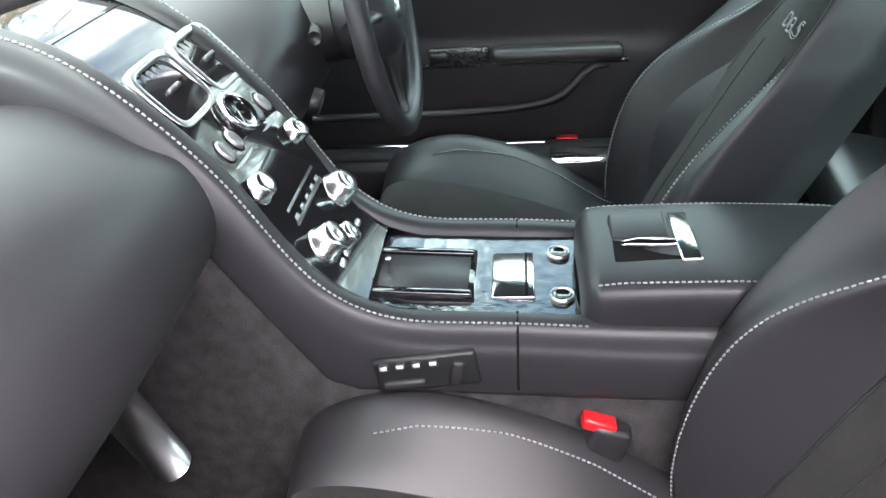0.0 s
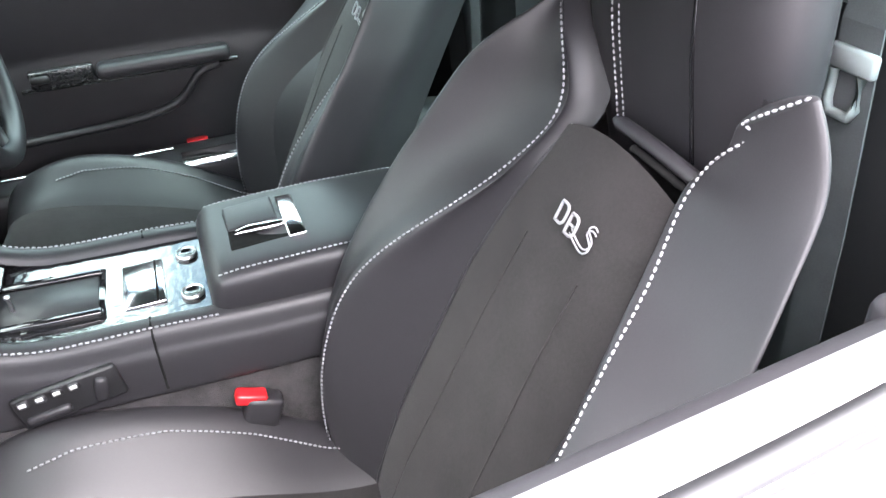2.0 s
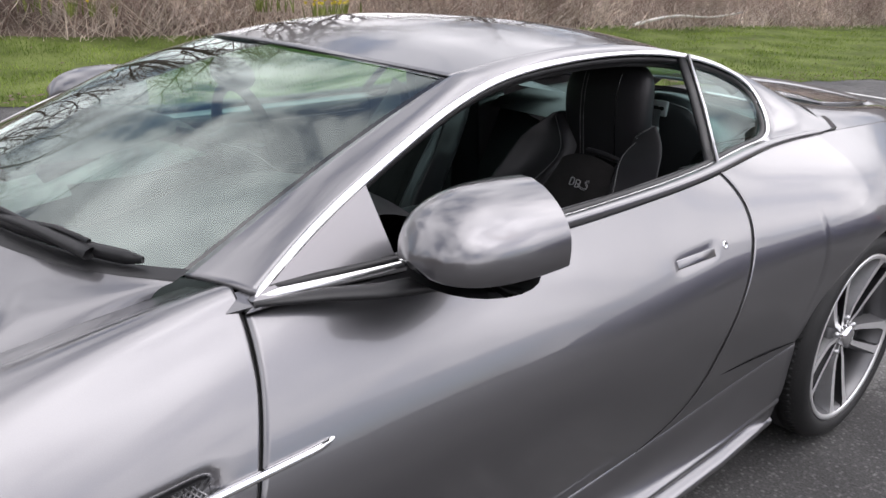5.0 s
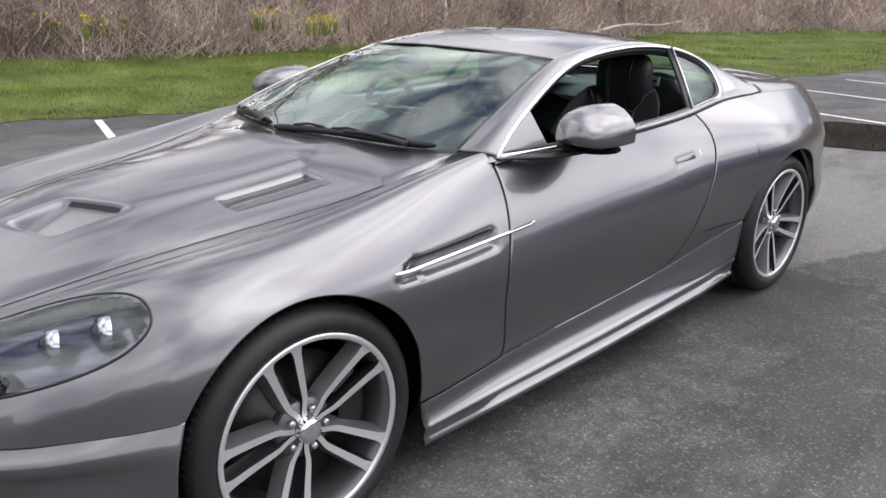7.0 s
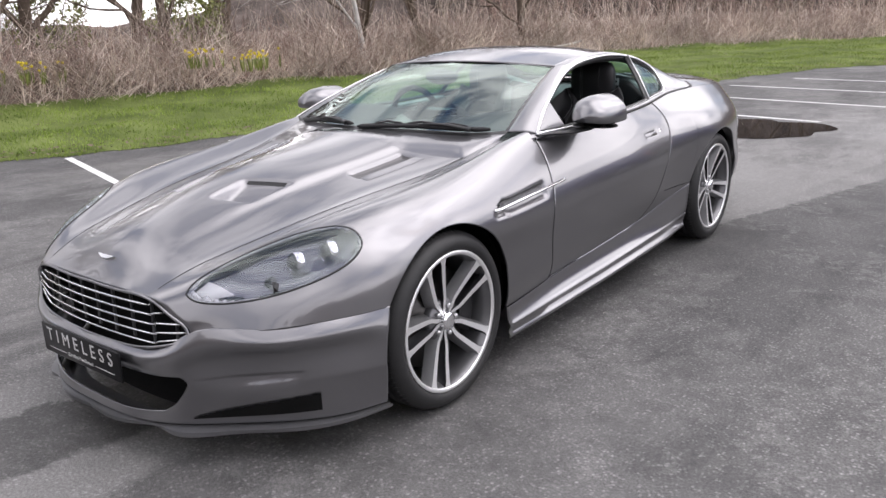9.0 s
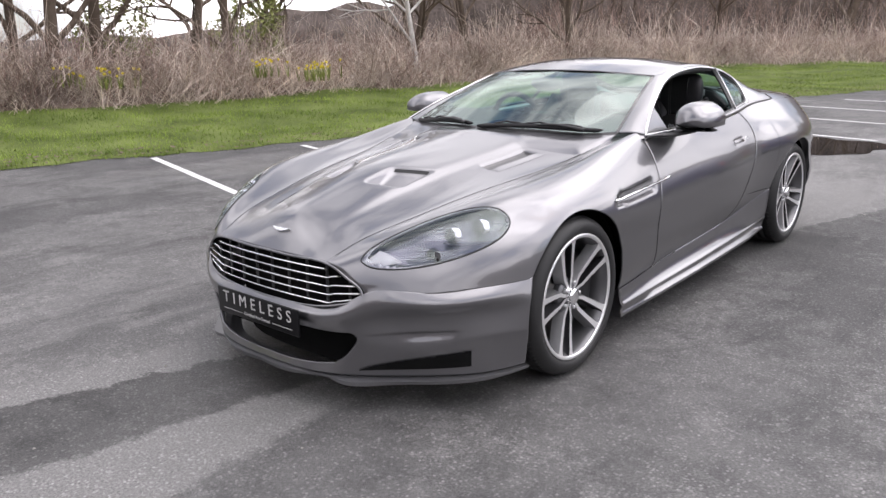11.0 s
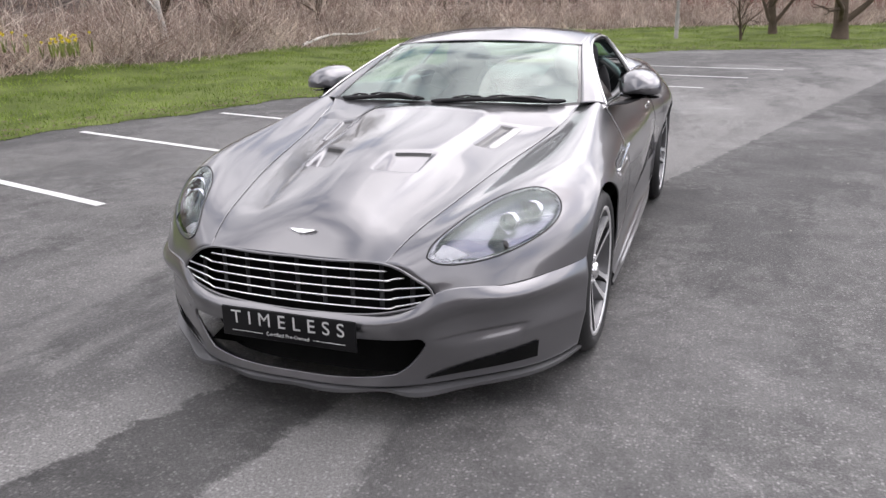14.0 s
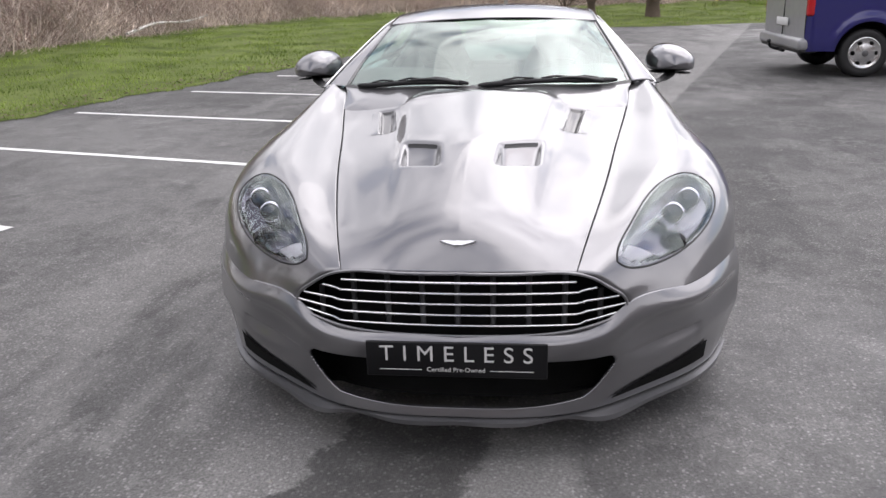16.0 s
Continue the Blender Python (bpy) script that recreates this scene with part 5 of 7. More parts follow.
# ---- mirrors ----
def mirror(sx):
    n, m = 28, 20
    shell = []
    for i in range(m):
        t = i / (m - 1)
        y = -.375 + .250 * t
        k = max(0, 1 - (1 - t) ** 3.2) ** .42 * (1 - .06 * t * t)
        for j in range(n):
            a = 2 * math.pi * j / n
            c, s = math.cos(a), math.sin(a)
            x = .914 + .116 * k * np.sign(c) * abs(c) ** (.84 if s > 0 else .62)
            z = .978 + (.094 if s > 0 else .040) * k * np.sign(s) * abs(s) ** (.86 if s > 0 else .30) - .026 * (c * s if c > 0 and s > 0 else 0) * k
            shell.append((sx * x, y - .02 * c * k, z))
    f = grid_faces(m, n, flip=sx < 0)
    f += [((i + 0) * n + n - 1, (i + 0) * n, (i + 1) * n, (i + 1) * n + n - 1) if sx < 0 else ((i + 0) * n + n - 1, (i + 1) * n + n - 1, (i + 1) * n, (i + 0) * n) for i in range(m - 1)]
    mir = link("door_mirror", shell, f, PAINT, car, "grey metallic door mirror on a slim black arm")
    link("mirror_glass", [shell[(m - 1) * n + j] for j in range(n)], [tuple(range(n))], CHROME, mir, "mirror glass", smooth=False)
    pts = [(sx * .804, -.565, .921), (sx * .825, -.46, .917), (sx * .855, -.38, .913), (sx * .90, -.29, .924), (sx * .94, -.215, .934)]
    link("mirror_arm", *tube_mesh(pts, [.008, .020, .024, .028, .012], 10, flat=.42), BLACK, mir)
    low = [(sx * (.910 + .104 * math.cos(a) * q), -.240 + .108 * math.sin(a) * q, .9360 - .006 * (1 - q) - .010 * math.cos(a) * (math.cos(a) > 0)) for q in (1.0, .9, .5) for a in np.linspace(0, 2 * math.pi, 25)[:-1]]
    link("mirror_base", low, grid_faces(3, 24) + [(i * 24 + 23, i * 24, (i + 1) * 24, (i + 1) * 24 + 23) for i in range(2)] + [tuple(range(48, 72))], BLACK, mir)
    # triangular sail at the pillar foot
    tri = [(.800, -.565, .923), (.705, -.305, 1.040), (.793, -.300, .921), (.801, -.42, .919)]
    v = [(sx * x, y, z) for x, y, z in tri] + [(sx * (x - .015), y, z) for x, y, z in tri]
    link("mirror_sail", v, [(0, 1, 2, 3), (7, 6, 5, 4), (0, 4, 5, 1), (1, 5, 6, 2), (2, 6, 7, 3), (3, 7, 4, 0)], PAINT, mir, smooth=False)


mirror(1)
mirror(-1)

# ---- wipers ----
def wiper(x0, x1, pivot_x):
    def on(x, lift, up):
        p = _base(np.interp(abs(x), [0, .675], [0, 1])) * (np.sign(x) if x else 1, 1, 1)
        return p + np.array((0, -.004 + up * .65, lift + up * .45))
    bl = [on(x, .014, .030 * math.sin(math.pi * t * .8)) for t, x in zip(np.linspace(0, 1, 20), np.linspace(x0, x1, 20))]
    w = link("wiper", *tube_mesh(bl, np.r_[.004, np.full(18, .0085), .004], 6, flat=1.5), BLACK, car, "black windscreen wiper")
    arm = [on(x, .022 + .012 * math.sin(math.pi * t), .004 + .022 * t) for t, x in zip(np.linspace(0, 1, 10), np.linspace(pivot_x, (x0 + x1) / 2, 10))]
    link("wiper_arm", *tube_mesh(arm, np.linspace(.015, .007, 10), 8, flat=.7), BLACK, w)
    for k in (5, 10, 14):
        link("wiper_bracket", *tube_mesh([bl[k - 2] + (0, 0, .012), bl[k] + (0, 0, .020), bl[k + 2] + (0, 0, .012)], .005, 6), BLACK, w)


wiper(-.02, .60, .52)
wiper(-.60, -.06, -.10)

# ---- headlamps ----
def headlamp(sx):
    lp = LAMP_LOOP
    rings = []
    for k in (1.0, .985, .93, .82, .66, .48, .30, .14, .02):
        sv = LAMP_MID + (lp - LAMP_MID) * k
        p = skin(sv[:, 0], sv[:, 1])
        rings.append(p)
    nn = len(lp)
    nor = np.array((.45, -.62, .64))
    nor /= np.linalg.norm(nor)
    lens, bowl = [], []
    for k, p in zip((1.0, .985, .93, .82, .66, .48, .30, .14, .02), rings):
        lens.append((p + nor * (.001 + .006 * (1 - k ** 4))) * (sx, 1, 1))
    for k, p in zip((1.0, .97, .85, .6, .3, .02), [rings[0], rings[1], rings[3], rings[4], rings[6], rings[8]]):
        bowl.append((p - nor * (.002 + .075 * (1 - k ** 5))) * (sx, 1, 1))
    fl = lambda m: [((i) * nn + j, (i) * nn + (j + 1) % nn, (i + 1) * nn + (j + 1) % nn, (i + 1) * nn + j)[::sx] for i in range(m - 1) for j in range(nn)]
    lamp = link("headlamp", np.concatenate(bowl), fl(6), LAMPBOWL, car, "swept-back clear headlamp with twin projectors")
    ln = link("lens", np.concatenate(lens), fl(9), LENS, lamp, "clear headlamp cover")
    ln.visible_shadow = False
    link("lamp_seal", *tube_mesh(rings[0] * (sx, 1, 1), .0035, 6, close=True), BLACK, lamp)

    def seat(s, v, dep):
        return (skin(np.array([s]), np.array([v]))[0] - nor * dep) * (sx, 1, 1)
    aim = Euler((radians(-8), 0, radians(-sx * 12))).to_matrix().to_4x4()
    for s, v, r, dep in ((-1.895, .640, .031, .034), (-1.805, .652, .033, .032)):
        m = Matrix.Translation(seat(s, v, dep)) @ aim
        link("projector", *moved(lathe([(-.028, .0), (-.026, r * .45), (-.016, r * .78), (-.002, r * .92)], 26, "y"), m), GLOSSBLACK, lamp)
        link("projector_ring", *moved(lathe([(.002, r * .90), (-.012, r * .97), (-.014, r * 1.08), (.004, r * 1.20), (.012, r * 1.21)], 30, "y"), m), CHROME, lamp)
    m = Matrix.Translation(seat(-1.985, .700, .030)) @ aim
    link("side_lamp", *moved(lathe([(.0, 0), (-.01, .02), (-.016, .036), (.0, .042)], 20, "y"), m), GLOSSBLACK, lamp)
    # ribbed indicator at the inner corner
    g = []
    for i in range(25):
        for j in range(12):
            q, w = i / 24, j / 11
            s, v = -2.128 + .055 * q + .02 * (w - .5), .560 + .12 * w - .045 * (1 - q) * (w - .5)
            g.append((skin(np.array([s]), np.array([v]))[0] - nor * (.012 + .003 * math.cos(i * math.pi))) * (sx, 1, 1))
    link("indicator", g, grid_faces(25, 12, flip=sx > 0), REFLECTOR, lamp, "ribbed silver indicator", smooth=False)
    # curved reflector blade along the lower edge
    g = []
    for i in range(24):
        for j in range(6):
            s, v = -2.05 + .29 * i / 23, .655 + .05 * j / 5 + .02 * math.sin(i / 23 * math.pi)
            g.append((skin(np.array([s]), np.array([v]))[0] - nor * (.045 - .02 * j / 5)) * (sx, 1, 1))
    link("lamp_blade", g, grid_faces(24, 6, flip=sx > 0), LAMPBOWL, lamp)


LAMPBOWL = mat("lamp_housing", (0.115, 0.115, 0.135), 0.20, 0.85, 0.02, coat=0.4)
REFLECTOR = mat("lamp_reflector", (0.88, 0.88, 0.88), 0.35, 0.55, 0.05)
headlamp(1)
headlamp(-1)

# upper bonnet louvres: a dark slot sheltered by a raised painted lip along its outer side
for sx in (1, -1):
    g, lip = [], []
    for q in np.linspace(0, 1, 20):
        y, v0 = -1.27 + .345 * q, .194 - .008 * q
        g += [skin(np.array([y]), np.array([v0 + .030 * w]))[0] * (sx, 1, 1) + (0, 0, .0015) for w in np.linspace(0, 1, 6)]
        rise = .006 * min(1, 6 * q, 6 * (1 - q)) ** .5
        lip += [skin(np.array([y]), np.array([v0 + dv]))[0] * (sx, 1, 1) + (0, 0, .001 + rise * k) for dv, k in ((.035, -.1), (.036, .9), (.038, 1), (.042, .75), (.052, .2), (.058, 0))]
    lv = link("bonnet_louvre", g, grid_faces(20, 6, flip=sx > 0), LOUVRE, car, "flush dark louvre in the bonnet", smooth=False)
    link("louvre_lip", lip, grid_faces(20, 6, flip=sx > 0), PAINT, lv)

# dark mesh in the bonnet outlets
for sx in (1, -1):
    g = []
    for k in np.linspace(.02, .10, 14):
        for q in np.linspace(.07, .93, 10):
            back, front = -1.592 + .092 * q, -1.728 + .040 * q
            g.append(skin(np.array([back + (front - back) * k]), np.array([.070 + .084 * q]))[0] * (sx, 1, 1) + (0, 0, .0015))
    link("outlet_mesh", g, grid_faces(14, 10, flip=sx < 0), BLACK, car, "dark mesh in the bonnet outlet")

# ---- wheels ----
def wheel_parts():
    """Meshes of one wheel about the x axis, outer face towards +x, hub face at x = 0."""
    R = .3425
    tyre = lathe([(-.235, .262), (-.238, .285), (-.232, .318), (-.215, .336), (-.19, R), (-.17, R), (-.168, R - .006), (-.160, R - .006), (-.158, R), (-.125, R), (-.123, R - .006),
                  (-.113, R - .006), (-.111, R), (-.075, R), (-.073, R - .006), (-.063, R - .006), (-.061, R), (-.035, R - .001), (-.012, .335), (.008, .319), (.016, .299), (.013, .283), (.005, .273), (-.004, .268)], 72)
    blocks = []
    for k in range(90):
        a = 2 * math.pi * k / 90
        m = Matrix.Rotation(a, 4, "X") @ Matrix.Translation((-.024, 0, .3358)) @ Euler((0, radians(24), radians(12))).to_matrix().to_4x4()
        v = [(x, y, z) for x in (-.014, .014) for y in (-.007, .007) for z in (-.003, .003)]
        blocks.append(moved((v, [(0, 1, 3, 2), (4, 6, 7, 5), (0, 4, 5, 1), (2, 3, 7, 6), (1, 5, 7, 3), (0, 2, 6, 4)]), m))
    barrel = lathe([(.002, .269), (.006, .2725), (.008, .268), (.004, .258), (-.006, .252), (-.03, .244), (-.20, .236), (-.235, .262)], 72)
    lip = lathe([(.004, .2720), (.0085, .2705), (.0085, .2590), (.003, .2545)], 72)
    face, side = [], []
    for k in range(5):
        base = 2 * math.pi * k / 5 + radians(18)
        for d in (-1, 1):
            # each pair leaves the hub close together and spreads to the rim
            cen = []
            for t in np.linspace(0, 1, 15):
                r = .036 + .224 * t
                off = d * (.008 + .013 / (1 + math.exp(-(t - .15) / .035)) + .024 * t)
                x = -.028 + .004 * t + .028 * t ** 1.5
                wd = .0072 + .0052 * t + .012 * max(0, (t - .86) / .14) ** 2
                cen.append((r, off, x, wd))
            top, low = [], []
            for r, off, x, wd in cen:
                for e in (-1, 1):
                    y, z = off + e * wd, r
                    a = base
                    top.append((x, y * math.cos(a) - z * math.sin(a), y * math.sin(a) + z * math.cos(a)))
                    y2 = off + e * (wd + (.012 if e == d else .003))
                    low.append((x - .046, y2 * math.cos(a) - z * math.sin(a), y2 * math.sin(a) + z * math.cos(a)))
            face.append((top, [(2 * i, 2 * i + 1, 2 * i + 3, 2 * i + 2) for i in range(14)]))
            n = len(top)
            if d > 0:
                lo_i, hi_i = 0, 1
            else:
                lo_i, hi_i = 1, 0
            outer_f = [(2 * i + hi_i, 2 * i + 2 + hi_i, n + 2 * i + 2 + hi_i, n + 2 * i + hi_i) for i in range(14)]
            inner_f = [(2 * i + lo_i, 2 * i + 2 + lo_i, n + 2 * i + 2 + lo_i, n + 2 * i + lo_i) for i in range(14)]
            back_f = [(n + 2 * i, n + 2 * i + 2, n + 2 * i + 3, n + 2 * i + 1) for i in range(14)]
            side.append(((top + low, outer_f), (top + low, inner_f + back_f)))
    hub = lathe([(-.07, .085), (-.045, .085), (-.036, .078), (-.033, .045), (-.030, .040), (-.026, 0)], 40)
    cap = lathe([(-.034, .036), (-.012, .035), (-.006, .031), (-.003, .02), (-.002, 0)], 32)
    return tyre, join(*blocks), barrel, lip, face, side, hub, cap


_tyre, _blk, _barrel, _lip, _face, _side, _hub, _cap = wheel_parts()


def wheel(x, y, z, turn, spin, label):
    m = pose(x, y, z, 0, 0, turn) @ pose(0, 0, 0, spin)
    w = link("wheel", *moved(_barrel, m), RIMDARK, car, label)
    link("hub", *moved(_hub, m), RIMDARK, w)
    link("tyre", *moved(_tyre, m), RUBBER, w, "black low-profile tyre")
    tagged(link("tread", *moved(_blk, m), RUBBER, w), kind="stuff")
    for fc, sd in zip(_face, _side):
        link("spoke_face", *moved(fc, m), RIMFACE, w, "machined silver spoke face", smooth=False)
        link("spoke", *moved(sd[0], m), RIMSIDE, w)
        link("spoke_inner_side", *moved(sd[1], m), RIMPOCKET, w, "black painted pocket side of a spoke")
    link("rim_lip", *moved(_lip, m), RIMFACE, w)
    link("centre_cap", *moved(_cap, m), CHROME, w)
    for k in range(5):
        a = 2 * math.pi * k / 5 + radians(54)
        link("wheel_nut", *moved(lathe([(-.034, .0095), (-.020, .0095), (-.017, .006), (-.017, 0)], 6), m @ Matrix.Translation((0, -.058 * math.sin(a), .058 * math.cos(a)))), SATIN, w)
    m2 = pose(x, y, z, 0, 0, turn)
    link("brake_disc", *moved(lathe([(-.115, .09), (-.115, .198), (-.085, .198), (-.085, .092), (-.07, .085), (-.07, 0)], 48), m2), IRON, w, "dark brake disc")
    cal = []
    for i in range(12):
        a = radians(60 + 62 * i / 11) * (1 if turn == 0 else 1)
        for xx, r in ((-.145, .12), (-.145, .208), (-.055, .208), (-.052, .195), (-.052, .13), (-.055, .12)):
            cal.append((xx, -r * math.sin(a), r * math.cos(a)))
    f = grid_faces(12, 6) + [(i * 6 + 5, i * 6, i * 6 + 6, i * 6 + 11) for i in range(11)] + [tuple(range(6)), tuple(range(66, 72))[::-1]]
    flip_y = Matrix.Diagonal((1, -1 if turn == 0 else 1, 1, 1))
    link("brake_caliper", *moved((cal, f), m2 @ flip_y), BLACK, w, "black brake caliper")


wheel(.916, -1.37, .340, 0, 0, "front alloy wheel with five pairs of spokes")
wheel(.916, 1.37, .345, 0, 20, "rear alloy wheel with five pairs of spokes")
wheel(-.916, -1.37, .340, 180, 10, "front alloy wheel with five pairs of spokes")
wheel(-.916, 1.37, .345, 180, 40, "rear alloy wheel with five pairs of spokes")

# ---- cabin ----
def rows_loft(rows, fine_u, fine_v, close=False):
    """Smooth sheet through a table of sections (rows of points)."""
    a = np.array(rows, float)
    n, m = a.shape[:2]
    b = spline(np.arange(n), a)(np.linspace(0, n - 1, fine_u))
    c = spline(np.arange(m), np.swapaxes(b, 0, 1))(np.linspace(0, m - 1, fine_v))
    return np.swapaxes(c, 0, 1).reshape(-1, 3)


def stitches(pts, parent, size=.0013, pitch=.0068, length=.0047, label="pale grey contrast stitching"):
    """Short thread capsules laid along a seam."""
    p = np.asarray(pts, float)
    d = np.r_[0, np.cumsum(np.linalg.norm(np.diff(p, axis=0), axis=1))]
    ms = []
    for s in np.arange(0, d[-1] - length, pitch):
        a = np.array([np.interp(s, d, p[:, k]) for k in range(3)])
        b = np.array([np.interp(s + length, d, p[:, k]) for k in range(3)])
        ms.append(tube_mesh([a, a * .8 + b * .2, a * .2 + b * .8, b], [size * .4, size, size, size * .4], 5))
    ob = link("stitching", *join(*ms), THREAD, parent, label)
    return tagged(ob, kind="stuff")


BACK = [  # height, centre depth, crease, ridge, ridge depth, wing, wing depth
    (.36, .425, .125, .175, .415, .215, .440), (.42, .435, .130, .190, .395, .235, .420), (.52, .475, .135, .197, .390, .248, .415), (.62, .525, .135, .198, .412, .250, .430),
    (.72, .575, .130, .186, .475, .248, .470), (.81, .625, .112, .135, .582, .240, .525), (.85, .650, .100, .117, .628, .230, .552), (.90, .690, .088, .102, .665, .216, .585),
    (.94, .700, .098, .112, .676, .200, .612), (.97, .705, .115, .130, .682, .182, .645), (.995, .715, .135, .152, .692, .165, .685)]


def seat(xc, side):
    """A bucket seat; side is +1 where its outer flank faces +x."""
    def at(dx, y, z):
        return (xc + side * dx, y, z)
    flip = side < 0
    base = bmesh.new()
    bmesh.ops.create_cube(base, size=1.0, matrix=Matrix.Translation((xc, .20, .31)) @ Matrix.Diagonal((.40, .40, .14, 1)))
    st = part("seat", base, BLACK, car, "black leather and suede bucket seat with grey stitching")
    # suede centre of the backrest
    rows = []
    for z, yc, c, *_ in BACK[:7]:
        rows.append([at(k * c, yc - .012 * (1 - k * k) + .0 * k, z) for k in (-1, -.6, 0, .6, 1)])
    rows[-1] = [at(k * .097, .674 - .006 * (1 - k * k), .884 + .024 * (1 - k * k)) for k in (-1, -.6, 0, .6, 1)]
    link("backrest_panel", rows_loft(rows, 50, 30), grid_faces(50, 30, flip=not flip), SUEDE, st, "black suede backrest centre")
    for s2 in (1, -1):
        rows = []
        for z, yc, c, r, yr, o, yo in BACK:
            if s2 > 0 and z > .98:
                z, yc, c, r, yr, o, yo = .992, .708, .119, .135, .685, .186, .652
            if s2 > 0:
                r += .026 * math.exp(-((z - .74) / .13) ** 2)
                yo = min(yo + .075 * min(1, max(0, (z - .60) / .22)), .695)
                o = np.interp(z, [.36, .52, .62, .85, .93, .97, 1.0], [.205, .242, .248, .250, .226, .205, .185])
            sec = [(c - .012, yc + .012), (c + .006, yc - .004), ((c + r) / 2 + .004, (yc + yr) / 2 - .010), (r, yr), (r + (o - r) * .55, yr + (yo - yr) * .28), (o, yo), (o - .004, yo + .06), (o - .03, yo + .13), (c * .5, yc + .16)]
            if s2 > 0:
                sec[6:] = [(o - .020, yo + .012), (o - .06, yo + .022), (c * .6, yc + .035)]
            tilt = min(1, max(0, (z - .88) / .10)) if s2 > 0 else 0
            rows.append([at(s2 * dx, y, z + tilt * (.052 * min(1, max(0, (dx - c) / (o - c))) - .030)) for dx, y in sec])
        g = rows_loft(rows, 70, 50)
        link("bolster", g, grid_faces(70, 50, flip=(s2 * side) > 0), LEATHER, st, "black leather side bolster")
        # cap over the bolster top
        top = g.reshape(70, 50, 3)[-1]
        cen = top.mean(0)
        v, f = [], []
        ks = (1.0, .93, .80, .60, .35, .02)
        for k in ks:
            v += [tuple(cen + (p - cen) * k + (0, 0, .011 * (1 - k * k) ** .6)) for p in top]
        for i in range(len(ks) - 1):
            f += [(i * 50 + j, i * 50 + (j + 1) % 50, (i + 1) * 50 + (j + 1) % 50, (i + 1) * 50 + j) for j in range(50)]
        link("bolster_cap", v, f if s2 * side > 0 else [q[::-1] for q in f], LEATHER, st)
        # seam along the ridge, arching over the top
        rz = spline([b[0] for b in BACK], [(b[3], b[4]) for b in BACK])
        zz = np.linspace(.40, .992, 120)
        ln = [at(s2 * (rz(z)[0] + (.026 * math.exp(-((z - .74) / .13) ** 2) if s2 > 0 else 0)), rz(z)[1] - .0015, z - (.0175 * min(1, max(0, (z - .88) / .10)) if s2 > 0 else 0)) for z in zz]
        ln += [tuple(p + np.array((0, -.003, .0035))) for p in top[19:33]] if s2 > 0 else [at(s2 * (.152 + .010 * q), .690 + .05 * q, .995 + .012 * math.sin(q * math.pi) - .004 * q) for q in np.linspace(.2, 1, 8)]
        stitches(ln, st)
        crease = [at(s2 * (np.interp(z, [b[0] for b in BACK], [b[2] for b in BACK]) + .001), np.interp(z, [b[0] for b in BACK], [b[1] for b in BACK]) - .001, z) for z in np.linspace(.37, .885, 40)]
        link("crease", *tube_mesh(crease, .0022, 5), LEATHER, st)
    # two sewn flutes down the suede
    for k in (-.045, .045):
        ln = [at(k * (1.5 - .9 * (z - .4)), np.interp(z, [b[0] for b in BACK], [b[1] for b in BACK]) - .0125, z) for z in np.linspace(.38, .80, 30)]
        link("flute", *tube_mesh(ln, .0008, 5), SUEDE, st)
    # headrest
    rows = []
    for z, w, yf, dep in ((.845, .105, .715, .10), (.88, .118, .712, .12), (.93, .130, .705, .135), (1.0, .141, .695, .14), (1.07, .142, .692, .14), (1.115, .134, .700, .13), (1.145, .112, .715, .10), (1.158, .07, .738, .06), (1.161, .01, .76, .01)):
        sec = []
        for k in range(28):
            a = 2 * math.pi * k / 28
            c, s = math.cos(a), math.sin(a)
            sec.append(at(w * np.sign(c) * abs(c) ** .62, yf + dep * .32 + dep * .32 * np.sign(s) * abs(s) ** (.62 if s < 0 else 1.0), z))
        rows.append(sec)
    g = spline(range(9), np.array(rows))(np.linspace(0, 8, 40)).reshape(-1, 3)
    f = grid_faces(40, 28, flip=flip) + [((i) * 28 + 27, (i) * 28, (i + 1) * 28, (i + 1) * 28 + 27)[::-1 if not flip else 1] for i in range(39)]
    hr = link("headrest", g, f, LEATHER, st, "black leather integrated headrest")
    hz = [(z, yf) for z, w, yf, d in ((.885, 0, .711, 0), (.93, 0, .7045, 0), (1.0, 0, .694, 0), (1.07, 0, .6905, 0), (1.115, 0, .698, 0), (1.14, 0, .712, 0))]
    for k in (-.062, -.050):
        stitches([at(k + .012 * (1.1 - z) * (-1), np.interp(z, [q[0] for q in hz], [q[1] for q in hz]) + .0015, z) for z in np.linspace(.89, 1.135, 60)], st)
    link("headrest_seam", *tube_mesh([at(.058, np.interp(z, [q[0] for q in hz], [q[1] for q in hz]) + .001, z) for z in np.linspace(.87, 1.135, 30)], .0022, 5), GLOSSBLACK, st)
    # harness slot under the headrest
    sl = [at(dx, .686 - .012 * (1 - (dx / .09) ** 2), .896 + .014 * (1 - (dx / .09) ** 2)) for dx in np.linspace(.02, .098, 14)]
    link("harness_slot", *tube_mesh(sl, .0042, 8, flat=.8), VOID, st, "dark harness slot")
    sl = [at(dx, .692 - .012 * (1 - (dx / .09) ** 2), .906 + .014 * (1 - (dx / .09) ** 2)) for dx in np.linspace(-.02, .105, 14)]
    link("slot_lip", *tube_mesh(sl, [.004] + [.008] * 12 + [.004], 8, flat=.8), LEATHER, st)
    # embroidered mark on the backrest: plain blocks and a double sweep
    up, rt = Vector((0, .46, .888)), Vector((1, 0, 0))
    o = Vector((xc + .021, .6260, .836))
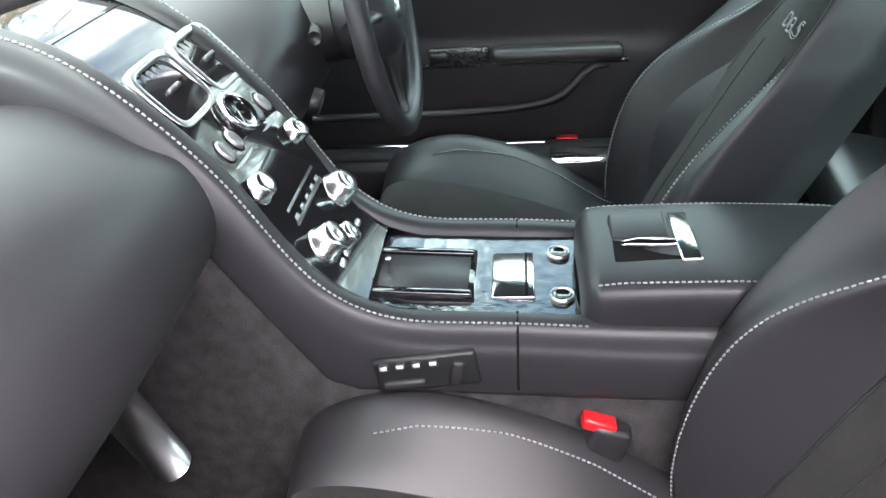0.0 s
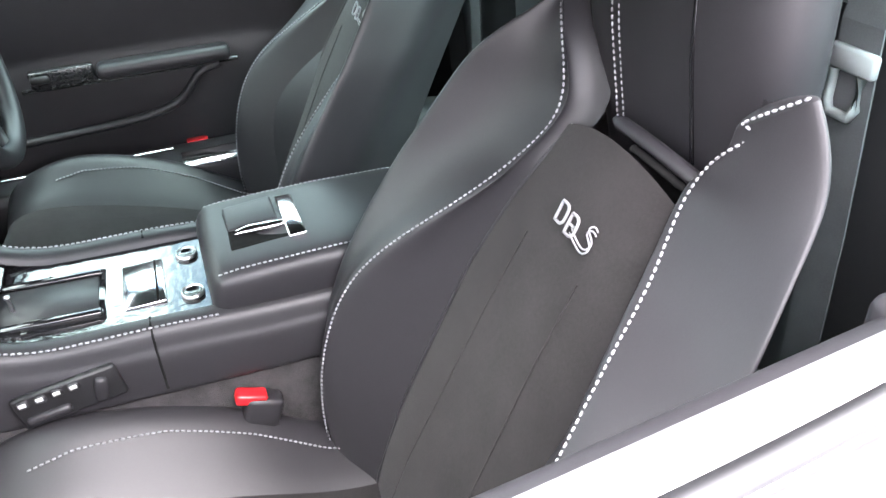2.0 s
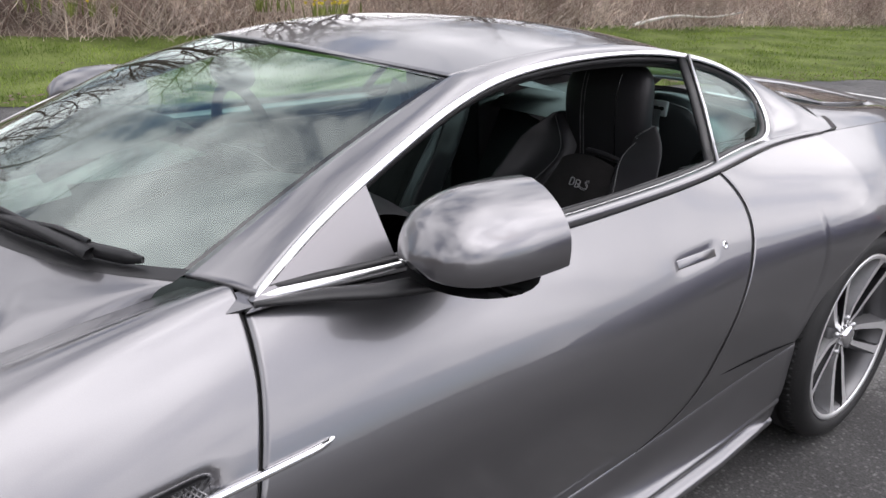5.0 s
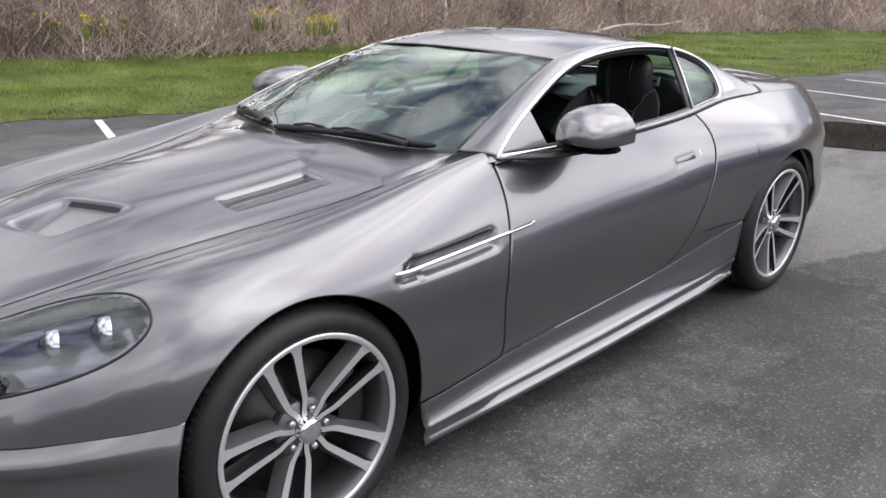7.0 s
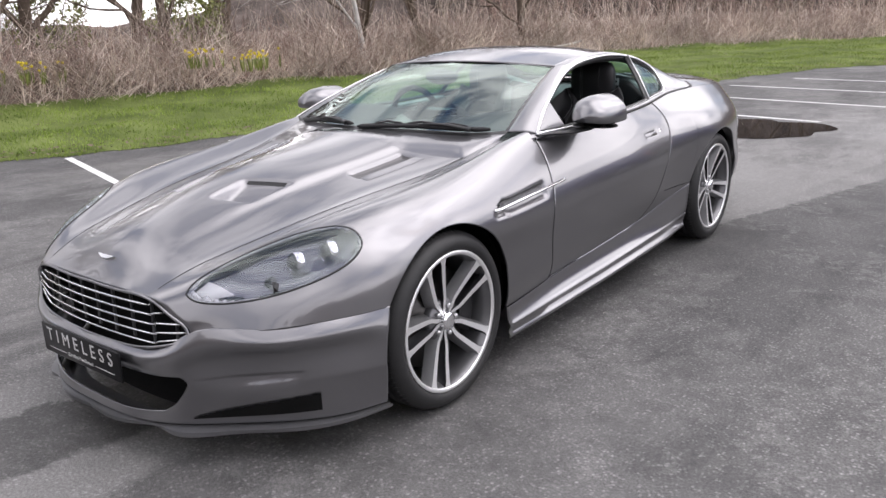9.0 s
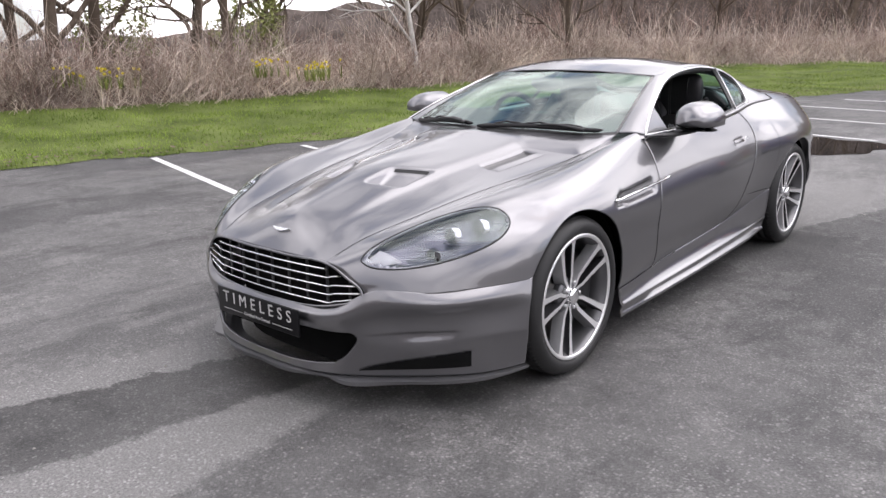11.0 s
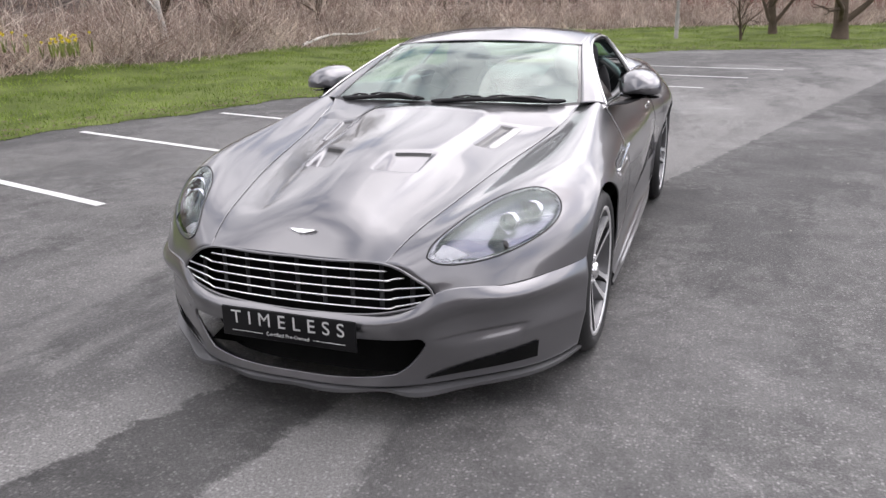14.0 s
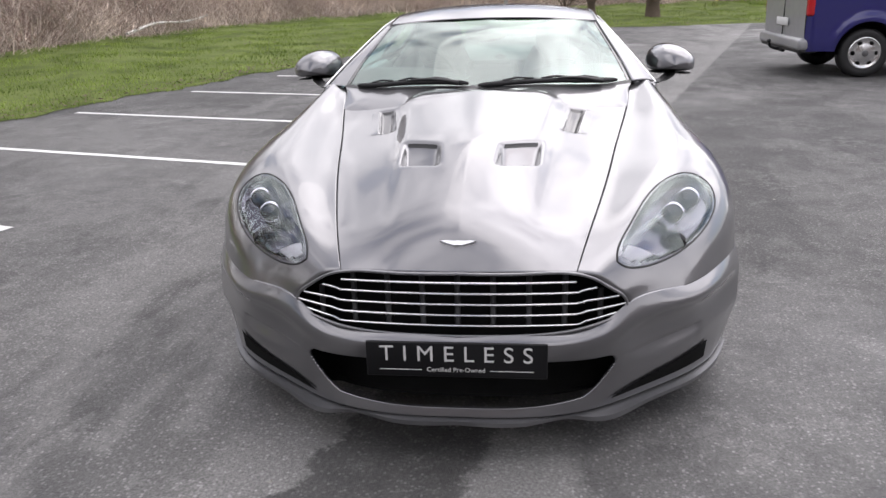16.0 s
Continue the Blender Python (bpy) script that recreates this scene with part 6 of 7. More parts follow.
    for k in range(2):
        p = o + rt * (-.036 + .021 * k) - up * (.003 * k)
        lp = [p + rt * (-.0065 if math.cos(a) < -.2 else .0075 * math.cos(a)) + up * (.0105 * np.sign(math.sin(a)) * abs(math.sin(a)) ** .7) for a in np.linspace(0, 2 * math.pi, 25)[:-1]]
        em = link("embroidery", *tube_mesh([tuple(q) for q in lp], .0017, 5, close=True), THREAD, st, "pale embroidered half-round")
        if k:
            link("embroidery_bar", *tube_mesh([tuple(p - rt * .0065), tuple(p + rt * .005)], .0015, 5), THREAD, st)
    for dz in (0, -.0042):
        sw = [(.018, .009), (.010, .0105), (.005, .006), (.011, .001), (.017, -.004), (.014, -.011), (.002, -.0125), (-.018, -.006)]
        arc = curve3([tuple(o + rt * (x + .004) + up * (z + .001 + dz)) for x, z in sw])(np.linspace(0, 1, 30))
        link("embroidery", *tube_mesh(arc, np.r_[.0005, np.full(28, .0010), .0005], 5), THREAD, st, "pale embroidered sweep")
    # cushion
    prof = [(-.045, .42), (-.055, .470), (-.035, .512), (.02, .526), (.10, .515), (.20, .488), (.30, .452), (.38, .420), (.46, .405)]
    rows = [[at(k * .135, y, z + .012 * (1 - k * k)) for k in (-1, -.5, 0, .5, 1)] for y, z in prof]
    link("cushion", rows_loft(rows, 50, 24), grid_faces(50, 24, flip=flip), SUEDE, st, "black suede seat cushion")
    for s2 in (1, -1):
        rows = []
        for i, (y, z) in enumerate(prof):
            k = (.15, .25, .35, .62, .95, 1.0, .85, .55, .3)[i]
            sec = [(.122, z - .004), (.150, z + .014 * k + .004), (.185, z + .045 * k), (.222, z + .066 * k), (.246, z + .045 * k - .012), (.250, z - .06), (.235, .25)]
            rows.append([at(s2 * dx, y, zz) for dx, zz in sec])
        g = rows_loft(rows, 60, 40)
        link("cushion_bolster", g, grid_faces(60, 40, flip=(s2 * side) < 0), LEATHER, st, "black leather cushion bolster")
        seam = []
        for y in np.linspace(.05, .40, 60):
            q = (y - .05) / .35
            z = np.interp(y, [a for a, b in prof], [b for a, b in prof])
            k = np.interp(y, [a for a, b in prof], (.15, .25, .35, .62, .95, 1.0, .85, .55, .3))
            dx = .178 + .016 * math.sin(math.pi * q)
            seam.append(at(s2 * dx, y, z + .0465 * k * (1 + (dx - .185) * 12) + .004))
        stitches(seam, st)
    return st


seat(.388, 1)
seat(-.366, -1)

# ---- console and dashboard ----
CX = .015
EDGE_YZ = [(-.30, 1.005), (-.26, .992), (-.20, .958), (-.145, .908), (-.09, .842), (-.05, .775), (-.012, .718), (.030, .682), (.085, .662), (.15, .657), (.22, .655), (.30, .650), (.42, .645), (.55, .643), (.70, .640)]
_ec = curve3([(0, y, z) for y, z in EDGE_YZ])
_ey = _ec(np.linspace(0, 1, 120))
console = part("centre_console", box_bm((.20, .50, .10), .01, 2, Matrix.Translation((CX, .32, .55))), LEATHER, car, "black leather centre console with gloss black panel")


def low_edge(y):
    return np.interp(y, [-.30, -.14, -.116, -.078, -.008, .03, .30, .7], [.96, .81, .775, .713, .600, .585, .572, .56])


for sx in (1, -1):
    g = []
    for _, y, z in _ey:
        zl = low_edge(y)
        w = .128 if sx > 0 else .118
        sec = [(w - .034, z - .010), (w - .026, z + .001), (w - .010, z + .003), (w + .002, z - .006), (w + .008, z - .022), (w + .014, z * .5 + zl * .5), (w + .016, zl), (w + .006, zl - .012), (w - .03, zl - .03)]
        g.append([(CX + sx * dx, y, zz) for dx, zz in sec])
    g = rows_loft(g, 150, 44)
    link("console_side", g, grid_faces(150, 44, flip=sx > 0), LEATHER, console, "black leather console flank")
    w = .128 if sx > 0 else .118
    stitches([(CX + sx * (w - .004), y, z + .0015) for _, y, z in _ey if y < .30], console, .0014, .007, .0048)
    zj = .655
    link("console_joint", *tube_mesh([(CX + sx * dx, .213, z) for dx, z in ((w - .026, zj + .002), (w - .008, zj + .003), (w + .003, zj - .006), (w + .0085, zj - .022), (w + .0145, zj * .5 + .288), (w + .0165, .578))], .0016, 5), VOID, console)
    # carpeted tunnel below
    g = []
    for y in np.linspace(-.62, .75, 30):
        zl = low_edge(y) - .004
        g += [(CX + sx * dx, y, z) for dx, z in ((w - .02, zl), (w + .012, zl - .01), (w + .020, zl - .10), (w + .030, .30), (w + .06, .225), (.72, .215))]
    link("tunnel_carpet", g, grid_faces(30, 6, flip=sx > 0), CARPET, car, "black carpet on tunnel and floor", smooth=True)
# firewall carpet
link("footwell", [(x, y, z) for x in (-.75, .75) for y, z in ((-.50, .21), (-.72, .35), (-.80, .75))], [(0, 1, 4, 3), (1, 2, 5, 4)], CARPET, car, "black carpeted footwell end", smooth=False)
# raked face of the stack
_g = []
for _, y, z in _ey[:int((_ey[:, 1] < .03).sum())]:
    _g += [(CX + dx, y + .010, z - .016) for dx in np.linspace(-.094, .104, 6)]
link("stack_face", _g, grid_faces(len(_g) // 6, 6), GLOSSBLACK, console, "gloss black raked control panel")
# gloss panel of the tunnel top
_g = []
for y in np.linspace(.03, .30, 10):
    _g += [(CX + dx, y, np.interp(y, [.03, .1, .3], [.660, .650, .643])) for dx in np.linspace(-.094, .104, 6)]
link("console_panel", _g, grid_faces(10, 6), PIANO, console, "gloss black tunnel panel", smooth=False)


def stack(t, dx, lift=0.0):
    """Place on the raked face: t 0 at its foot, 1 at the top."""
    y, z = np.interp(t, [0, .25, .5, .75, 1], [.005, -.045, -.092, -.147, -.20]), np.interp(t, [0, .25, .5, .75, 1], [.690, .755, .830, .895, .945])
    return Matrix.Translation((CX + dx, y + .010 + lift * .75, z - .016 + lift * .65)) @ Euler((radians(-49), 0, 0)).to_matrix().to_4x4()


def knob(t, dx, r, h, material=KNOB):
    k = link("knob", *moved(lathe([(0, r * 1.15), (h * .3, r * 1.15), (h * .32, r), (h * .9, r * .93), (h, r * .8), (h * 1.0, r * .3), (h * .96, 0)], 28, "z"), stack(t, dx)), material, console, "bright knurled control knob")
    return k


knob(.46, .078, .0165, .024)
knob(.46, -.080, .0165, .024)
knob(.16, .052, .021, .030)
knob(.20, -.070, .021, .030)
knob(.10, .012, .016, .026)
_ck = stack(.66, -.004, .013)
clock = link("clock", *moved(lathe([(-.004, .027), (.006, .027), (.009, .024), (.006, .020), (.003, .019), (.003, 0)], 36, "z"), _ck), GLOSSBLACK, console, "round dark clock in a chrome bezel")
link("clock_bezel", *moved(lathe([(.004, .0275), (.008, .0275), (.0105, .024), (.007, .0205)], 36, "z"), _ck), CHROME, clock)
part("clock_hand", box_bm((.0016, .016, .001), 0, 1, _ck @ Matrix.Translation((.003, .005, .0045)) @ Euler((0, 0, radians(-35))).to_matrix().to_4x4()), SATIN, clock)
part("clock_hand", box_bm((.0016, .011, .001), 0, 1, _ck @ Matrix.Translation((-.003, .002, .0045)) @ Euler((0, 0, radians(60))).to_matrix().to_4x4()), SATIN, clock)
part("display", box_bm((.062, .036, .003), .001, 1, stack(.48, 0, .004)), GLOSSBLACK, console, "dark trip display")
for dx in (-.05, -.025, 0, .025, .05):
    for t in (.06, .30):
        part("switch", box_bm((.016, .009, .006), .002, 1, stack(t, dx, .004)), SATIN, console)
part("audio_bar", box_bm((.125, .012, .006), .002, 1, stack(.345, 0, .004)), SATIN, console)
part("audio_bar", box_bm((.125, .008, .006), .002, 1, stack(.285, 0, .004)), RIMDARK, console)
# silver fascia with buttons
_sv = []
for k in range(28):
    a = 2 * math.pi * k / 28
    _sv.append((.052 + .046 * np.sign(math.cos(a)) * abs(math.cos(a)) ** .7, .026 * np.sign(math.sin(a)) * abs(math.sin(a)) ** .7))
for sx in (1, -1):
    m = stack(.62, 0, .010)
    v = [tuple(m @ Vector((sx * x, y, 0))) for x, y in _sv] + [tuple(m @ Vector((sx * x, y, -.008))) for x, y in _sv]
    link("fascia_wing", v, [tuple(range(28))[::sx]] + [((k + 1) % 28, k, 28 + k, 28 + (k + 1) % 28)[::sx] for k in range(28)], FASCIA, console, "satin silver fascia wing", smooth=False)
    for dx in (.042, .074):
        egg = stack(.615, sx * dx, .011) @ Matrix.Diagonal((.8, 1.25, 1, 1))
        bt = link("push_button", *moved(lathe([(-.004, .011), (.003, .011), (.005, .009), (.0045, 0)], 20, "z"), egg), RIMSIDE, console, "oval satin push button")
        link("button_gap", *moved(lathe([(.0005, .011), (.0012, .0125), (.0004, .0128)], 20, "z"), egg), VOID, bt)
# two square air vents in broad rounded frames
def ring_plate(w, h, rim, thick, m, soft=.35):
    """A flat frame with rounded corners, rounded over its outer and inner edge."""
    g = []
    for k in range(40):
        a = 2 * math.pi * k / 40
        c, sn = math.cos(a), math.sin(a)
        ux, uy = np.sign(c) * abs(c) ** soft, np.sign(sn) * abs(sn) ** soft
        for q, z in ((0, -thick), (0, 0), (.2, thick * .5), (.8, thick * .5), (1, 0), (1, -thick * 2)):
            g.append(tuple(m @ Vector(((w - rim * q) * ux, (h - rim * q) * uy, z))))
    return g, grid_faces(40, 6, close_u=True)


for sx in (1, -1):
    m = stack(.875, sx * .0565 - .018, .012)
    vent = link("air_vent", *ring_plate(.053, .043, .010, .006, m), SATIN, console, "square air vent in a satin metal frame")
    part("vent_back", box_bm((.090, .070, .004), 0, 1, m @ Matrix.Translation((0, 0, -.022))), VOID, vent)
    for k in range(6):
        part("slat", box_bm((.0035, .066, .016), .001, 1, m @ Matrix.Translation((-.035 + .014 * k, 0, -.010)) @ Euler((0, radians(25), 0)).to_matrix().to_4x4()), BLACK, vent)
    part("vent_tab", box_bm((.03, .006, .008), .002, 1, m @ Matrix.Translation((0, 0, .001))), RIMDARK, vent)

# tray with sliding sides, metal plate and two buttons
part("tray_rim", box_bm((.118, .140, .004), .002, 1, Matrix.Translation((CX + .012, .092, .6515)) @ Euler((radians(-3), 0, 0)).to_matrix().to_4x4()), GLOSSBLACK, console)
part("tray", box_bm((.078, .122, .004), .001, 1, Matrix.Translation((CX + .014, .093, .6545)) @ Euler((radians(-3), 0, 0)).to_matrix().to_4x4()), LEATHER, console, "dark lined oddments tray")
for dx in (-.032, .060):
    part("tray_rail", box_bm((.012, .134, .008), .003, 2, Matrix.Translation((CX + dx, .092, .657)) @ Euler((radians(-3), 0, 0)).to_matrix().to_4x4()), GLOSSBLACK, console)
link("tray_peg", *moved(lathe([(0, .0025), (.022, .0022), (.023, .004), (.026, .004), (.027, 0)], 12, "z"), Matrix.Translation((CX + .02, .055, .655))), SATIN, console)
part("ashtray_lid", box_bm((.100, .052, .005), .002, 2, Matrix.Translation((CX + .012, .208, .6475))), CHROME, console, "polished metal lid")
part("lid_slot", box_bm((.098, .003, .006), .0005, 1, Matrix.Translation((CX + .012, .224, .6478))), VOID, console)
for dx in (-.040, .056):
    link("round_button", *moved(lathe([(-.003, .012), (.004, .012), (.005, .0095), (.003, .007), (.003, 0)], 24, "z"), Matrix.Translation((CX + dx, .266, .645))), GLOSSBLACK, console)
    link("button_ring", *moved(lathe([(.0, .0125), (.0052, .0125), (.0052, .0145), (.0, .015)], 24, "z"), Matrix.Translation((CX + dx, .266, .645))), SATIN, console)

# armrest
_rows = []
for y, zt, k in ((.286, .655, .55), (.289, .685, .85), (.300, .697, .97), (.33, .701, 1), (.45, .702, 1), (.58, .697, 1), (.65, .690, .98), (.672, .675, .9), (.676, .64, .7)):
    w = .097 * k
    _rows.append([(.033 + dx, y, z) for dx, z in ((-w, .60), (-w - .002, zt - .030), (-w + .004, zt - .006), (-w + .03, zt), (0, zt + .002), (w - .03, zt), (w - .004, zt - .006), (w + .006, zt - .030), (w, .60))])
arm = link("armrest", rows_loft(_rows, 60, 50), grid_faces(60, 50), LEATHER, console, "black leather armrest lid with a bright catch")
for s in (-1, 1):
    stitches([(.033 + s * .089, y, np.interp(y, [.30, .33, .45, .58, .65], [.6945, .698, .699, .694, .688])) for y in np.linspace(.302, .655, 70)], console)
part("catch_recess", box_bm((.100, .078, .006), .004, 2, Matrix.Translation((.036, .362, .7005))), VOID, console)
part("catch_pad", box_bm((.058, .066, .010), .004, 3, Matrix.Translation((.012, .358, .7045)) @ Euler((radians(4), radians(4), 0)).to_matrix().to_4x4()), LEATHER, console)
link("catch_lever", *tube_mesh([(.050, .335, .705), (.054, .352, .709), (.054, .376, .708), (.050, .396, .706)], [.005, .009, .009, .006], 8, flat=.6), CHROME, console, "bright armrest catch")
part("catch_bar", box_bm((.108, .024, .008), .003, 2, Matrix.Translation((.035, .408, .7045))), CHROME, console, "polished bar across the armrest")
part("armrest_slot", box_bm((.004, .11, .003), .001, 1, Matrix.Translation((.112, .515, .6985))), VOID, console)

# seat switches on the console flank
_sm = Matrix.Translation((CX + .1475, .110, .6085)) @ Euler((radians(8), 0, 0)).to_matrix().to_4x4()
swp = part("switch_panel", box_bm((.010, .118, .046), .004, 2, _sm), BLACK, console, "black seat switch panel with small buttons")
for k in range(4):
    part("switch_button", box_bm((.012, .013, .010), .002, 1, _sm @ Matrix.Translation((.003, -.046 + .019 * k, .015))), LEATHER, swp)
    part("switch_mark", box_bm((.001, .008, .005), .0003, 1, _sm @ Matrix.Translation((.0095, -.046 + .019 * k, .0165))), SILVER, swp)
part("switch_slider", box_bm((.014, .050, .011), .004, 2, _sm @ Matrix.Translation((.004, -.027, -.010))), LEATHER, swp)
part("switch_recline", box_bm((.014, .015, .034), .005, 2, _sm @ Matrix.Translation((.004, .035, -.002)) @ Euler((radians(-18), 0, 0)).to_matrix().to_4x4()), LEATHER, swp)

# dashboard, one lofted body either side of the stack
DASH = [(-.62, .895), (-.52, .925), (-.40, .962), (-.26, .988), (-.17, .978), (-.105, .940), (-.070, .875), (-.075, .805), (-.110, .745), (-.150, .700), (-.158, .690), (-.22, .66), (-.50, .60)]
for sx, x0, x1 in ((1, .125, .70), (-1, -.095, -.70)):
    rows = []
    for q in np.linspace(0, 1, 7):
        x = x0 + (x1 - x0) * q
        rows.append([(x, y - .055 * (1 - q) ** 3 * min(1, max(.3, (z - .76) / .1)) - .05 * q ** 3, z - .012 * q * q - .060 * (1 - q) ** 2.5 * min(1, max(0, (z - .86) / .08))) for y, z in DASH])
    g = rows_loft(rows, 30, 80)
    dash = link("dashboard", g, grid_faces(30, 80, flip=sx < 0), LEATHER, car, "black leather dashboard with a stitched edge")
    link("dash_seam", *tube_mesh([(x0 + (x1 - x0) * q, -.151 - .030 * (1 - q) ** 3 - .05 * q ** 3, .703 - .012 * q * q) for q in np.linspace(0, 1, 20)], .004, 6), BLACK, dash)
# middle of the dash top
link("dash_top", [(x, y, z + .002) for x in np.linspace(-.10, .13, 6) for y, z in ((-.80, .905), (-.6, .935), (-.40, .968), (-.30, .985), (-.25, .975))], grid_faces(6, 5), GLOSSBLACK, car, "gloss black dash top panel")
# bright tube in the passenger footwell
link("footrest_bar", *tube_mesh([(.30, -.195, .73), (.28, -.184, .655), (.252, -.171, .55)], .0225, 18), SATIN, car, "polished metal brace below the dashboard")

# steering wheel and column
_wm = Matrix.Translation((-.372, .012, .878)) @ Euler((radians(9), 0, 0)).to_matrix().to_4x4()
wheel_rim = link("steering_wheel", *tube_mesh([tuple(_wm @ Vector((.178 * math.cos(a), 0, .178 * math.sin(a)))) for a in np.linspace(0, 2 * math.pi, 49)[:-1]], .0165, 12, close=True, up=(0, 1, .4)), LEATHER, car, "black leather three-spoke steering wheel")
link("wheel_boss", *moved(lathe([(.02, 0), (.022, .045), (.01, .066), (-.05, .07), (-.08, .05)], 32, "y"), _wm), LEATHER, wheel_rim)
link("wheel_badge", *moved(lathe([(.026, 0), (.0255, .012), (.02, .014)], 20, "y"), _wm), SATIN, wheel_rim)
for a in (radians(8), radians(172), radians(-90)):
    p = [tuple(_wm @ Vector((r * math.cos(a), -.01 + .01 * (r - .05), r * math.sin(a)))) for r in (.05, .09, .13, .172)]
    link("wheel_spoke", *tube_mesh(p, [.026, .018, .015, .019], 8, flat=.45), LEATHER, wheel_rim)
link("steering_column", *moved(lathe([(-.07, .06), (-.16, .062), (-.32, .075), (-.34, 0)], 20, "y"), _wm), BLACK, car, "black steering column shroud")
for sx in (1, -1):
    p = [tuple(_wm @ Vector(q)) for q in ((sx * .05, -.10, .01), (sx * .10, -.085, .015), (sx * .165, -.07, .02))]
    link("column_stalk", *tube_mesh(p, [.007, .008, .010], 8), BLACK, car)
link("start_dial", *moved(lathe([(0, .02), (.012, .02), (.014, .016), (.013, 0)], 24, "y"), Matrix.Translation((-.20, -.075, .80)) @ Euler((radians(-20), 0, 0)).to_matrix().to_4x4()), BLACK, car)

# door cards, pillar trims, rear cabin
for sx in (1, -1):
    rows = []
    for y in np.linspace(-.52, .70, 9):
        xb = np.interp(y, [-.52, 0, .35, .70], [.746, .753, .746, .722])
        zb = np.interp(y, [-.52, 0, .35, .70], [.905, .912, .919, .932])
        rows.append([(sx * x, y, z) for x, z in ((xb + .020, zb - .004), (xb - .008, zb + .002), (xb - .040, zb - .010), (xb - .052, zb - .040), (xb - .045, zb - .09), (xb - .030, zb - .16), (xb - .025, .72), (xb - .03, .66), (xb - .02, .55), (xb - .01, .45), (xb, .30))])
    card = link("door_card", rows_loft(rows, 40, 60), grid_faces(40, 60, flip=sx > 0), LEATHER, car, "black leather door card")
    part("door_pull", box_bm((.045, .26, .032), .013, 3, Matrix.Translation((sx * .688, .295, .703))), LEATHER, card, "padded door pull")
    part("switch_plate", box_bm((.022, .12, .036), .004, 2, Matrix.Translation((sx * .702, .10, .700))), CARBON, card)
    part("pull_trim", box_bm((.012, .42, .010), .002, 1, Matrix.Translation((sx * .704, .23, .680))), CARBON, card)
    part("switch_block", box_bm((.012, .035, .016), .003, 1, Matrix.Translation((sx * .692, .06, .702))), BLACK, card)
    pk = [(sx * .700, y, z) for y, z in ((-.22, .575), (.10, .580), (.25, .592), (.32, .62), (.36, .665), (.40, .675))]
    link("pocket_edge", *tube_mesh(curve3(pk)(np.linspace(0, 1, 24)), .009, 6), LEATHER, card)
    stitches([(sx * np.interp(y, [-.52, 0, .35, .70], [.694, .701, .694, .670]), y, np.interp(y, [-.52, 0, .35, .70], [.865, .872, .879, .892])) for y in np.linspace(-.4, .66, 120)], card)
    sill = part("sill_plate", box_bm((.05, .13, .006), .002, 1, Matrix.Translation((sx * .610, .345, .516)) @ Euler((0, radians(-sx * 14), 0)).to_matrix().to_4x4()), CHROME, car, "polished metal sill plate")
    part("sill_strip", box_bm((.012, .62, .005), .002, 1, Matrix.Translation((sx * .615, -.04, .545))), CHROME, car)
    part("sill_box", box_bm((.12, 1.30, .22), .02, 2, Matrix.Translation((sx * .655, .05, .405))), LEATHER, car, "black trimmed door sill")
    _wf = []
    for y in np.linspace(-.50, .685, 24):
        xb, zb = np.interp(y, [-.52, 0, .35, .70], [.746, .753, .746, .722]), np.interp(y, [-.52, 0, .35, .70], [.905, .912, .919, .932])
        _wf += [(sx * (xb - .026), y, zb - .002), (sx * (xb - .018), y, zb + .006), (sx * (xb + .006), y, zb + .009), (sx * (xb + .022), y, zb + .004), (sx * (xb + .030), y, zb - .006)]
    link("waist_finisher", _wf, grid_faces(24, 5, flip=sx > 0), GREYPAINT, card, "pale satin waist finisher")
    # shoulder trim behind the door
    rows = []
    for x, lift in ((.30, -.05), (.36, -.012), (.44, 0), (.52, -.012), (.58, -.045), (.63, -.085), (.655, -.12)):
        rows.append([(sx * x, y, z + lift * k) for y, z, k in ((.915, .30, 0), (.90, .70, .3), (.885, .98, 1), (.890, 1.045, 1), (.915, 1.068, 1), (1.00, 1.060, 1), (1.15, 1.02, .8), (1.35, .96, .3))])
    side = link("side_trim", rows_loft(rows, 30, 40), grid_faces(30, 40, flip=sx < 0), SLEEK, car, "black leather shoulder trim behind the door")
    stitches([(sx * x, .893, z) for x, z in zip(np.interp(np.linspace(0, 1, 40), [0, 1], [.31, .64]), np.interp(np.linspace(0, 1, 40), [0, .2, .42, .7, .85, 1], [.99, 1.04, 1.052, 1.038, 1.0, .955]))], side)
    part("side_lining", box_bm((.03, .26, .62), .008, 2, Matrix.Translation((sx * .685, .80, .62))), LEATHER, car, "black trim inside the door pillar")
    bz = part("belt_guide", box_bm((.078, .010, .044), .004, 2, Matrix.Translation((sx * .445, .880, 1.030)) @ Euler((radians(-8), 0, 0)).to_matrix().to_4x4()), PALEPLASTIC, car, "pale seat belt guide")
    part("guide_slot", box_bm((.060, .012, .012), .003, 1, Matrix.Translation((sx * .445, .878, 1.030)) @ Euler((radians(-8), 0, 0)).to_matrix().to_4x4()), VOID, bz)
    pts = [(sx * .445, .873, 1.028), (sx * .445, .868, 1.0), (sx * .447, .870, .95), (sx * .452, .878, .80), (sx * .46, .885, .45)]
    v = [(p[0] + d, p[1], p[2]) for p in pts for d in (-.023, .023)]
    bt = link("belt_webbing", v, [(2 * i, 2 * i + 1, 2 * i + 3, 2 * i + 2) for i in range(4)], WEB, car, "grey seat belt webbing", smooth=False)
    solid(bt, .002, 0)
    part("belt_tongue", box_bm((.054, .010, .022), .003, 1, Matrix.Translation((sx * .446, .865, .968))), PALEPLASTIC, bt)
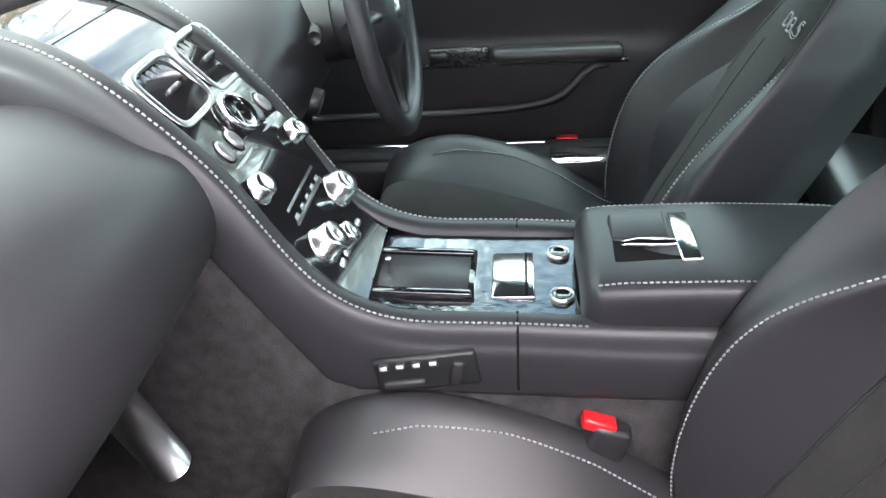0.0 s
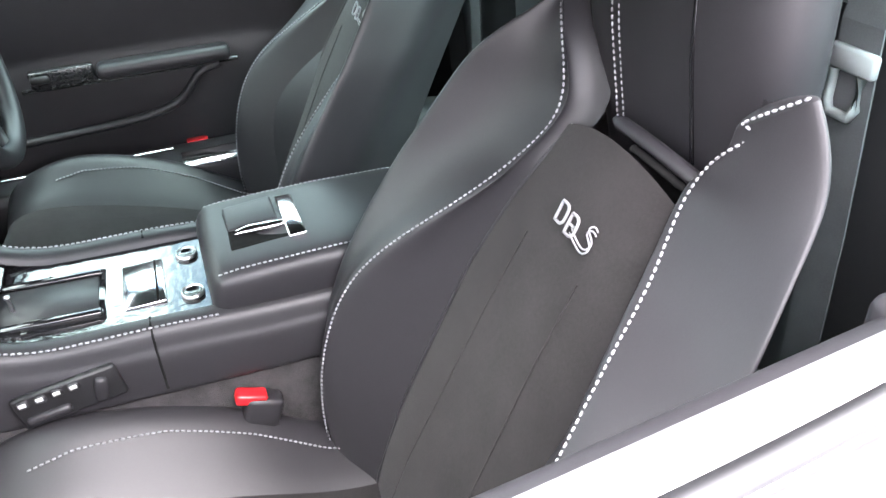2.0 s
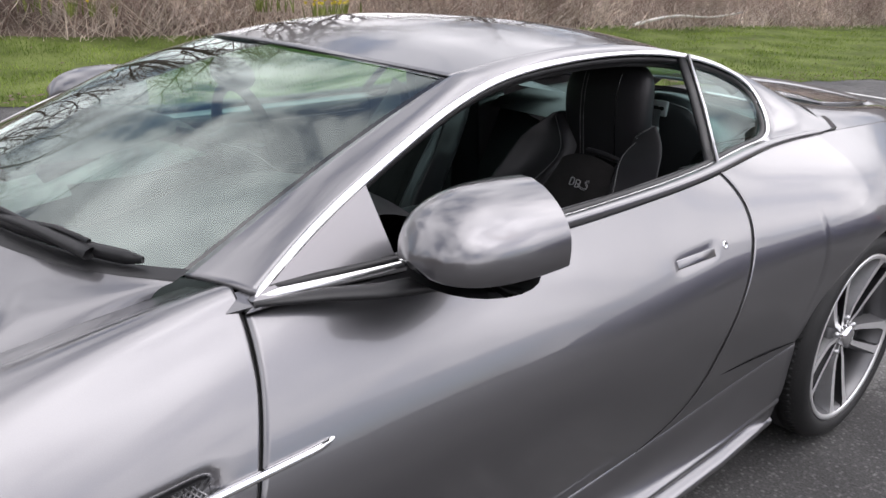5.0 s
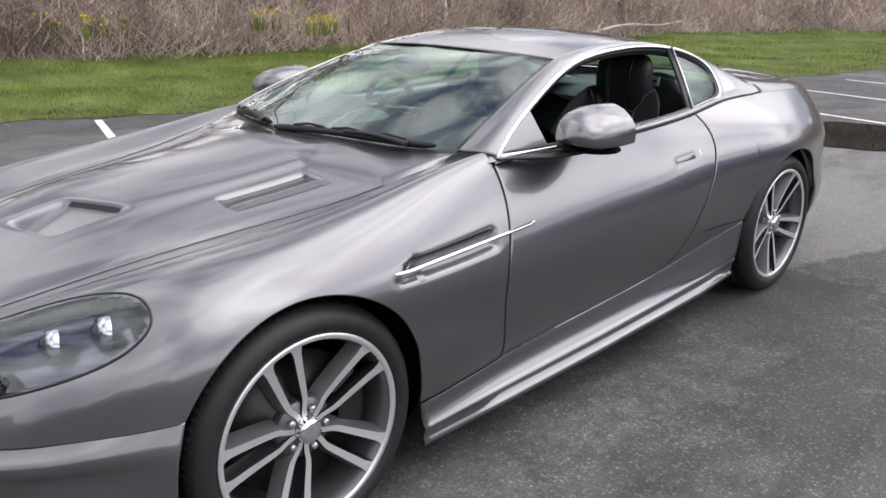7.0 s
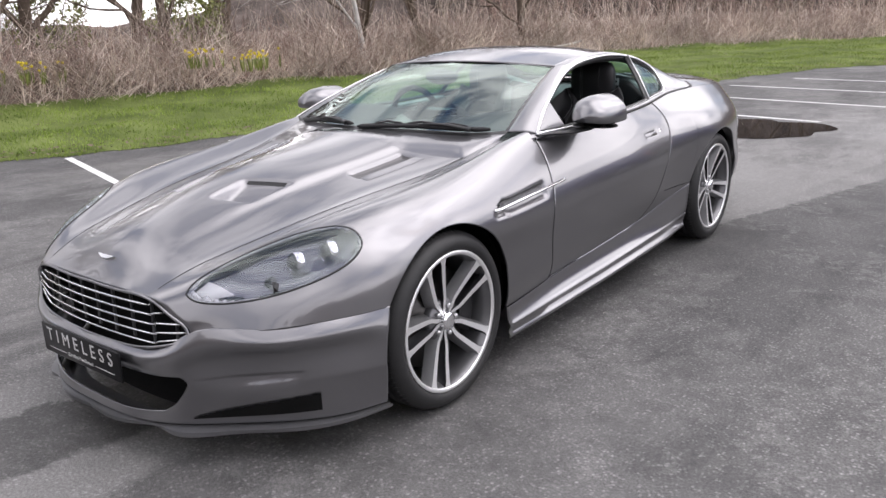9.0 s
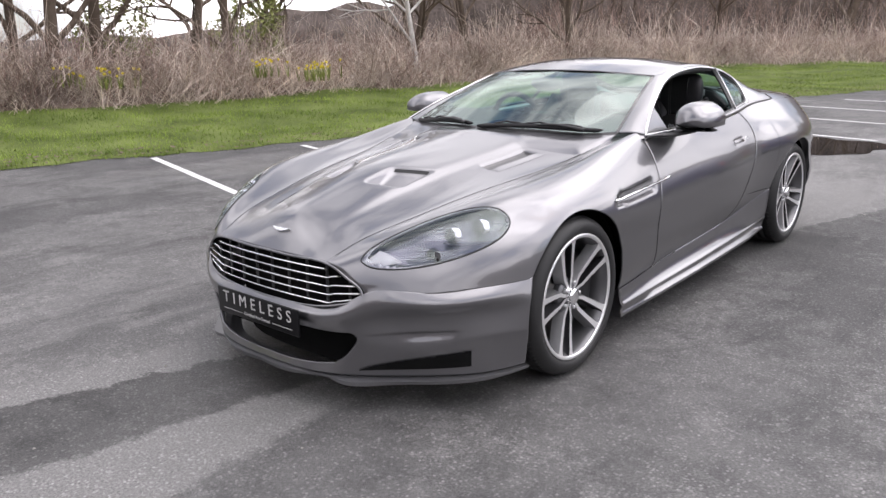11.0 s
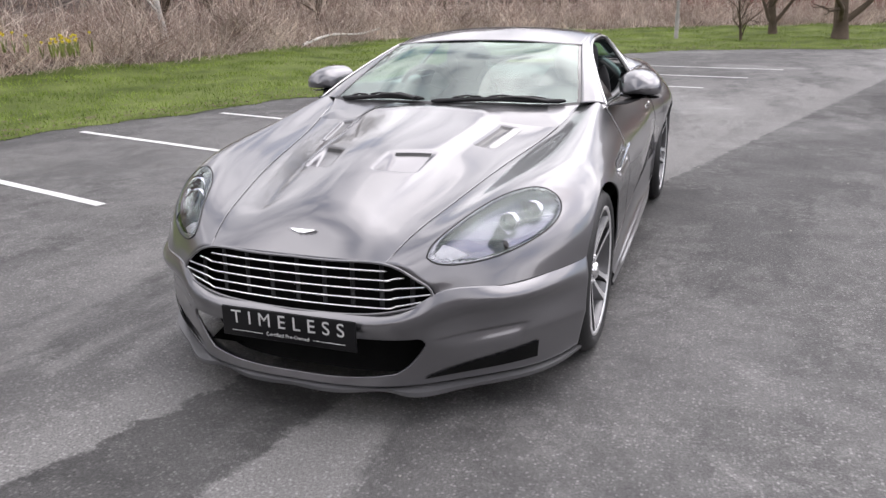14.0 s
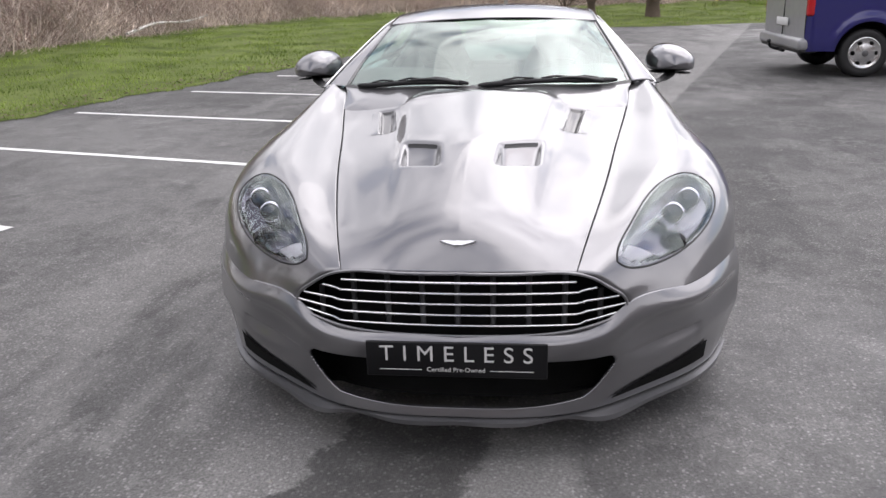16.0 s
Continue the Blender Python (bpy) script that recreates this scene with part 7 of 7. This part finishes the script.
    tg = [(sx * .446 + a, .863, .958 + b) for a, b in ((-.016, 0), (-.016, -.030), (-.011, -.040), (.011, -.040), (.016, -.030), (.016, 0))]
    link("belt_plate", *tube_mesh(tg, .0048, 6), PALEPLASTIC, bt)
# belt buckles beside the tunnel
for x in (.168, -.138):
    bk = part("belt_buckle", box_bm((.030, .048, .06), .008, 2, Matrix.Translation((x, .312, .505)) @ Euler((radians(-20), 0, 0)).to_matrix().to_4x4()), LEATHER, car, "seat belt buckle with a red button")
    part("buckle_button", box_bm((.022, .040, .016), .004, 2, Matrix.Translation((x, .304, .536)) @ Euler((radians(-20), 0, 0)).to_matrix().to_4x4()), REDBTN, bk, "red release button")
part("red_catch", box_bm((.022, .045, .012), .004, 2, Matrix.Translation((-.715, .32, .508))), REDBTN, car, "red catch beside the sill")
# rear bench, parcel shelf and headlining
_rows = []
for y, z in ((.72, .50), (.80, .56), (1.02, .50), (1.08, .55), (1.16, .72), (1.22, .86)):
    _rows.append([(x, y, z + dz) for x, dz in ((-.52, .03), (-.44, .02), (-.25, -.02), (-.08, .01), (0, .05), (.08, .01), (.25, -.02), (.44, .02), (.52, .03))])
link("parcel_shelf", [(x, y, z) for x in np.linspace(-.56, .56, 8) for y, z in ((1.20, .87), (1.24, .905), (1.40, .93), (1.80, .945))], grid_faces(8, 4), SHELF, car, "grey cloth parcel shelf")
link("rear_bench", rows_loft(_rows, 50, 50), grid_faces(50, 50), SLEEK, car, "small black leather rear seats")
_g = (np.swapaxes(_top[2:60, :], 0, 1) - (0, 0, .015))
_g, _n = half_to_full(_g.reshape(-1, 3), 30, 58)
link("headlining", _g, grid_faces(_n, 58), HEADLINER, car, "dark roof lining")
# padded panels beside the rear seats
for sx in (1, -1):
    rows = [[(sx * x, y, z) for x, z in ((.50, .50), (.545, .60), (.565, .72), (.575, .84), (.60, .92), (.655, .965))] for y in np.linspace(.86, 1.30, 6)]
    link("rear_side_panel", rows_loft(rows, 14, 24), grid_faces(14, 24, flip=sx < 0), SLEEK, car, "black leather panel beside the rear seat")
# inside of the pillars
_in = [p - np.array((.030, 0, .012)) for p in UPPER]
both("pillar_lining", *tube_mesh(np.array(_in)[4:-4], .022, 8), HEADLINER)
link("rear_mirror", *moved(lathe([(0, 0), (.004, .05), (-.012, .055), (-.03, .02)], 24, "y"), Matrix.Translation((-.02, -.18, 1.135)) @ Matrix.Diagonal((2.0, 1, .75, 1))), BLACK, car, "interior mirror")

# ---- blue van parked beyond ----
def van_wheel(x, y, z, parent, out):
    r = .325
    m = pose(x, y, z, 0, 0, 90 if out > 0 else -90)
    w = link("wheel", *moved(lathe([(-.20, .20), (-.205, .29), (-.18, r), (-.03, r), (.0, .30), (.005, .25), (-.005, .215)], 40), m), RUBBER, parent, "black van tyre on a silver trim")
    link("wheel_trim", *moved(lathe([(-.02, .218), (.004, .214), (.006, .195), (-.006, .18), (.004, .12), (.014, .07), (.016, 0)], 36), m), KNOB, w, "silver wheel trim")
    for k in range(6):
        a = 2 * math.pi * k / 6
        link("trim_hole", *moved(lathe([(.004, .030), (.008, .026), (.0085, 0)], 10), m @ Matrix.Translation((0, .148 * math.cos(a), .148 * math.sin(a))) @ Matrix.Rotation(a, 4, "X") @ Matrix.Diagonal((1, .75, 1, 1))), VOID, w)
    link("trim_cap", *moved(lathe([(.012, .045), (.024, .042), (.027, .03), (.027, 0)], 20), m), RIMDARK, w)


def van(x0, y0):
    """Panel van whose tail stands at x0; its near flank lies along y0 and its nose points to +x."""
    v = thing("van", "blue panel van with silver-trimmed wheels and a tow bar", "van", at=(0, 0, 0))
    length, width, xr, xf = 4.95, 1.98, .80, 3.75

    def low(x):
        z = .36
        for xc in (xr, xf):
            if abs(x - xc) < .41:
                z = max(z, .325 + math.sqrt(.41 ** 2 - (x - xc) ** 2) * 1.02)
        return z

    def flank(x, z):
        d = .012 * math.sin((z - .3) / 1.6 * math.pi) - .16 * max(0, (z - 1.05) / .95) ** 1.6 - .02 * max(0, (.5 - z) / .2)
        for xc in (xr, xf):
            q = math.hypot(x - xc, z - .325)
            d += .035 * math.exp(-((q - .45) / .06) ** 2) * (z > .3)
        if x > 4.3:
            d -= .35 * ((x - 4.3) / .65) ** 2
        if x < .12:
            d -= .07 * ((.12 - x) / .12) ** 2
        return d

    def roof(x):
        return 1.98 - .03 * abs(x - 2) if x < 3.1 else (1.945 - 1.0 * ((x - 3.1) / 1.85) ** 1.25)
    xs = np.unique(np.r_[np.linspace(0, .12, 6), np.linspace(.12, length, 70), xr - .41 * np.cos(np.linspace(0, math.pi, 30)), xf - .41 * np.cos(np.linspace(0, math.pi, 30))])
    nr = 24
    for sy in (1, -1):
        g = []
        for x in xs:
            for q in np.linspace(0, 1, nr):
                z = low(x) + (roof(x) - low(x)) * q
                d = flank(x, z) - .10 * max(0, (q - .93) / .07) ** 2
                g.append((x0 + x, (y0 - d) if sy > 0 else (y0 + width + d), z))
        link("side_panel", g, grid_faces(len(xs), nr, flip=sy < 0), VANBLUE, v, "deep blue van side")
    g = []
    for x in xs:
        z = roof(x)
        a = flank(x, z) - .10
        g += [(x0 + x, y0 - a + (width + 2 * a) * q, z + .05 * (1 - (2 * q - 1) ** 2)) for q in np.linspace(0, 1, 9)]
    link("roof", g, grid_faces(len(xs), 9), VANBLUE, v)
    # tail with two doors
    g = []
    for z in np.linspace(.42, 1.95, 20):
        a = flank(0, z) - (.10 if z > 1.9 else 0)
        g += [(x0 - .02 * math.sin((z - .4) / 1.5 * math.pi), y0 - a + (width + 2 * a) * q, z) for q in np.linspace(0, 1, 12)]
    link("rear_door", g, grid_faces(20, 12, flip=True), GREYPAINT, v, "silver-grey rear doors")
    part("door_gap", box_bm((.01, .012, 1.4), .002, 1, Matrix.Translation((x0 - .02, y0 + width / 2, 1.15))), VOID, v)
    part("rear_bumper", box_bm((.20, width - .06, .16), .05, 3, Matrix.Translation((x0 + .02, y0 + width / 2, .45))), GREYPAINT, v, "grey rear bumper")
    part("bumper_step", box_bm((.22, width - .10, .07), .02, 2, Matrix.Translation((x0 + .06, y0 + width / 2, .365))), BLACK, v)
    part("number_plate", box_bm((.012, .52, .11), .003, 1, Matrix.Translation((x0 - .035, y0 + width / 2, .72))), LINE, v)
    for y in (y0 + .05, y0 + width - .05):
        part("tail_lamp", box_bm((.10, .12, .55), .03, 3, Matrix.Translation((x0 + .035, y, 1.10))), REDLENS, v, "tall red tail lamp")
    for y in (y0 - .02, y0 + width + .02):
        part("sill", box_bm((2.0, .05, .08), .02, 2, Matrix.Translation((x0 + 2.28, y + (.05 if y > y0 else -.0), .36))), BLACK, v)
        part("rub_strip", box_bm((1.7, .03, .10), .012, 2, Matrix.Translation((x0 + 2.25, y + (-.004 if y < y0 else .004), .80))), BLACK, v)
    link("tow_bar", *tube_mesh([(x0 + .15, y0 + width / 2, .33), (x0 - .10, y0 + width / 2, .33), (x0 - .17, y0 + width / 2, .36), (x0 - .19, y0 + width / 2, .41)], .022, 8), BLACK, v)
    bm = bmesh.new()
    bmesh.ops.create_uvsphere(bm, u_segments=14, v_segments=10, radius=.03, matrix=Matrix.Translation((x0 - .195, y0 + width / 2, .44)))
    part("tow_ball", bm, BLACK, v)
    part("tow_bracket", box_bm((.05, .30, .10), .01, 1, Matrix.Translation((x0 - .02, y0 + width / 2, .34))), BLACK, v)
    link("underbody", [(x0 + x, y0 + y, .40 if not (abs(x - xr) < .45 or abs(x - xf) < .45) else .80) for x in np.linspace(.1, 4.7, 40) for y in (.12, width - .12)], grid_faces(40, 2), VOID, v)
    part("nose", box_bm((.3, width - .3, .55), .10, 3, Matrix.Translation((x0 + length - .12, y0 + width / 2, .62))), VANBLUE, v)
    part("cab_window", box_bm((.8, .02, .40), .03, 2, Matrix.Translation((x0 + 3.3, y0 + .10, 1.42)) @ Euler((radians(-12), 0, 0)).to_matrix().to_4x4()), GLOSSBLACK, v)
    for x in (xr, xf):
        for sy in (1, -1):
            y = y0 + .03 if sy > 0 else y0 + width - .03
            g = [(x0 + x + r * math.cos(a), y + sy * w, .325 + r * math.sin(a)) for a in np.linspace(-.1, math.pi + .1, 24) for w, r in ((.0, .405), (.25, .42), (.26, .0))]
            link("arch_liner", g, grid_faces(24, 3), VOID, v)
            van_wheel(x0 + x, y0 + (.035 if sy > 0 else width - .035), .325, v, -sy)
    return v


van(3.92, 6.98)
# round iron cover let into the asphalt
_mh = link("manhole_cover", *moved(lathe([(.002, .0), (.006, .27), (.006, .30), (.001, .32)], 32, "z"), Matrix.Translation((6.2, 17.2, 0))), IRON)
tagged(_mh, "round iron manhole cover let into the asphalt", "manhole cover")
